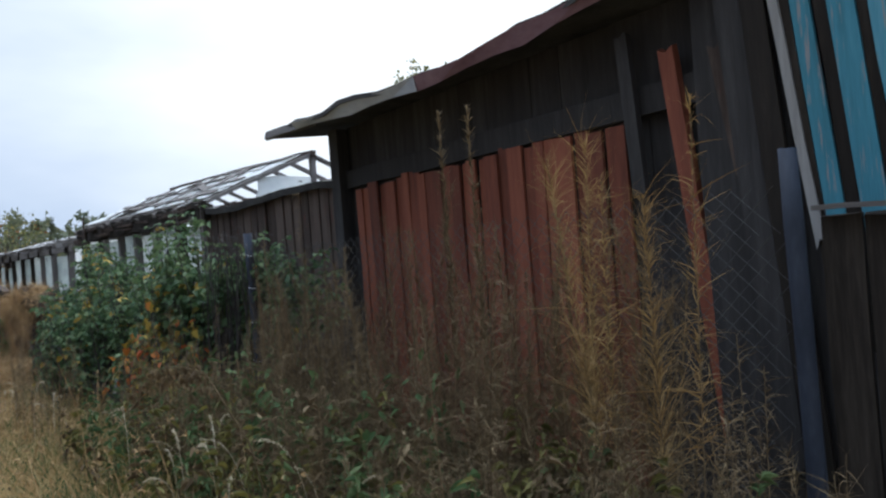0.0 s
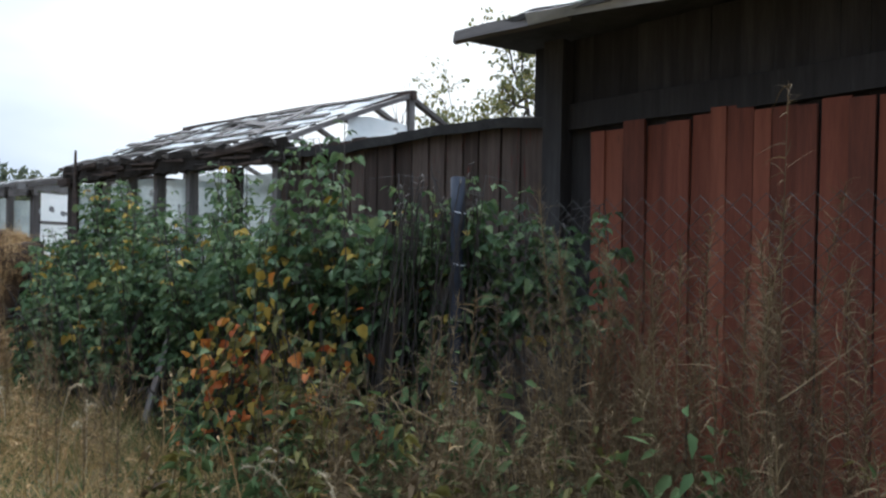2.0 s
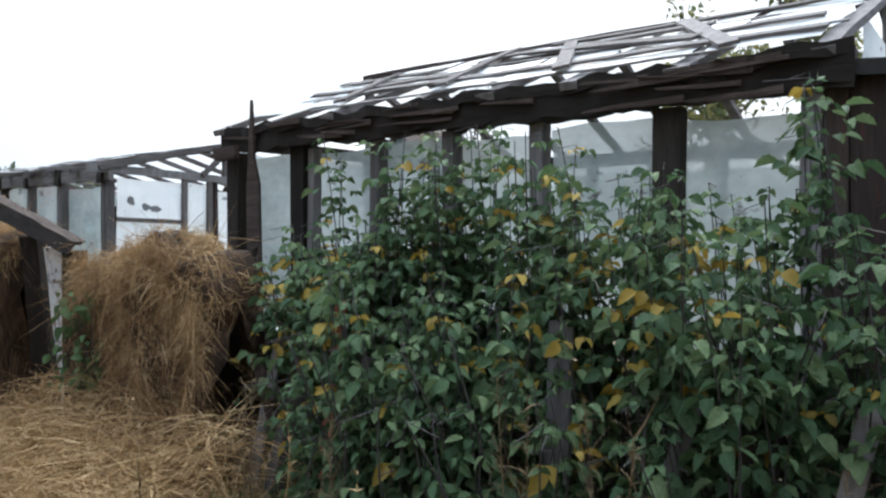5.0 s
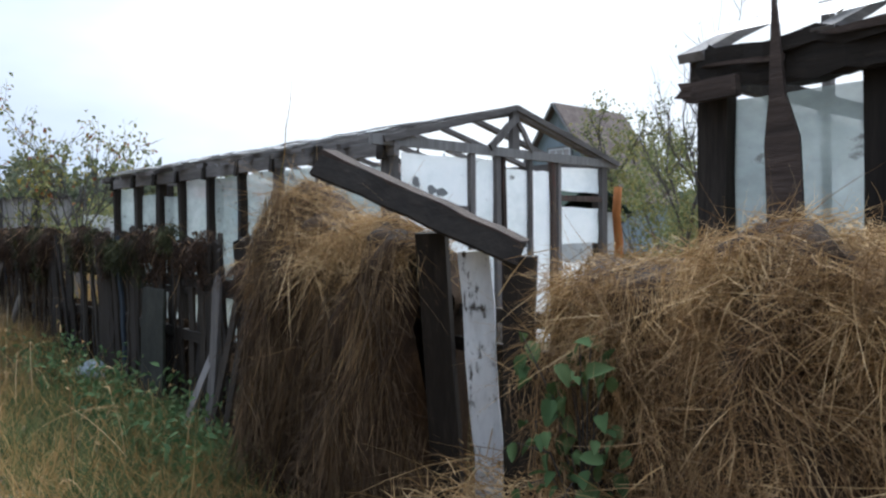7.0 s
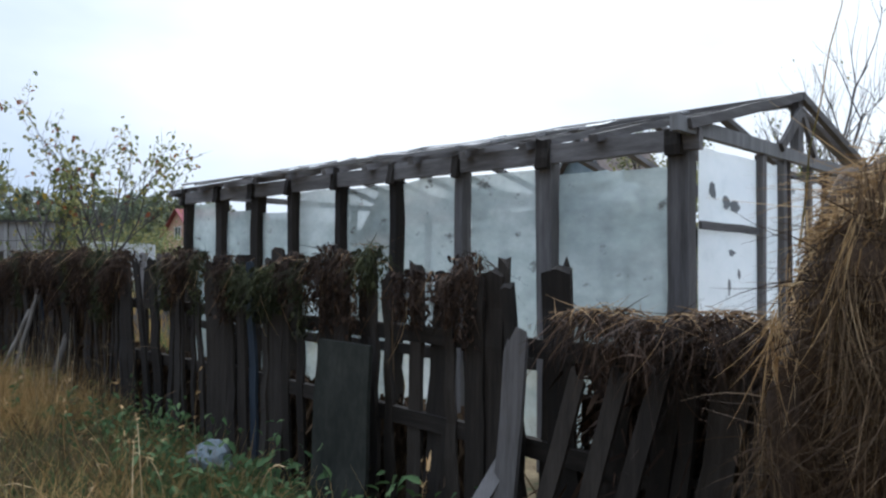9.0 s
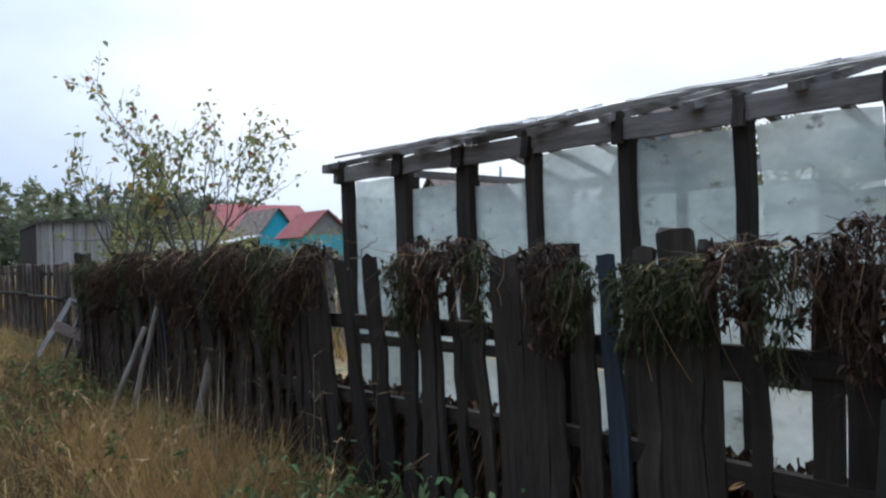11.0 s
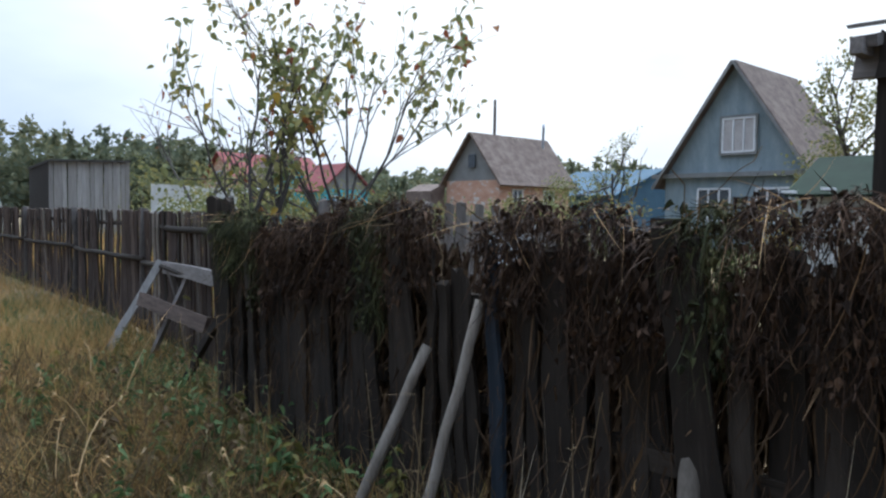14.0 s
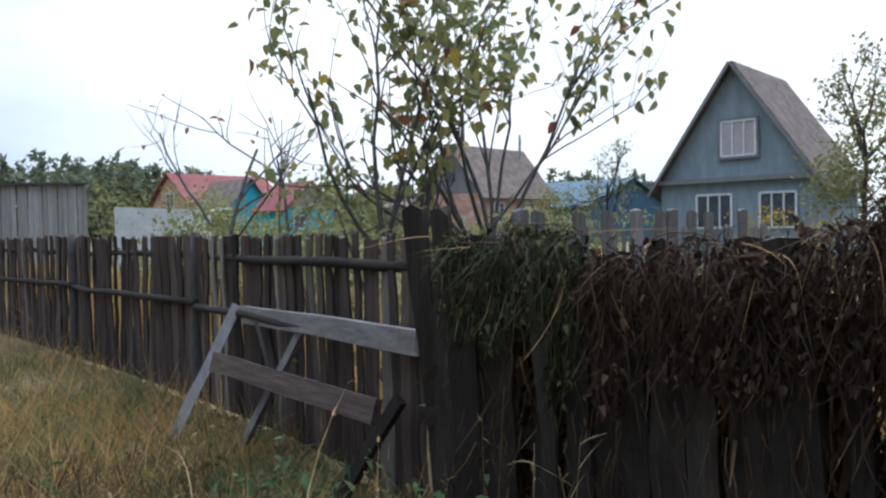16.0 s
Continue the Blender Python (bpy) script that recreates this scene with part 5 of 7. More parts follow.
def tree(name, label, stems, depth, leaf_sets, spread=0.5, upright=0.25, kids=(3, 5), sides=5, group="trees", wave=0.12):
    """stems: (base, way, length, radius); leaf_sets: (share of tips, material, size, per tip, part name)."""
    ob = thing(name, label, "tree", group)
    limbs, tips = [], []
    for base, way, length, radius in stems:
        grow(base, way, length, radius, depth, limbs, tips, spread, upright, kids, wave)
    trunk = joined(*[tube(l, r0, r1, sides if k else 4) for l, r0, r1, k in limbs])
    arrays("trunk", *trunk, M_BARK, ob)
    pts = np.array([t[0] for t in tips])
    for share, mat, size, per, nm in leaf_sets:
        pick = pts[RNG.random(len(pts)) < share]
        if len(pick) == 0:
            continue
        base = np.repeat(pick, per, axis=0) + RNG.normal(size=(len(pick) * per, 3)) * size * 0.7
        way = RNG.normal(size=base.shape) + np.array([0, 0, -0.7])
        arrays(nm, *leaves(base, way, RNG.uniform(0.7, 1.2, len(base)) * size, 0.75), mat, ob)
    return ob


tree("garden_tree", "slender many-stemmed tree with sparse yellowing leaves behind the fence",
     [((4.40, 27.6, 0), (-0.02, 0.02, 1), 1.9, 0.036), ((4.40, 27.6, 1.3), (-0.35, 0.15, 1), 1.5, 0.020), ((4.42, 27.6, 1.3), (0.55, -0.2, 0.9), 1.6, 0.020), ((4.38, 27.6, 1.4), (0.15, 0.3, 1), 1.7, 0.02), ((4.40, 27.6, 1.5), (0.95, -0.3, 0.7), 1.6, 0.016),
      ((3.40, 27.75, 0), (-0.05, 0.0, 1), 1.9, 0.034), ((3.40, 27.75, 1.3), (-0.6, 0.35, 0.9), 1.3, 0.018), ((3.39, 27.75, 1.4), (0.10, 0.25, 1), 1.9, 0.019), ((3.41, 27.7, 1.5), (0.3, -0.1, 1), 1.6, 0.018), ((3.40, 27.75, 1.4), (0.35, -0.2, 1), 1.6, 0.016), ((4.40, 27.6, 1.3), (0.2, 0.1, 1), 1.9, 0.02), ((4.42, 27.6, 1.4), (0.5, 0.3, 1), 1.7, 0.018)],
     2, [(0.42, M_TREELEAF, 0.105, 3, "foliage"), (0.07, M_RUSSET, 0.11, 2, "russet_foliage"), (0.09, M_YELLOW, 0.10, 1, "yellow_foliage")], spread=0.5, upright=0.18, kids=(3, 5), wave=0.1)
tree("bare_tree", "thin bare tree with a few russet leaves behind the paling fence",
     [((5.2, 33.6, 0), (-0.05, 0.1, 1), 3.0, 0.045), ((5.2, 33.6, 1.6), (-0.4, 0.6, 1), 1.7, 0.024), ((5.5, 32.6, 0), (0.1, 0, 1), 2.7, 0.035)],
     2, [(0.10, M_RUSSET, 0.10, 1, "foliage")], spread=0.6, kids=(3, 4))
tree("orchard_tree", "spreading apple tree in thin leaf behind the sheds",
     [((9.0, 9.3, 0), (0, 0.1, 1), 2.7, 0.10), ((9.0, 9.4, 2.0), (-0.3, 1.0, 0.5), 2.1, 0.05), ((9.0, 9.4, 2.3), (0.1, 0.6, 0.6), 1.7, 0.05), ((9.0, 9.2, 2.3), (0.3, -0.9, 0.7), 1.9, 0.05)],
     3, [(0.95, M_TREELEAF, 0.085, 3, "foliage")], spread=0.75, upright=0.1, kids=(4, 6))
tree("bare_cherry_tree", "bare upright tree with fine twigs beyond the greenhouse",
     [((14.0, 19.1, 0), (0, 0, 1), 3.35, 0.06), ((14.0, 19.1, 1.2), (0.25, 0.4, 1), 2.0, 0.035), ((14.0, 19.0, 1.2), (0.1, -0.4, 1), 1.9, 0.035)],
     3, [(0.10, M_TREELEAF, 0.07, 1, "foliage")], spread=0.42, upright=0.45, kids=(4, 5))
tree("willow_tree", "bushy grey-green tree beside the blue house",
     [((28.6, 31.0, 0), (0, 0, 1), 4.2, 0.14), ((28.6, 31.0, 1.5), (0.5, -0.6, 1), 3.4, 0.08), ((27.5, 28.0, 0.5), (-0.2, 0.6, 1), 3.2, 0.08), ((28.5, 26.5, 0), (0, 0, 1), 4.2, 0.12)],
     3, [(0.75, M_TREELEAF, 0.17, 3, "foliage")], spread=0.65, kids=(3, 4))
tree("rowan_tree", "rounded small tree between the brick and blue houses",
     [((30.0, 41.9, 0), (0, 0, 1), 3.6, 0.10), ((30.0, 41.9, 1.2), (0.3, 0.5, 1), 2.6, 0.06), ((30.0, 41.9, 1.0), (-0.3, -0.3, 1), 2.4, 0.06)],
     3, [(0.6, M_TREELEAF, 0.13, 2, "foliage")], spread=0.55, kids=(3, 4))


def shrub(name, label, center, size, count, mat, leaf=0.1, group="shrubs", stems=14):
    """A clump of stems with an uneven cloud of leaves."""
    ob = thing(name, label, "shrub", group)
    c, s = np.array(center, float), np.array(size, float)
    lobes = c + (RNG.random((9, 3)) - np.array([0.5, 0.5, 0.35])) * s * np.array([1, 1, 0.9])
    base = lobes[RNG.integers(0, 9, count)] + RNG.normal(size=(count, 3)) * s * 0.13
    base[:, 2] = np.maximum(0.05, base[:, 2])
    arrays("foliage", *leaves(base, RNG.normal(size=(count, 3)) + np.array([0, 0, -0.4]), RNG.uniform(0.6, 1.3, count) * leaf, 0.75), mat, ob)
    limbs = []
    for i in range(stems):
        foot = np.array([c[0], c[1], 0]) + RNG.normal(size=3) * np.array([0.15, 0.15, 0]) * s
        top = lobes[i % 9]
        limbs.append(tube([foot, foot * 0.6 + top * 0.4 + RNG.normal(size=3) * 0.05, top], 0.012 + leaf * 0.08, 0.004, 4))
    tagged(arrays("stem_growth", *joined(*limbs), M_BARK, ob), kind="stuff")
    return ob


shrub("garden_shrub", "yellow-green shrub growing behind the paling fence", (6.2, 34.5, 1.3), (2.6, 3.4, 1.9), 2600, M_TREELEAF, 0.09)
shrub("garden_shrub", "low olive shrub under the garden tree", (3.9, 27.9, 1.2), (1.3, 1.0, 1.2), 700, M_TREELEAF, 0.08)
shrub("garden_shrub", "leafy shrub by the bare tree", (5.2, 30.8, 1.2), (1.2, 1.6, 1.1), 700, M_TREELEAF, 0.08)
shrub("hut_shrub", "dense dark shrub beneath the bare upright tree", (14.4, 19.0, 1.7), (2.0, 2.8, 2.5), 2900, M_TREELEAF, 0.09)
shrub("yellow_shrub", "yellowing bush below the blue house", (24.0, 32.0, 1.0), (2.2, 3.0, 1.5), 900, M_YELLOW, 0.11)
shrub("willow_shrub", "broad grey-green bush beside the garden shed", (22.5, 24.0, 1.9), (4.0, 3.0, 3.0), 2600, M_TREELEAF, 0.13)
shrub("willow_shrub", "tall grey-green bush against the blue house", (28.8, 30.4, 3.0), (3.2, 3.6, 5.0), 3000, M_TREELEAF, 0.16)
shrub("rowan_shrub", "dark bush between the houses", (28.6, 43.0, 1.4), (2.4, 3.4, 2.6), 1800, M_TREELEAF, 0.13)
for k, (x, y, w, h) in enumerate(((19, 66, 5, 3.0), (24, 62, 6, 2.6), (29, 66, 6, 2.8), (16, 56, 4, 3.2), (13.5, 60, 4, 3.6), (40, 62, 7, 2.6), (26, 48, 5, 1.8), (17, 44, 4, 1.6), (12, 40, 3.5, 1.6), (22, 40, 5, 1.7))):
    shrub("far_shrub", "olive and yellow bush in the gardens beyond", (x, y, h * 0.5), (w, w, h), 1100, M_TREELEAF, 0.17, "far shrubs")


def build_woods():
    """A mixed wood on the skyline: many small crowns of clumps, kept as one mass."""
    sets = []
    for k in range(900):
        a = RNG.uniform(-0.15, 1.30)
        r = RNG.uniform(150, 205)
        x, y = math.sin(a) * r, 20 + math.cos(a) * r
        h = RNG.uniform(9.0, 16.0) * (1.0 + 0.12 * math.sin(a * 9)) * (1.05 if a < 0.5 else 0.75)
        conifer = RNG.random() < 0.5
        n = 110
        s = RNG.random(n)
        wid = (1 - s) * 2.4 + 0.15 if conifer else 2.8 * np.sqrt(np.clip(1 - (2 * s - 1) ** 2, 0.05, 1))
        t = RNG.uniform(0, 2 * np.pi, n)
        base = np.stack([x + np.cos(t) * wid * RNG.random(n) ** 0.5, y + np.sin(t) * wid * RNG.random(n) ** 0.5, h * (0.08 + 0.92 * s)], axis=1)
        sets.append(strands(base, RNG.normal(size=(n, 3)) + np.array([0, 0, 0.2]), RNG.uniform(0.7, 1.7, n), RNG.uniform(0.7, 1.3, n), 0.2, 1))
    tagged(arrays("far_woods", *joined(*sets), M_HAZY_WOODS), "dark mixed wood along the skyline", "woods", kind="stuff")


build_woods()


# ---- raspberry canes and the viburnum ----
def build_raspberries():
    """Clumps of arching canes; each clump: y, x, spread along and across, lowest leaves, top, canes, lean along the wall, share of yellow."""
    clumps = [
        (6.62, 2.72, 0.08, 0.06, 1.28, 2.14, 10, 0.02, 0.06), (6.15, 2.72, 0.20, 0.12, 1.20, 1.74, 34, -0.22, 0.03),
        (5.75, 2.85, 0.12, 0.08, 1.30, 1.80, 12, -0.10, 0.03), (5.35, 3.08, 0.20, 0.08, 0.95, 1.66, 26, 0.0, 0.02), (5.80, 3.05, 0.18, 0.10, 0.60, 1.66, 22, 0.0, 0.02), (10.65, 2.92, 0.18, 0.12, 0.90, 1.60, 26, 0.0, 0.10), (6.85, 2.78, 0.28, 0.20, 1.00, 1.66, 26, -0.05, 0.05),
        (7.50, 2.80, 0.30, 0.22, 0.90, 1.66, 28, 0.0, 0.05), (7.85, 3.00, 0.10, 0.10, 1.35, 2.00, 5, 0.0, 0.03),
        (8.45, 3.15, 0.10, 0.08, 1.40, 2.04, 5, 0.0, 0.05), (8.45, 2.75, 0.35, 0.25, 0.75, 1.52, 30, 0.05, 0.12),
        (9.15, 2.75, 0.30, 0.25, 0.85, 1.62, 22, 0.0, 0.22), (9.30, 2.95, 0.28, 0.15, 1.05, 1.86, 16, 0.0, 0.24),
        (9.90, 2.55, 0.28, 0.22, 0.35, 1.30, 40, 0.0, 0.03), (10.05, 3.05, 0.22, 0.12, 0.95, 1.95, 20, 0.0, 0.08), (10.38, 2.85, 0.14, 0.12, 0.95, 1.92, 14, 0.0, 0.06),
        (10.50, 2.75, 0.26, 0.22, 0.35, 1.38, 36, 0.05, 0.08), (11.20, 3.25, 0.06, 0.04, 1.45, 2.12, 3, 0.0, 0.05),
        (11.02, 2.78, 0.16, 0.14, 0.55, 1.28, 14, 0.08, 0.38), (10.90, 2.82, 0.14, 0.12, 0.25, 1.48, 24, 0.03, 0.12), (10.15, 2.25, 0.22, 0.10, 0.15, 0.78, 28, 0.03, 0.02),
        (9.75, 2.22, 0.25, 0.10, 0.25, 1.02, 30, 0.0, 0.02), (8.95, 2.30, 0.30, 0.10, 0.35, 0.95, 16, 0.0, 0.10),
        (7.25, 2.34, 0.20, 0.08, 0.08, 0.55, 14, 0.0, 0.04),
    ]
    # the dense back rows along the wall
    clumps += [(y, 2.95, 0.16, 0.14, 0.15, min(1.66, 1.36 + 0.20 * (11.1 - y)), 5 if y < 9.7 else 14, 0.0, 0.06) for y in np.arange(8.7, 10.9, 0.28)]
    clumps += [(y, 2.95, 0.16, 0.12, 0.10, 1.45, 13, 0.0, 0.03) for y in np.arange(5.9, 8.6, 0.3)]
    clumps += [(y, 2.62, 0.15, 0.12, 0.40, 1.20, 9, 0.0, 0.05) for y in np.arange(7.5, 8.9, 0.36)]
    green, yellow, canes = [], [], []
    for cy, cx, sy, sx, low, top, count, lean, gold in clumps:
        for k in range(count):
            high = low + (top - low) * RNG.uniform(0.62, 1.06)
            foot = np.array([cx + RNG.normal(0, sx * 0.8), cy + RNG.normal(0, sy), 0.0])
            tip = foot + np.array([RNG.normal(-0.12, 0.10), lean * high + RNG.normal(0, 0.09), high])
            bow = np.array([RNG.normal(0, 0.05), RNG.normal(0, 0.05), 0.0])
            line = [foot + (tip - foot) * q + bow * math.sin(math.pi * q) for q in np.linspace(0, 1, 7)]
            nod = np.array([RNG.normal(-0.06, 0.06), lean * 0.3 + RNG.normal(0, 0.06), -0.03])
            line.append(line[-1] + nod)
            canes.append(tube(line, 0.006, 0.0025, 4))
            turn = RNG.uniform(0, 6.28)
            for z in np.arange(max(low, 0.06), high, 0.062):
                q = z / high
                p = foot + (tip - foot) * q + bow * math.sin(math.pi * q)
                turn += 2.4 + RNG.normal(0, 0.3)
                out = np.array([math.cos(turn) - 0.25, math.sin(turn), RNG.normal(0.05, 0.2)])
                out /= np.linalg.norm(out)
                joint = p + out * RNG.uniform(0.05, 0.13) * (1.25 - 0.5 * q)
                if joint[0] > 3.32 or joint[0] < (2.74 if joint[1] < 5.95 else 2.02):
                    continue
                side = np.cross(out, [0, 0, 1.0])
                size = RNG.uniform(0.055, 0.10) * (0.75 if z > high - 0.13 else 1.0)
                into = yellow if RNG.random() < gold * 0.7 else green
                sag = RNG.uniform(0.15, 0.7)
                for way, part_size, back in ((out, 1.0, 0.0), (out * 0.45 + side, 0.80, 0.028), (out * 0.45 - side, 0.80, 0.028)):
                    into.append((joint - out * back, way + np.array([0, 0, -sag]), size * part_size))
    bush = thing("raspberry_thicket", "overgrown raspberry canes with grey-green and yellowing leaves", "shrub")
    tagged(arrays("cane_growth", *joined(*canes), M_BARK, bush), kind="stuff")
    for nm, rows, mat in (("foliage", green, M_LEAF), ("yellow_foliage", yellow, M_YELLOW)):
        arrays(nm, *leaves(np.array([r[0] for r in rows]), np.array([r[1] for r in rows]), np.array([r[2] for r in rows]), 0.80, 0.26, OVATE), mat, bush)


build_raspberries()


def build_viburnum():
    bush = thing("viburnum_bush", "low bush with orange and yellow autumn leaves", "shrub")
    stems, groups = [], ([], [], [], [])
    shares = ((0.10, 0.24, 0.56, 0.10), (0.40, 0.16, 0.26, 0.18), (0.02, 0.12, 0.36, 0.50))
    for k in range(64):
        y = RNG.uniform(5.85, 7.45)
        foot = np.array([RNG.uniform(2.2, 2.55), y, 0])
        crest = 1.38 - 0.55 * abs(y - 6.7) ** 1.3
        top = foot + np.array([RNG.normal(-0.08, 0.10), RNG.normal(0, 0.14), crest * RNG.uniform(0.45, 1.0)])
        mid = (foot + top) / 2 + RNG.normal(size=3) * 0.07
        stems.append(tube([foot, mid, top], 0.0055, 0.002, 4))
        kind = shares[1] if (y > 6.95 and RNG.random() < 0.55) or RNG.random() < 0.14 else (shares[2] if top[2] < 0.65 else shares[0])
        for q in RNG.uniform(0.25, 1.0, 12):
            p = foot * (1 - q) ** 2 + mid * 2 * q * (1 - q) + top * q * q + RNG.normal(size=3) * 0.06
            groups[int(RNG.choice(4, p=kind))].append(p)
    tagged(arrays("stem_growth", *joined(*stems), M_BARK, bush), kind="stuff")
    for nm, pts, mat in zip(("orange_foliage", "yellow_foliage", "olive_foliage", "green_foliage"), groups, (M_ORANGE, M_YELLOW, M_OLIVE, M_LEAF)):
        pts = np.array(pts)
        way = RNG.normal(size=pts.shape) * 0.8 + np.array([-0.45, 0, -0.6])
        arrays(nm, *leaves(pts, way, RNG.uniform(0.042, 0.088, len(pts)), 0.90, 0.28, LOBED), mat, bush)


build_viburnum()

slats = thing("fallen_slats", "old grey slats leaning among the raspberry canes", "fence boards")
for x, y, run, top, wide, mat in ((2.45, 8.30, 0.20, 0.92, 0.07, M_WOOD_UP), (2.42, 8.85, 0.24, 0.88, 0.06, M_WOOD_UP), (2.42, 8.62, 0.18, 0.80, 0.05, M_DARK_UP), (2.50, 9.30, -0.04, 1.10, 0.11, M_WOOD_UP),
                                 (2.46, 10.42, 0.06, 0.85, 0.085, M_WOOD_UP), (2.44, 10.20, 0.05, 0.72, 0.08, M_DARK_UP), (2.48, 10.62, 0.02, 1.12, 0.075, M_RED), (2.50, 11.02, 0.10, 0.82, 0.07, M_WOOD_UP),
                                 (2.54, 11.22, 0.08, 0.92, 0.08, M_WOOD_UP), (2.40, 10.85, 0.03, 0.62, 0.09, M_DARK_UP), (2.62, 6.05, 0.02, 0.98, 0.12, M_DARK_UP)):
    board("slat", slats, mat, (x - 0.1, y + run / 2, 0), (x + 0.06, y - run / 2, top), wide, 0.02, face=(-1, 0, 0), jag=0.05)
board("slat", slats, M_WOOD_UP, (2.86, 5.86, 0), (2.84, 5.84, 1.36), 0.13, 0.025, face=(-1, 0, 0), label="broad grey board")



# ---- hay ----
def build_hay(name, label, y0, y1, x, top, front, back, n, fall, tangle, share):
    """A heap of old hay thrown over a fence: a lumpy core, coloured dark as shade, under long hanging straw."""
    nu, nv = 44, 30
    v = []
    for i in range(nu + 1):
        s = i / nu
        y = y0 + (y1 - y0) * s
        h = top(s)
        for j in range(nv):
            a = 2 * math.pi * j / nv
            cx, cz = math.cos(a), math.sin(a)
            px = x + (front if cx < 0 else back) * math.copysign(abs(cx) ** 0.6, cx)
            pz = h / 2 + h / 2 * math.copysign(abs(cz) ** 0.55, cz)
            q = noise.noise_vector(Vector((px * 3, y * 3, pz * 3))) * 0.09 + noise.noise_vector(Vector((px * 9, y * 9, pz * 9))) * 0.04
            shrink = 0.35 if i in (0, nu) else 1.0
            bulge = (0.055 * math.sin(7.3 * y + 2.6 * pz) + 0.05 * math.sin(13.1 * y - 5.2 * pz + 1.0) + 0.03 * math.sin(23.0 * y + 9.0 * pz)) if cx < 0 else 0.0
            v.append((x + (px - x) * shrink - bulge * 0.9 + q.x * 0.9, y + q.y, max(-0.03, pz + q.z)))
    f = [[i * nv + j, i * nv + (j + 1) % nv, (i + 1) * nv + (j + 1) % nv, (i + 1) * nv + j] for i in range(nu) for j in range(nv)]
    heap = thing(name, label, "hay heap", "hay heaps")
    arrays("packed_core", np.array(v), [np.array(f), np.arange(nv)[None, :], (np.arange(nv) + nu * nv)[None, ::-1]], M_HAYCORE_SHADE, heap, smooth=True)
    lump = lambda yy, zz: 0.055 * np.sin(7.3 * yy + 2.6 * zz) + 0.05 * np.sin(13.1 * yy - 5.2 * zz + 1.0) + 0.03 * np.sin(23.0 * yy + 9.0 * zz)

    def spread(m, low, high, thick):
        """Places on the front face between two shares of the height."""
        s = RNG.random(m)
        tall = np.array([top(q) for q in s])
        yy, zz = y0 + (y1 - y0) * s, tall * RNG.uniform(low, high, m)
        round_off = front * (1 - np.clip((tall - zz) / 0.22, 0, 1)) ** 2 * 0.8
        return np.stack([x - front * 0.96 + round_off - lump(yy, zz) + RNG.normal(0, thick, m), yy, zz], axis=1)

    # matted dark mass, fine and without order; the tall heap's is coloured for shade
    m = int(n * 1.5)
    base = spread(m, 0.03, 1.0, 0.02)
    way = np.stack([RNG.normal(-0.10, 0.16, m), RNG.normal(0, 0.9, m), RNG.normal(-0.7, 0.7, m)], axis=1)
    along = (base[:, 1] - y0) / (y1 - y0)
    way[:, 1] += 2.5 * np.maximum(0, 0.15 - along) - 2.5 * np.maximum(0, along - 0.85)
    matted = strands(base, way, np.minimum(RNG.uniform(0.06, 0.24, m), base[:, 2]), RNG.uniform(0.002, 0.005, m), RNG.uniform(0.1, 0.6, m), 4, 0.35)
    # bundles that hang down the front, some long and some short, with the core's painted dark between them
    falls, golden = [], []
    for k in range(int(46 * fall)):
        m = int(RNG.uniform(20, 80))
        s = RNG.random()
        high = top(s) * (RNG.uniform(0.72, 1.0) if RNG.random() < 0.6 else RNG.uniform(0.3, 0.8))
        turn = RNG.normal(0, 1.1 if tangle > 1 else 0.16) - 0.8 * max(0.0, s - 0.8) + 0.8 * max(0.0, 0.2 - s)
        yy = y0 + (y1 - y0) * s + RNG.normal(0, RNG.uniform(0.02, 0.06), m)
        zz = np.clip(high + RNG.normal(0, 0.05, m), 0.1, None)
        base = np.stack([x - front * 0.98 - lump(yy, zz) + RNG.normal(0, 0.015, m), yy, zz], axis=1)
        way = np.stack([RNG.normal(-0.12, 0.10, m), math.sin(turn) + RNG.normal(0, 0.24 * tangle ** 2, m), -math.cos(turn) + RNG.normal(0, 0.22 * tangle ** 2, m)], axis=1)
        reach = RNG.uniform(0.20, 0.62) * (1.0 if tangle < 1 else 0.55)
        long = np.minimum(RNG.uniform(0.3, 1.0, m) * reach, zz * 0.92)
        made = strands(base, way, long, RNG.uniform(0.0016, 0.0036, m), 0.08, 7, 0.30 if tangle > 1 else 0.16, np.array([[RNG.normal(0, 0.05), RNG.normal(0, 0.30), -0.1]]))
        (golden if RNG.random() < share else falls).append(made)
    # tousled golden straw over the top, in wisps that each lie their own way
    m, wisps = int(n * 1.1), 110
    tuft = RNG.integers(0, wisps, m)
    ts, tx, ta = RNG.random(wisps), RNG.uniform(-1.15, 0.9, wisps), RNG.uniform(-3.1, 3.1, wisps)
    lift = RNG.normal(0.0, 0.18, wisps)
    s = np.clip(ts[tuft] + RNG.normal(0, 0.03, m), 0.0, 1.0)
    tops = np.array([top(q) for q in s])
    px = tx[tuft] + RNG.normal(0, 0.12, m)
    base = np.stack([x + px * np.where(px < 0, front, back), y0 + (y1 - y0) * s, tops + RNG.normal(0.0, 0.03, m) - 0.13 * px * px], axis=1)
    way = np.stack([np.cos(ta[tuft]) * 0.6 - 0.3 + RNG.normal(0, 0.3, m), np.sin(ta[tuft]) + RNG.normal(0, 0.35, m) - 4.0 * np.maximum(0, s - 0.82) + 4.0 * np.maximum(0, 0.16 - s), lift[tuft] + RNG.normal(0.0, 0.2, m)], axis=1)
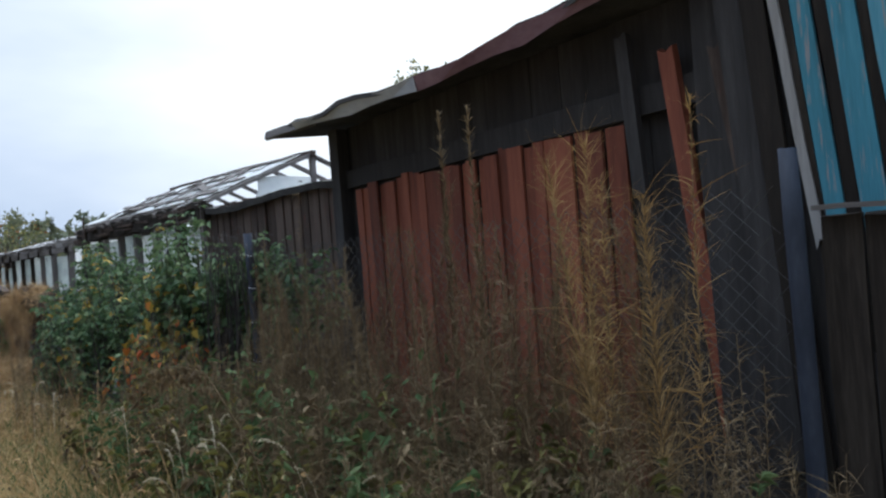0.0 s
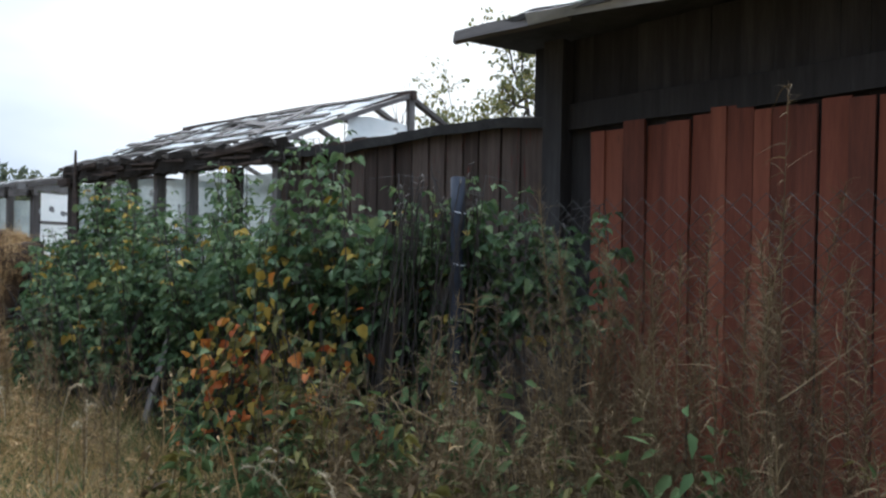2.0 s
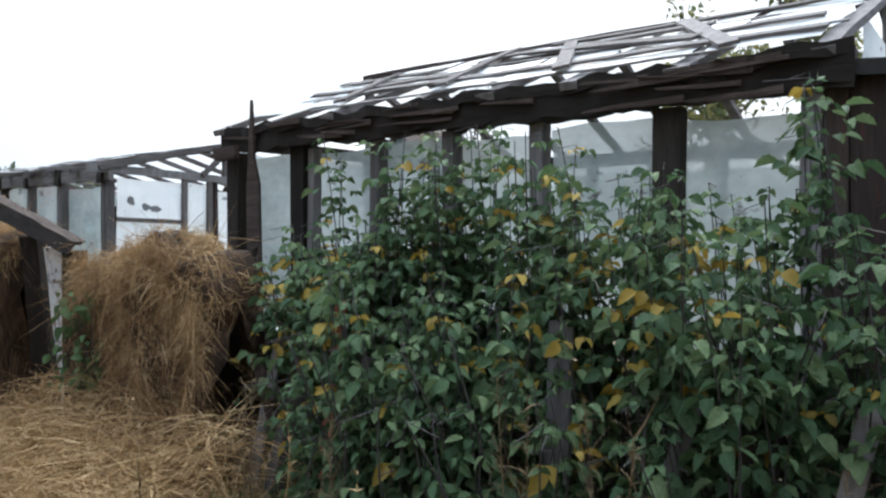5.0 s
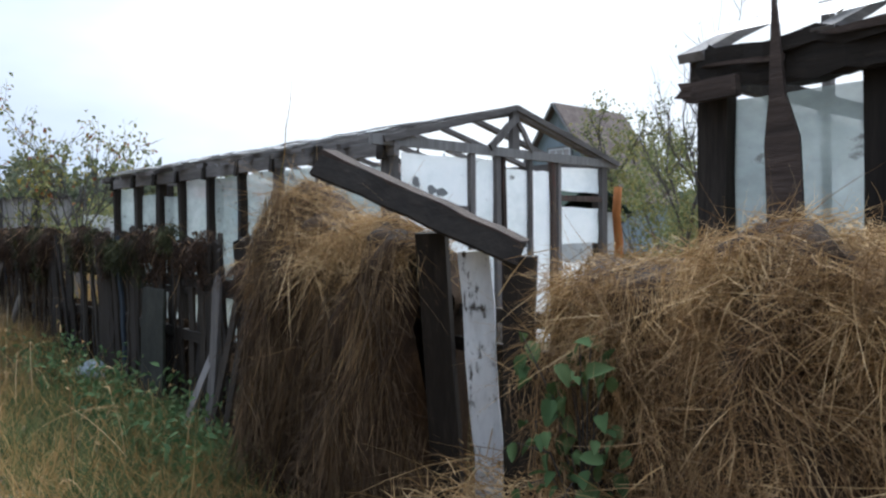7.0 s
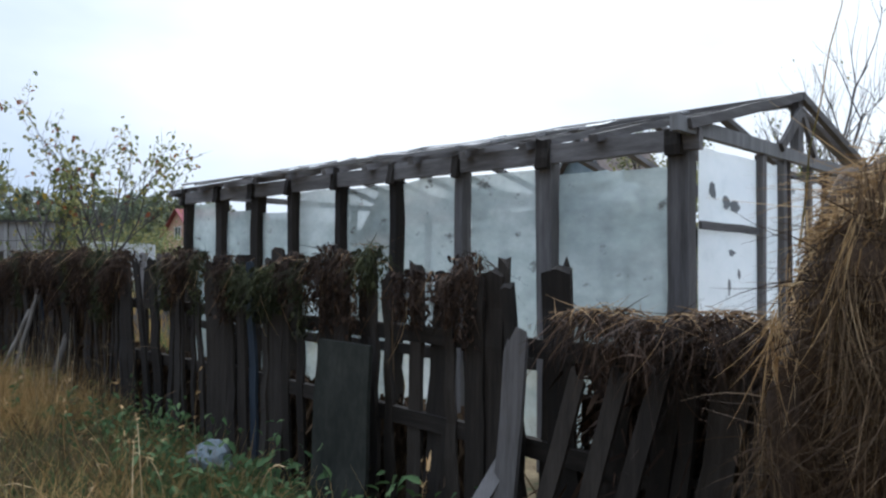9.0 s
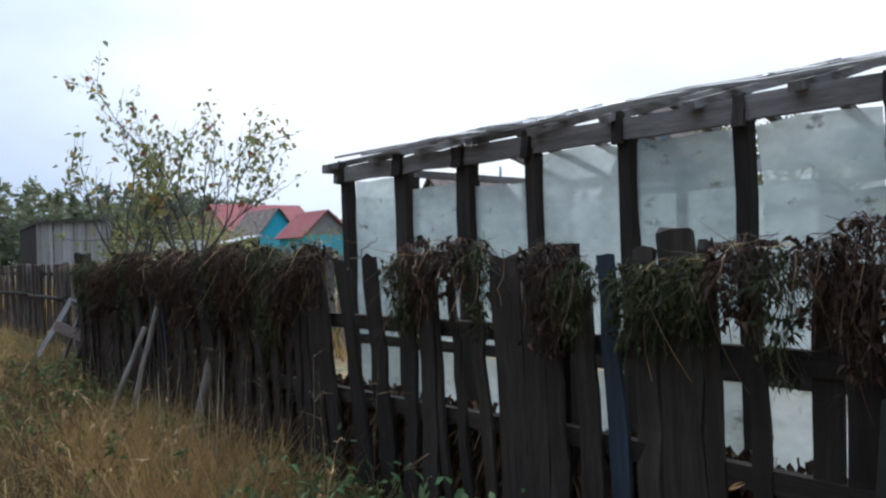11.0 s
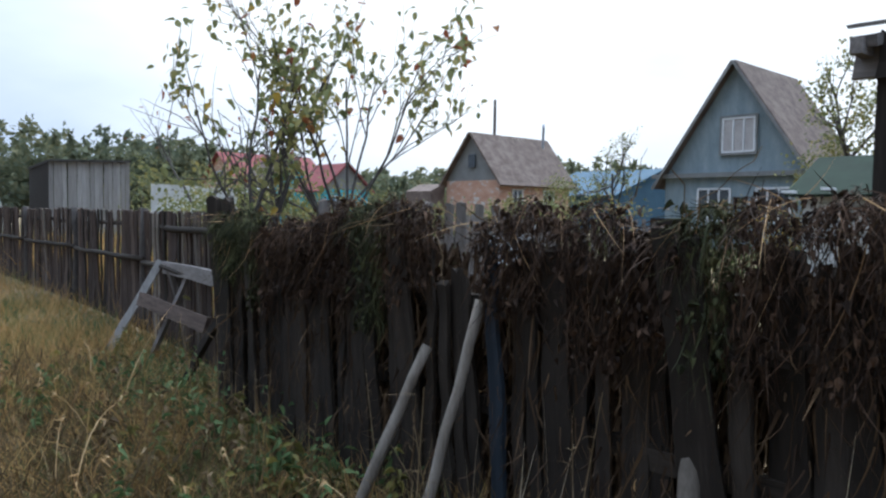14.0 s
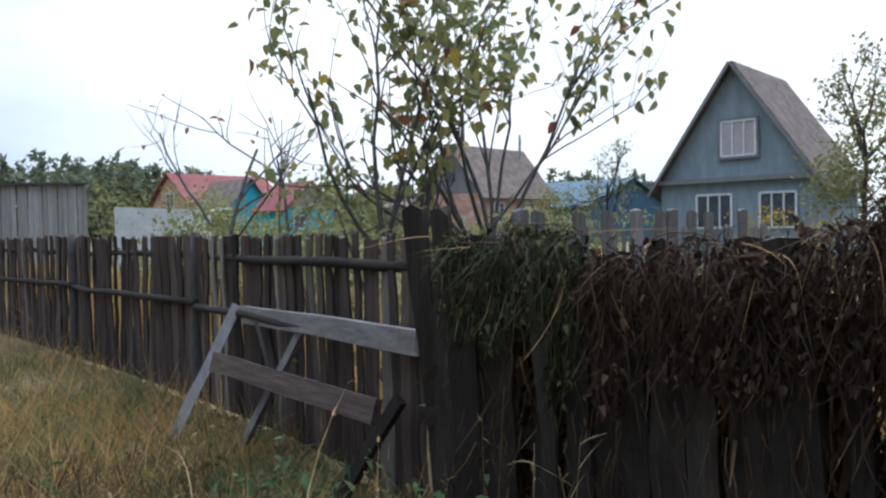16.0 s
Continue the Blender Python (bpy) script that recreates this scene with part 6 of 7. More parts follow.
    cap = strands(base, way, (0.04 + 0.19 * RNG.random(m) ** 1.6) * np.where((s > 0.85) | (s < 0.12), 0.7, 1.0), RNG.uniform(0.002, 0.0045, m), RNG.uniform(0.1, 1.3, m), 6, 0.75)
    # a few long pale stalks, kinked, over everything
    m = 30 if tangle > 1 else 7
    s = RNG.random(m)
    tops = np.array([top(q) for q in s])
    base = np.stack([x - front * RNG.uniform(0.95, 1.2, m), y0 + (y1 - y0) * s, tops * RNG.uniform(0.55, 1.0, m)], axis=1)
    way = np.stack([RNG.normal(-0.12, 0.1, m), RNG.normal(0, 0.55, m), RNG.normal(-0.7, 0.5, m)], axis=1)
    first = RNG.uniform(0.15, 0.45, m)
    stalks = strands(base, way, first, 0.0038, 0.0, 2, 0.02)
    bent = strands(base + unit(way) * first[:, None], way + RNG.normal(size=(m, 3)) * np.array([0.2, 0.9, 0.5]), RNG.uniform(0.08, 0.35, m), 0.004, 0.1, 3, 0.1)
    # fringe that hangs from the front edge of the top, in uneven locks
    lock = RNG.random(16)
    m = 520 if tangle > 1 else 300
    pick = RNG.integers(0, 16, m)
    s = np.clip(lock[pick] + RNG.normal(0, 0.035, m), 0.02, 0.98)
    tops = np.array([top(q) for q in s])
    base = np.stack([x - front * RNG.uniform(0.85, 1.12, m), y0 + (y1 - y0) * s, tops - RNG.uniform(0.02, 0.14, m)], axis=1)
    way = np.stack([RNG.normal(-0.12, 0.12, m), RNG.normal(0, 0.18, m), -np.ones(m)], axis=1)
    fringe = strands(base, way, (0.08 + 0.30 * RNG.random(16) ** 1.5)[pick] * RNG.uniform(0.4, 1.2, m), RNG.uniform(0.002, 0.004, m), 0.1, 5, 0.3)
    tagged(arrays("matted_hay", *matted, M_OLDHAY if tangle > 1 else M_HAYSHADE, heap), "dark matted hay")
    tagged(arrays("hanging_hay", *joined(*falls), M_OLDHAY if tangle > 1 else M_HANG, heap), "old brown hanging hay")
    tagged(arrays("straw", *joined(cap, fringe, stalks, bent, *golden), M_STRAW, heap), "loose golden straw")
    return heap


build_hay("hay_heap", "heap of brown hay thrown over the fence by the gate", 11.34, 12.78, 2.42, lambda s: 1.33 + 0.14 * math.exp(-((s - 0.42) / 0.2) ** 2) - 0.25 * max(0, 0.12 - s) / 0.12, 0.25, 0.28, 5200, 2.6, 1.5, 0.30)
build_hay("hay_heap", "tall heap of golden hay hanging over the old fence", 13.42, 14.74, 2.16, lambda s: 1.40 + 0.30 * math.exp(-((s - 0.80) / 0.22) ** 2) + 0.10 * math.exp(-((s - 0.3) / 0.2) ** 2) - 0.3 * max(0, s - 0.93) / 0.07, 0.24, 0.26, 7000, 1.6, 0.55, 0.12)


def build_loose_straw():
    n = 9500
    y = RNG.uniform(10.9, 13.3, n)
    x = RNG.uniform(1.25, 2.25, n)
    z = 0.05 + 0.48 * np.clip((x - 1.25) / 0.9, 0, 1) * RNG.random(n)
    sets = [strands(np.stack([x, y, z], axis=1), np.stack([RNG.normal(-0.2, 0.6, n), RNG.normal(0, 0.8, n), RNG.normal(0.1, 0.3, n)], axis=1), RNG.uniform(0.15, 0.45, n), RNG.uniform(0.003, 0.006, n), RNG.uniform(0.1, 0.6, n), 3, 0.2)]
    n = 2600
    base = np.stack([RNG.uniform(0.9, 2.0, n), RNG.uniform(8.0, 11.2, n), RNG.uniform(0.03, 0.12, n)], axis=1)
    sets.append(strands(base, np.stack([RNG.normal(-0.2, 0.6, n), RNG.normal(0, 0.8, n), RNG.normal(0.15, 0.25, n)], axis=1), RNG.uniform(0.15, 0.4, n), RNG.uniform(0.003, 0.006, n), RNG.uniform(0.1, 0.6, n), 3, 0.2))
    tagged(arrays("loose_straw", *joined(*sets), M_STRAW), "loose straw spilled below the hay heaps", "straw", kind="stuff")
    sets, gold = [], []
    for y in np.arange(14.75, 15.72, 0.02):
        swell = (0.45 + 0.55 * math.sin((y - 14.75) * 3.3) ** 2) * (1.0 if y < 16.0 else 0.4)
        high = 1.20 + 0.07 * swell + 0.03 * math.sin(y * 11)
        n = int(70 * swell)
        base = np.stack([fence_x(y) + RNG.normal(-0.03, 0.07, n), y + RNG.normal(0, 0.03, n), high - np.abs(RNG.normal(0, 0.09 * swell, n))], axis=1)
        way = np.stack([RNG.normal(-0.4, 0.5, n), RNG.normal(0, 0.8, n), RNG.normal(-0.3, 0.35, n)], axis=1)
        sets.append(strands(base, way, RNG.uniform(0.04, 0.16, n), RNG.uniform(0.003, 0.007, n), RNG.uniform(0.3, 1.0, n), 4, 0.4))
        k = 6
        base = np.stack([fence_x(y) + RNG.normal(-0.05, 0.06, k), y + RNG.normal(0, 0.03, k), np.full(k, high)], axis=1)
        gold.append(strands(base, RNG.normal(size=(k, 3)) * np.array([0.5, 1.0, 0.25]), RNG.uniform(0.04, 0.2, k), 0.004, RNG.uniform(0.3, 1.0, k), 4, 0.4))
        # broad dark strands added behind the short pickets, as shade between them
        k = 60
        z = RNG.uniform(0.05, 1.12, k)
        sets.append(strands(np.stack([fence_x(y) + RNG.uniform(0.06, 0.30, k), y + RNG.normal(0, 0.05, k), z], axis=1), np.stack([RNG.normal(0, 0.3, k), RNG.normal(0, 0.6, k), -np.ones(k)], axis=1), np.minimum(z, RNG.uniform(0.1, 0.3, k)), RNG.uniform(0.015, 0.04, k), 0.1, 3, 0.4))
    drape = thing("old_straw", "brown straw and weeds caught on the short pickets, with dark strands behind as shade", "straw", kind="stuff")
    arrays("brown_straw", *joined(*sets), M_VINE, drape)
    arrays("pale_straw", *joined(*gold), M_OLDHAY, drape)


build_loose_straw()


# ---- dead weeds hung over the picket fence ----
def build_vines():
    """Pulled weeds thrown over the pickets in clumps: a curly cap, tails that hang down the front, and dark stems
    packed behind as shade.
    """
    brown, green, crumbs, wilt, backs, pale = [], [], [], [], [], []
    y = 16.30
    while y < 26.0:
        late = y > 21.2
        wide = RNG.uniform(0.10, 0.20) if late else RNG.uniform(0.07, 0.13)
        is_green = RNG.random() < (0.68 if y < 20.3 else 0.16 if y < 25.3 else 0.85)
        bare = (not late and RNG.random() < 0.22) or 23.33 < y < 23.58
        if not bare:
            top = 1.45 + RNG.uniform(-0.06, 0.12) + (0.02 if late else 0.0)
            fall = RNG.uniform(0.28, 0.62) if late else RNG.uniform(0.12, 0.42)
            fx = fence_x(y)
            n = int(2300 * wide)
            t, r = RNG.uniform(0, 2 * np.pi, n), np.sqrt(RNG.random(n))
            dome = np.stack([fx - 0.03 + 0.10 * r * np.cos(t), y + wide * r * np.sin(t), top - 0.13 * r * r + RNG.normal(0, 0.012, n)], axis=1)
            way = np.stack([-0.3 + 0.7 * r * np.cos(t) + RNG.normal(0, 0.5, n), 0.6 * r * np.sin(t) + RNG.normal(0, 0.6, n), RNG.normal(-0.1, 0.35, n)], axis=1)
            cap = strands(dome, way, RNG.uniform(0.03, 0.12, n), RNG.uniform(0.002, 0.006, n), RNG.uniform(0.3, 1.4, n), 4, 0.45)
            m = int(3000 * wide * (0.4 + fall))
            q = RNG.random(m) ** 1.4
            pinch = 1.0 - 0.45 * q
            hang = np.stack([fx - 0.04 - RNG.uniform(0.0, 0.07, m) * pinch, y + wide * pinch * RNG.uniform(-1, 1, m), top - 0.06 - fall * q], axis=1)
            tails = strands(hang, np.stack([RNG.normal(-0.05, 0.25, m), RNG.normal(0, 0.35, m), -np.ones(m)], axis=1), RNG.uniform(0.05, 0.17, m), RNG.uniform(0.002, 0.006, m), 0.1, 4, 0.35)
            (green if is_green else brown).extend((cap, tails))
            # dark strands added over the later pickets, to put shade on their faces
            if late:
                m = int(520 * wide)
                z = RNG.uniform(0.30, top - 0.15, m)
                front = np.stack([fx - RNG.uniform(0.0, 0.05, m), y + wide * RNG.uniform(-1.1, 1.1, m), z], axis=1)
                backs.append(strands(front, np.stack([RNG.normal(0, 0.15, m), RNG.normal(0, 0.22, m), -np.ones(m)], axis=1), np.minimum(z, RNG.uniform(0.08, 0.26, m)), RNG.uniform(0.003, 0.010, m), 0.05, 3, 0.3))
            m = int(1700 * wide)
            q = RNG.random(m) ** 1.3
            spot = np.stack([fx - RNG.uniform(-0.04, 0.12, m), y + wide * (1 - 0.4 * q) * RNG.uniform(-1.05, 1.05, m), top - 0.01 - (fall + 0.10) * q], axis=1)
            (wilt if is_green else crumbs).append((spot, RNG.normal(size=(m, 3)) * 0.7 + np.array([-0.2, 0, -0.9])))
            k = 7 if late else 5
            base = np.stack([fx - RNG.uniform(-0.02, 0.1, k), y + RNG.normal(0, wide * 0.7, k), np.full(k, top - 0.02)], axis=1)
            pale.append(strands(base, RNG.normal(size=(k, 3)) * np.array([0.5, 1.0, 0.5]) + np.array([-0.3, 0, 0.1]), RNG.uniform(0.06, 0.26, k), 0.0042, RNG.uniform(0.4, 1.6, k), 7, 0.6))
            if RNG.random() < 0.5:
                k = 3
                base = np.stack([np.full(k, fx - 0.09), y + RNG.normal(0, wide * 0.5, k), np.full(k, top - 0.15)], axis=1)
                pale.append(strands(base, np.stack([RNG.normal(0, 0.1, k), RNG.normal(0, 0.3, k), -np.ones(k)], axis=1), RNG.uniform(0.1, 0.45, k), 0.004, 0.0, 6, 0.2))
        y += wide * RNG.uniform(1.45, 1.85)
    # dark stems added behind the pickets; their colour stands for shade in the gaps
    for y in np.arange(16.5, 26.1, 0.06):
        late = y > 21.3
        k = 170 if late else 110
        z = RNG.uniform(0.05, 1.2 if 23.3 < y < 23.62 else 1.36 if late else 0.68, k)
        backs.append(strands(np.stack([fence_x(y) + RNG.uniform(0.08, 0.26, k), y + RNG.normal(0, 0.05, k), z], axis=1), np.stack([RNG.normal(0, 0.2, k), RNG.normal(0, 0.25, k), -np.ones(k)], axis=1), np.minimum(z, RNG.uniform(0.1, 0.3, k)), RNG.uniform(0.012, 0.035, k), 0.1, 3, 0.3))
    twigs = []
    for k in range(46):
        y = RNG.uniform(18.8, 22.6) if k < 26 else RNG.uniform(22.6, 25.8)
        p, d = np.array([fence_x(y) - 0.05, y, 1.46]), np.array([RNG.normal(-0.3, 0.3), RNG.normal(0, 1.0), RNG.normal(0.3, 0.4)])
        line = [p]
        for _ in range(6):
            d = unit(d + RNG.normal(size=3) * 0.4 + np.array([0, 0, -0.12]))
            line.append(line[-1] + d * RNG.uniform(0.03, 0.085))
        twigs.append(tube(line, 0.0034, 0.0014, 4))
    vines = thing("dead_vines", "dead brown and wilted weeds draped over the picket fence", "weeds", kind="stuff")
    arrays("twig_tangle", *joined(*twigs), M_TALL, vines)
    arrays("pale_stems", *joined(*pale), M_OLDHAY, vines)
    arrays("dead_stems", *joined(*backs), M_HAYSHADE, vines)
    arrays("brown_vines", *joined(*brown), M_VINE, vines)
    arrays("wilted_vines", *joined(*green), M_WILT, vines)
    for nm, rows, mat in (("dead_leaves", crumbs, M_VINE), ("wilted_leaves", wilt, M_WILT)):
        p, w = np.concatenate([r[0] for r in rows]), np.concatenate([r[1] for r in rows])
        arrays(nm, *leaves(p, w, RNG.uniform(0.018, 0.048, len(p)), 0.65, 0.4), mat, vines)


build_vines()


stalk = log("tall_stalk", None, M_DRY, (2.08, 14.72, 1.5), (2.10, 14.58, 2.32), 0.004, 0.0015, sides=4)
tagged(stalk, "single tall dry stalk standing out of the hay", "stalk")


def build_burdock():
    n = 84
    spot = np.stack([RNG.uniform(1.96, 2.16, n), RNG.uniform(12.38, 12.78, n), RNG.uniform(0.50, 1.10, n)], axis=1)
    plant = thing("wilted_burdock", "wilting green plant hanging against the hay", "weeds")
    arrays("foliage", *leaves(spot, RNG.normal(size=(n, 3)) * 0.6 + np.array([-0.4, 0, -0.9]), RNG.uniform(0.045, 0.095, n), 0.8, 0.3, OVATE), M_NETTLE, plant)
    tagged(arrays("stem_growth", *joined(*[tube([(2.2, 12.62, 0.3), spot[i] * 0.5 + np.array([1.09, 6.31, 0.3]), spot[i]], 0.005, 0.002, 4) for i in range(0, n, 3)]), M_BARK, plant), kind="stuff")


build_burdock()
debris = thing("broken_boards", "broken dark boards and a scrap of film beside the hay", "boards")
board("broken_board", debris, M_DARK_UP, (2.42, 11.78, 0.0), (2.62, 11.48, 1.40), 0.06, 0.04, face=(-1, 0, 0), jag=0.06)
board("broken_board", debris, M_ROT, (2.50, 11.10, 0.35), (2.60, 11.62, 1.12), 0.07, 0.03, face=(-1, 0, 0), jag=0.06)
sheet(debris, "film_scrap", M_PANE, (2.9, 11.25, 0.62), (0.05, 0.32, 0.0), (0.02, 0.05, 0.24), 3, 3, rag=0.05)


def build_tin_scrap():
    scrap = thing("corrugated_scrap", "bent scrap of pale corrugated sheet on a stake behind the fence", "scrap sheet")
    board("stake", scrap, M_DARK_UP, (3.05, 23.80, 0), (3.05, 23.79, 1.27), 0.07, 0.05, face=(-1, 0, 0))
    bm = bmesh.new()
    rows = []
    for i in range(31):
        s = i / 30
        sag = 0.07 * math.sin(s * math.pi) - 0.05 * s
        rows.append([bm.verts.new((3.02 + 0.010 * math.sin(i * 1.6) - 0.05 * t, 24.00 - 0.36 * s, 1.40 - 0.14 * t - sag + 0.004 * math.sin(i * 2.3))) for t in (0, 0.33, 0.66, 1.0)])
    for r, q in zip(rows, rows[1:]):
        for j in range(3):
            bm.faces.new((r[j], q[j], q[j + 1], r[j + 1]))
    ob = part("sheet", bm, M_CREAM, scrap)
    solid = ob.modifiers.new("thickness", "SOLIDIFY")
    solid.thickness = 0.003


build_tin_scrap()


# ---- grass and weeds ----
def blades(n, xr, yr, h, mat, name, label, width=(0.003, 0.007), lean=0.35, droop=0.35, clump=0.0, keep=None):
    x, y = RNG.uniform(*xr, n), RNG.uniform(*yr, n)
    if clump:
        hub = np.stack([RNG.uniform(*xr, n // 22 + 1), RNG.uniform(*yr, n // 22 + 1)], axis=1)[RNG.integers(0, n // 22 + 1, n)]
        x, y = hub[:, 0] + RNG.normal(0, clump, n), hub[:, 1] + RNG.normal(0, clump, n)
    if keep is not None:
        ok = keep(x, y)
        x, y = x[ok], y[ok]
        n = len(x)
    base = np.stack([x, y, np.full(n, -0.03)], axis=1)
    way = np.stack([RNG.normal(0, lean, n), RNG.normal(0, lean, n), np.ones(n)], axis=1)
    v, f = strands(base, way, RNG.uniform(*h, n), RNG.uniform(*width, n), RNG.uniform(0, droop, n), 3, 0.18)
    return tagged(arrays(name, v, f, mat), label, "grass", kind="stuff")


before_fence = lambda x, y: x < np.where(y < 15, 2.75, np.where(y < 26.4, 2.28, 3.1))
blades(14000, (0.0, 2.8), (2.0, 11.4), (0.06, 0.24), M_PALEDRY, "pale_grass", "pale matted dry grass below the sheds", width=(0.004, 0.009), lean=0.9, droop=0.5, keep=before_fence)
blades(9000, (0.6, 2.3), (2.0, 11.4), (0.18, 0.50), M_PALEDRY, "pale_tussocks", "pale dry grass tussocks below the raspberries", width=(0.003, 0.007), lean=0.55, droop=0.8, clump=0.11, keep=before_fence)
blades(33000, (0.0, 2.8), (11.0, 31.0), (0.06, 0.22), M_DRY, "dry_grass", "short matted straw-coloured grass beside the path", width=(0.004, 0.009), lean=0.9, droop=0.5, keep=before_fence)
blades(16000, (-0.6, 3.2), (28.0, 52.0), (0.15, 0.5), M_DRY, "dry_grass", "longer dry grass along the paling fence", width=(0.005, 0.010), lean=0.5, keep=before_fence)
blades(18000, (0.6, 2.3), (11.0, 30.0), (0.18, 0.50), M_DRY, "dry_tussocks", "golden dry grass tussocks", width=(0.003, 0.007), lean=0.55, droop=0.8, clump=0.11, keep=before_fence)
blades(5000, (1.2, 2.1), (20.3, 23.0), (0.3, 0.62), M_DRY, "dry_tussocks", "tall golden tussocks before the picket fence", lean=0.4, droop=0.6, clump=0.14, keep=before_fence)
blades(5000, (2.85, 5.2), (12.95, 15.9), (0.35, 0.85), M_VERGE, "dead_garden_weeds", "dark dead weeds behind the broken gate", width=(0.006, 0.014), lean=0.4, droop=0.5, clump=0.2)
blades(26000, (0.2, 1.95), (18.5, 29.0), (0.12, 0.44), M_VERGE, "dead_verge_weeds", "dark brown dead weeds in the verge", width=(0.004, 0.010), lean=0.6, droop=0.7, clump=0.2, keep=before_fence)
blades(22000, (1.0, 2.6), (14.6, 21.0), (0.08, 0.32), M_GREEN, "green_grass", "green grass at the foot of the fence", width=(0.004, 0.010), lean=0.6, droop=0.7, clump=0.16, keep=before_fence)
blades(15000, (0.9, 2.9), (24.0, 34.0), (0.08, 0.30), M_GREEN, "green_grass", "green grass round the trestle", width=(0.004, 0.010), lean=0.6, droop=0.7, clump=0.2, keep=before_fence)
blades(16000, (1.0, 3.2), (1.0, 11.0), (0.10, 0.40), M_GREEN, "green_grass", "green weeds below the sheds", width=(0.004, 0.011), lean=0.6, droop=0.8, clump=0.15)
blades(26000, (2.6, 9.0), (25.0, 52.0), (0.3, 0.9), M_DRY, "field_grass", "tall pale grass in the garden beyond the fence", width=(0.008, 0.016), keep=lambda x, y: x > np.where(y < 26.4, 2.6, 3.35))
blades(9000, (4.0, 30.0), (14.0, 60.0), (0.3, 0.9), M_GREEN, "garden_grass", "rough green grass in the gardens", width=(0.02, 0.05), keep=lambda x, y: (x > 8) | (y > 23))


def build_arching_grass():
    """Single long grass stems that arch over with a pale seed head."""
    n = 260
    y = np.concatenate([RNG.uniform(1.5, 12.0, 170), RNG.uniform(15.0, 28.0, 90)])
    x = RNG.uniform(0.9, 1.9, n)
    base = np.stack([x, y, np.zeros(n)], axis=1)
    way = np.stack([RNG.normal(-0.1, 0.35, n), RNG.normal(0.0, 0.35, n), np.ones(n)], axis=1)
    v, f = strands(base, way, RNG.uniform(0.5, 1.0, n), 0.007, RNG.uniform(0.1, 0.7, n), 6, 0.2)
    tips = v.reshape(n, 14, 3)
    sets = [(v, f)]
    for k in range(10):
        s = 8 + (k % 5)
        sets.append(strands(tips[:, s], RNG.normal(size=(n, 3)) * 0.5 + np.array([0, 0, 0.2]) + (tips[:, 12] - tips[:, 10]) * 8, RNG.uniform(0.02, 0.06, n), 0.008, 0.5, 2, 0.2))
    tagged(arrays("arching_grass", *joined(*sets), M_STRAW), "arching dry grass stems with pale seed heads", "grass", kind="stuff")


build_arching_grass()


def build_foxtails():
    """Taller stems before the sheds whose pale bristly heads bow over."""
    sets = []
    for k in range(26):
        p = np.array([RNG.uniform(1.35, 1.85), RNG.uniform(2.8, 9.5), 0.0])
        a = RNG.uniform(0, 2 * math.pi)
        out = np.array([math.cos(a) * 0.5 - 0.2, math.sin(a), 0.0])
        high, line = RNG.uniform(0.45, 0.85), [p]
        for i in range(10):
            s = i / 9
            line.append(p + out * 0.30 * s ** 2.4 + np.array([0, 0, high * (s * 1.25 - 0.42 * s ** 3.5)]))
        sets.append(tube(line, 0.0022, 0.0014, 4))
        for i in range(7, 10):
            m = 34
            base = line[i] + (line[i + 1] - line[i]) * RNG.random((m, 1))
            way = unit(line[i + 1] - line[i]) + RNG.normal(size=(m, 3)) * 0.55
            sets.append(strands(base, way, RNG.uniform(0.010, 0.026, m), 0.0028, 0.2, 2, 0.2))
    tagged(arrays("foxtail_grass", *joined(*sets), M_FOXTAIL), "arching grass stems with pale bristly seed heads", "grass", kind="stuff")


build_foxtails()


def build_nettles():
    n = 3800
    y = np.concatenate([RNG.uniform(14.8, 20.5, 1500), RNG.uniform(23.5, 27.3, 500), RNG.uniform(2.0, 6.6, 600), RNG.uniform(2.6, 5.6, 1200)])
    x = np.concatenate([RNG.uniform(1.55, 2.3, 1500), RNG.uniform(1.7, 2.4, 500), RNG.uniform(1.6, 2.7, 600), RNG.uniform(1.8, 2.5, 1200)])
    z = np.abs(RNG.normal(0, 0.16, n)) + 0.04
    z[2600:] = RNG.random(1200) ** 1.5 * (0.35 + 0.6 * np.sin(y[2600:] * 5.0) ** 2)
    arrays_ob = arrays("nettle_patch", *leaves(np.stack([x, y, z], axis=1), RNG.normal(size=(n, 3)) + np.array([-0.2, 0, -0.1]), RNG.uniform(0.045, 0.10, n), 0.5), M_NETTLE)
    tagged(arrays_ob, "low green nettles and weeds along the fence foot", "weeds", kind="stuff")


build_nettles()


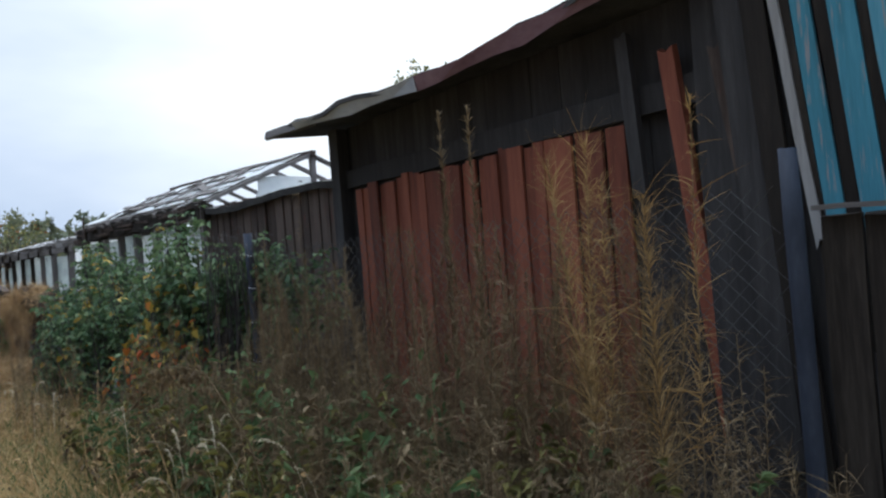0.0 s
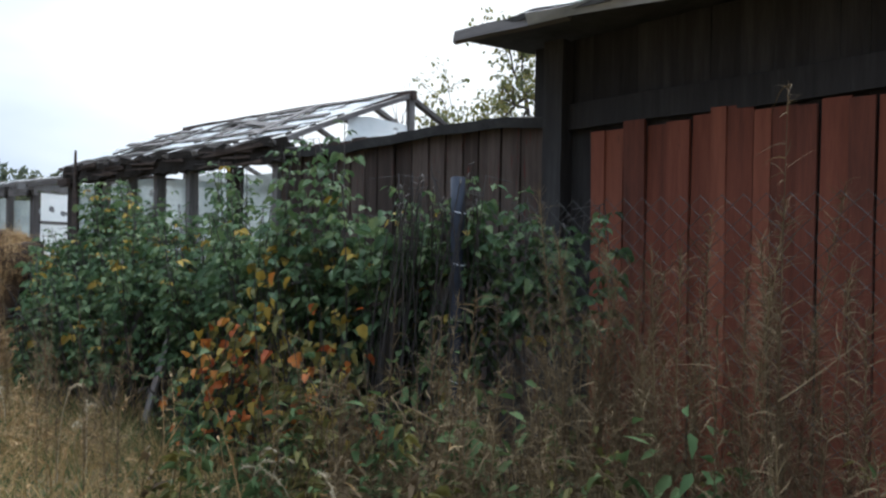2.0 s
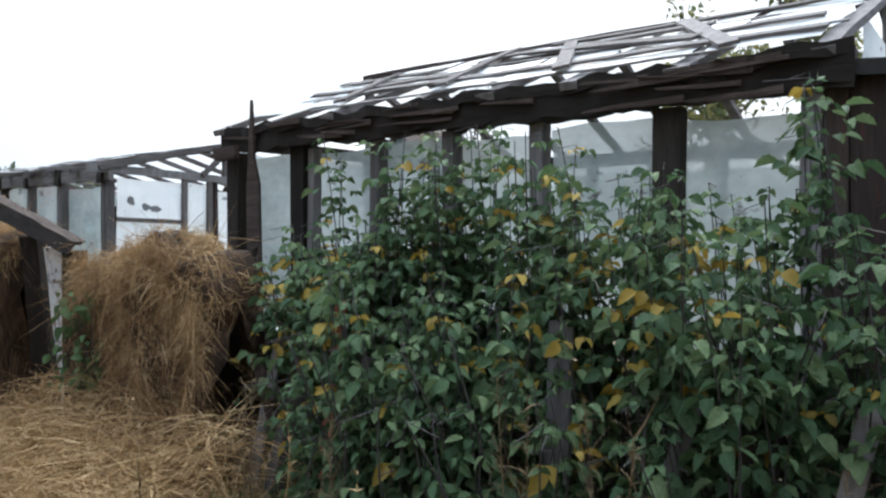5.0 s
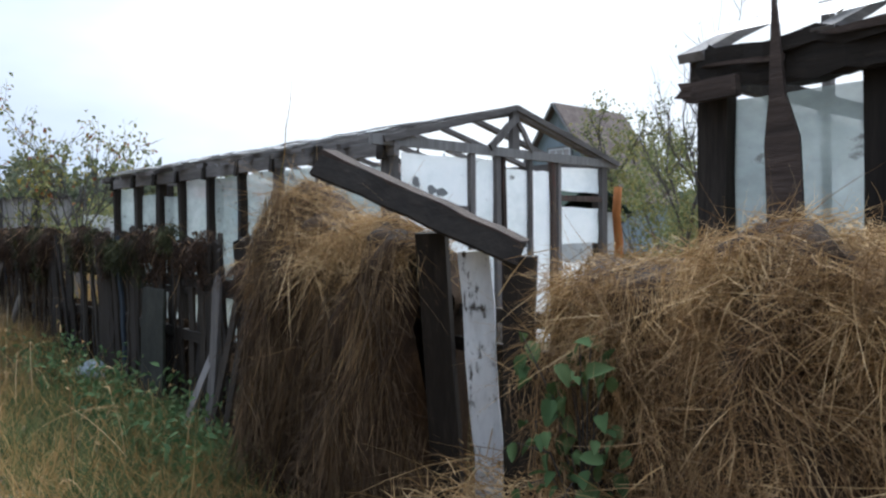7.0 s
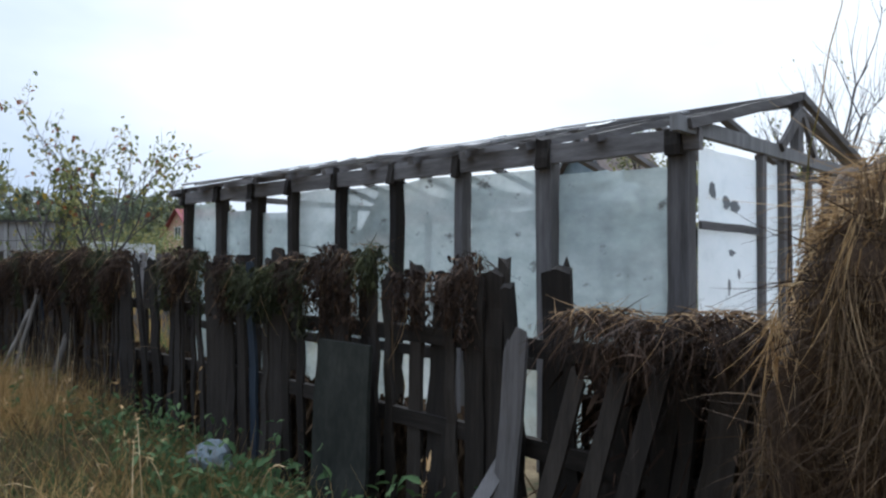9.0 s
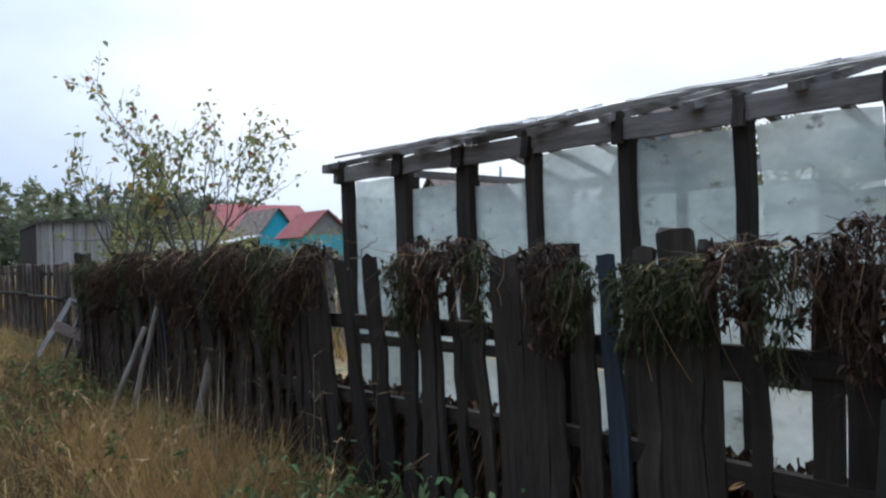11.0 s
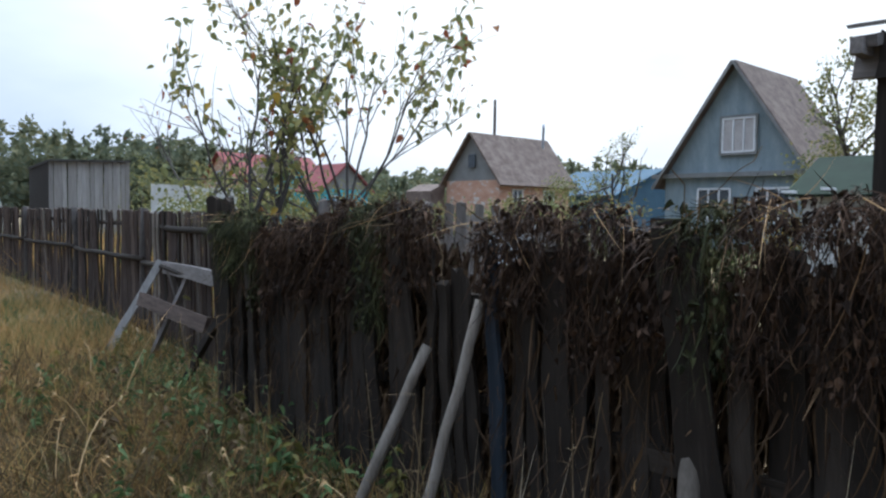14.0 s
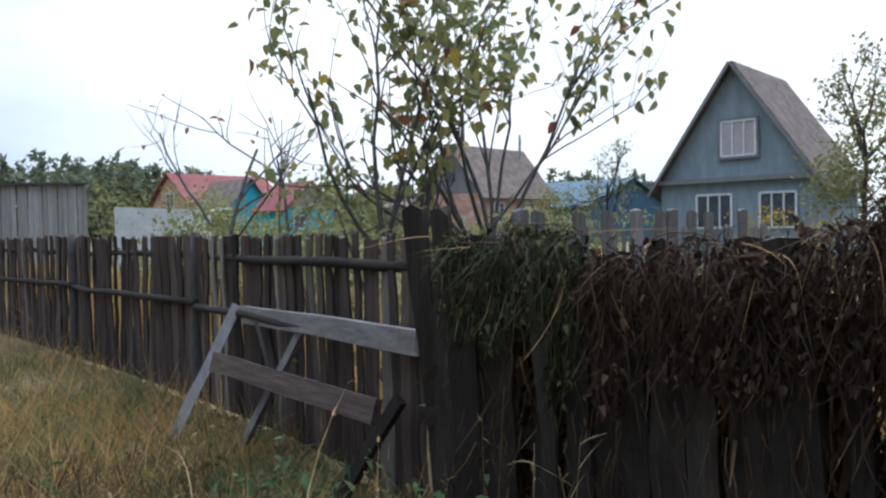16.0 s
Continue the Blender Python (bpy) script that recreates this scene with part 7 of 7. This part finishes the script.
def build_tall_weeds():
    """Tall seeded weeds before the sheds, and single stalks along the fence."""
    stems, plumes, gold = [], [], []
    spots = [(2.2, 1.32, 1.92, 1), (2.3, 1.70, 1.80, 3), (2.4, 1.92, 1.86, 3), (2.36, 1.55, 1.6, 3), (2.61, 2.95, 2.23, 5), (2.56, 2.67, 2.2, 5), (2.2, 3.85, 1.9, 0), (2.3, 1.75, 1.7, 1)]
    for k in range(330):
        spots.append((RNG.uniform(1.6, 2.75), RNG.uniform(1.0, 5.7), RNG.uniform(0.4, 0.95) + 0.55 * RNG.random() ** 5, 0))
    for k in range(80):
        spots.append((RNG.uniform(2.2, 2.75), RNG.uniform(1.7, 4.9), RNG.uniform(0.9, 1.55) + 0.4 * RNG.random() ** 4, 4))
    for k in range(46):
        spots.append((RNG.uniform(1.4, 2.2), RNG.uniform(19.5, 26.0), RNG.uniform(0.45, 0.95), 2))
    for k in range(30):
        spots.append((RNG.uniform(1.2, 2.1), RNG.uniform(5.5, 11.0), RNG.uniform(0.6, 1.05), 0))
    for x, y, h, kind in spots:
        swing = 0.0 if kind == 5 else 0.20 if kind > 2 else 0.09
        top = np.array([x + RNG.normal(0, swing * 0.6), y + RNG.normal(0, swing), h])
        foot = np.array([x, y, 0])
        stems.append(tube([foot, (foot + top) / 2, top], 0.0035, 0.0015, 3))
        n = {0: 90, 1: 240, 2: 14, 3: 420, 4: 330, 5: 620}[kind]
        s = RNG.uniform(0.35 if kind else 0.3, 1.0, n)
        base = foot + (top - foot) * s[:, None]
        way = np.stack([RNG.normal(0, 0.7, n), RNG.normal(0, 0.7, n), np.full(n, 0.75)], axis=1)
        made = strands(base, way, RNG.uniform(0.03, 0.17, n) * (1.3 - s * 0.8), RNG.uniform(0.0018, 0.005, n), RNG.uniform(0, 0.9, n), 4, 0.55)
        if kind > 2:
            way = np.stack([RNG.normal(0, 0.55, n), RNG.normal(0, 0.55, n), np.full(n, 0.9)], axis=1)
            made = strands(base, way, RNG.uniform(0.06, 0.34 if kind == 3 else 0.19, n) * (1.35 - s * 0.85), RNG.uniform(0.0012, 0.0034, n), RNG.uniform(0, 0.8, n), 5, 0.40)
        if kind == 5:
            way = np.stack([RNG.normal(0, 0.40, n), RNG.normal(0, 0.40, n), np.full(n, 0.9)], axis=1)
            made = strands(base, way, RNG.uniform(0.03, 0.13, n) * (1.5 - s * 1.1), RNG.uniform(0.003, 0.007, n), RNG.uniform(0, 0.3, n), 4, 0.25)
        (gold if kind in (1, 3) else plumes).append(made)
    weeds = thing("tall_weeds", "tall dry seeded weeds standing before the sheds", "weeds", kind="stuff")
    arrays("stalks", *joined(*stems), M_TALL, weeds)
    arrays("plumes", *joined(*plumes), M_TALL, weeds)
    arrays("golden_plumes", *joined(*gold), M_DRY, weeds)


build_tall_weeds()


def build_undergrowth():
    """Leafy weeds gone over: a stem each, with narrow leaves that droop."""
    stems, sets = [], ([], [], [])
    for k in range(430):
        if k < 300:
            p = np.array([RNG.uniform(1.35, 2.6), RNG.uniform(1.2, 6.4), 0.0])
        else:
            p = np.array([RNG.uniform(0.9, 2.15), RNG.uniform(20.5, 28.0), 0.0])
        high = RNG.uniform(0.2, 0.8) if k < 300 else RNG.uniform(0.12, 0.42)
        top = p + np.array([RNG.normal(0, 0.10), RNG.normal(0, 0.12), high])
        stems.append(tube([p, (p + top) / 2 + RNG.normal(size=3) * 0.03, top], 0.004, 0.0015, 4))
        into = sets[int(RNG.choice(3, p=(0.48, 0.36, 0.16)))]
        for q in RNG.uniform(0.15, 1.0, int(10 + 22 * high)):
            a = RNG.uniform(0, 6.28)
            into.append((p + (top - p) * q, (math.cos(a), math.sin(a), RNG.normal(-0.1, 0.4)), RNG.uniform(0.04, 0.11) * (1.2 - 0.5 * q)))
    weeds = thing("leafy_undergrowth", "olive and browning leafy weeds in the verge", "weeds", kind="stuff")
    arrays("stalks", *joined(*stems), M_TALL, weeds)
    for nm, rows, mat in zip(("olive_foliage", "green_foliage", "brown_foliage"), sets, (M_OLIVE, M_NETTLE, M_TALL)):
        arrays(nm, *leaves(np.array([r[0] for r in rows]), np.array([r[1] for r in rows]), np.array([r[2] for r in rows]), 0.42, 0.3), mat, weeds)


build_undergrowth()


def build_dead_fern():
    """A withered frond that arches beside the path, its leaflets curled and hanging in a row."""
    fern = thing("withered_fern", "withered brown frond arching over the verge", "weeds")
    arch = lambda q: np.array([0.98 - 0.10 * q, 2.40 + 0.44 * q, 1.11 + 0.12 * q - 0.18 * q * q])
    line = [np.array([1.16, 2.20, 0.0]), np.array([1.13, 2.21, 0.45]), np.array([1.06, 2.28, 0.88])] + [arch(q) for q in np.linspace(0, 1, 9)]
    arrays("stem", *tube(line, 0.0035, 0.0012, 5), M_VERGE, fern)
    base = np.repeat(np.array([arch(q) for q in np.linspace(0.0, 1.0, 30)]), 6, axis=0)
    n = len(base)
    base += RNG.normal(size=(n, 3)) * np.array([0.006, 0.006, 0.003])
    drop = np.tile(np.linspace(0.0, 1.0, 6), 30)[:, None] * np.array([0.0, 0.0, -0.055])
    way = np.stack([RNG.normal(0, 0.7, n), RNG.normal(0, 0.5, n), np.full(n, -0.8)], axis=1)
    arrays("foliage", *leaves(base + drop, way, RNG.uniform(0.014, 0.030, n), 0.6, 0.5), M_TALL, fern)


build_dead_fern()


def build_dry_stems():
    """Thin pale grass stems that stand before the dark pickets."""
    n = 22
    y = RNG.uniform(21.3, 23.3, n)
    base = np.stack([RNG.uniform(1.75, 2.15, n), y, np.zeros(n)], axis=1)
    way = np.stack([RNG.normal(0, 0.06, n), RNG.normal(-0.08, 0.12, n), np.ones(n)], axis=1)
    tagged(arrays("dry_stems", *strands(base, way, RNG.uniform(0.45, 0.95, n), 0.006, RNG.uniform(0, 0.1, n), 6, 0.06), M_FOXTAIL), "thin pale grass stems before the dark fence", "grass", kind="stuff")


build_dry_stems()


def build_bag():
    bm = bmesh.new()
    bmesh.ops.create_icosphere(bm, subdivisions=3, radius=0.16)
    for v in bm.verts:
        q = noise.noise_vector(v.co * 9) * 0.05 + noise.noise_vector(v.co * 22) * 0.02
        v.co = Vector((v.co.x * 0.8, v.co.y * 1.3, max(-0.06, v.co.z * 0.6))) + q
    ob = link("plastic_bag", bm, M_BAG)
    ob.location = (2.10, 18.55, 0.12)
    tagged(ob, "crumpled pale plastic bag lying in the grass", "bag")


build_bag()
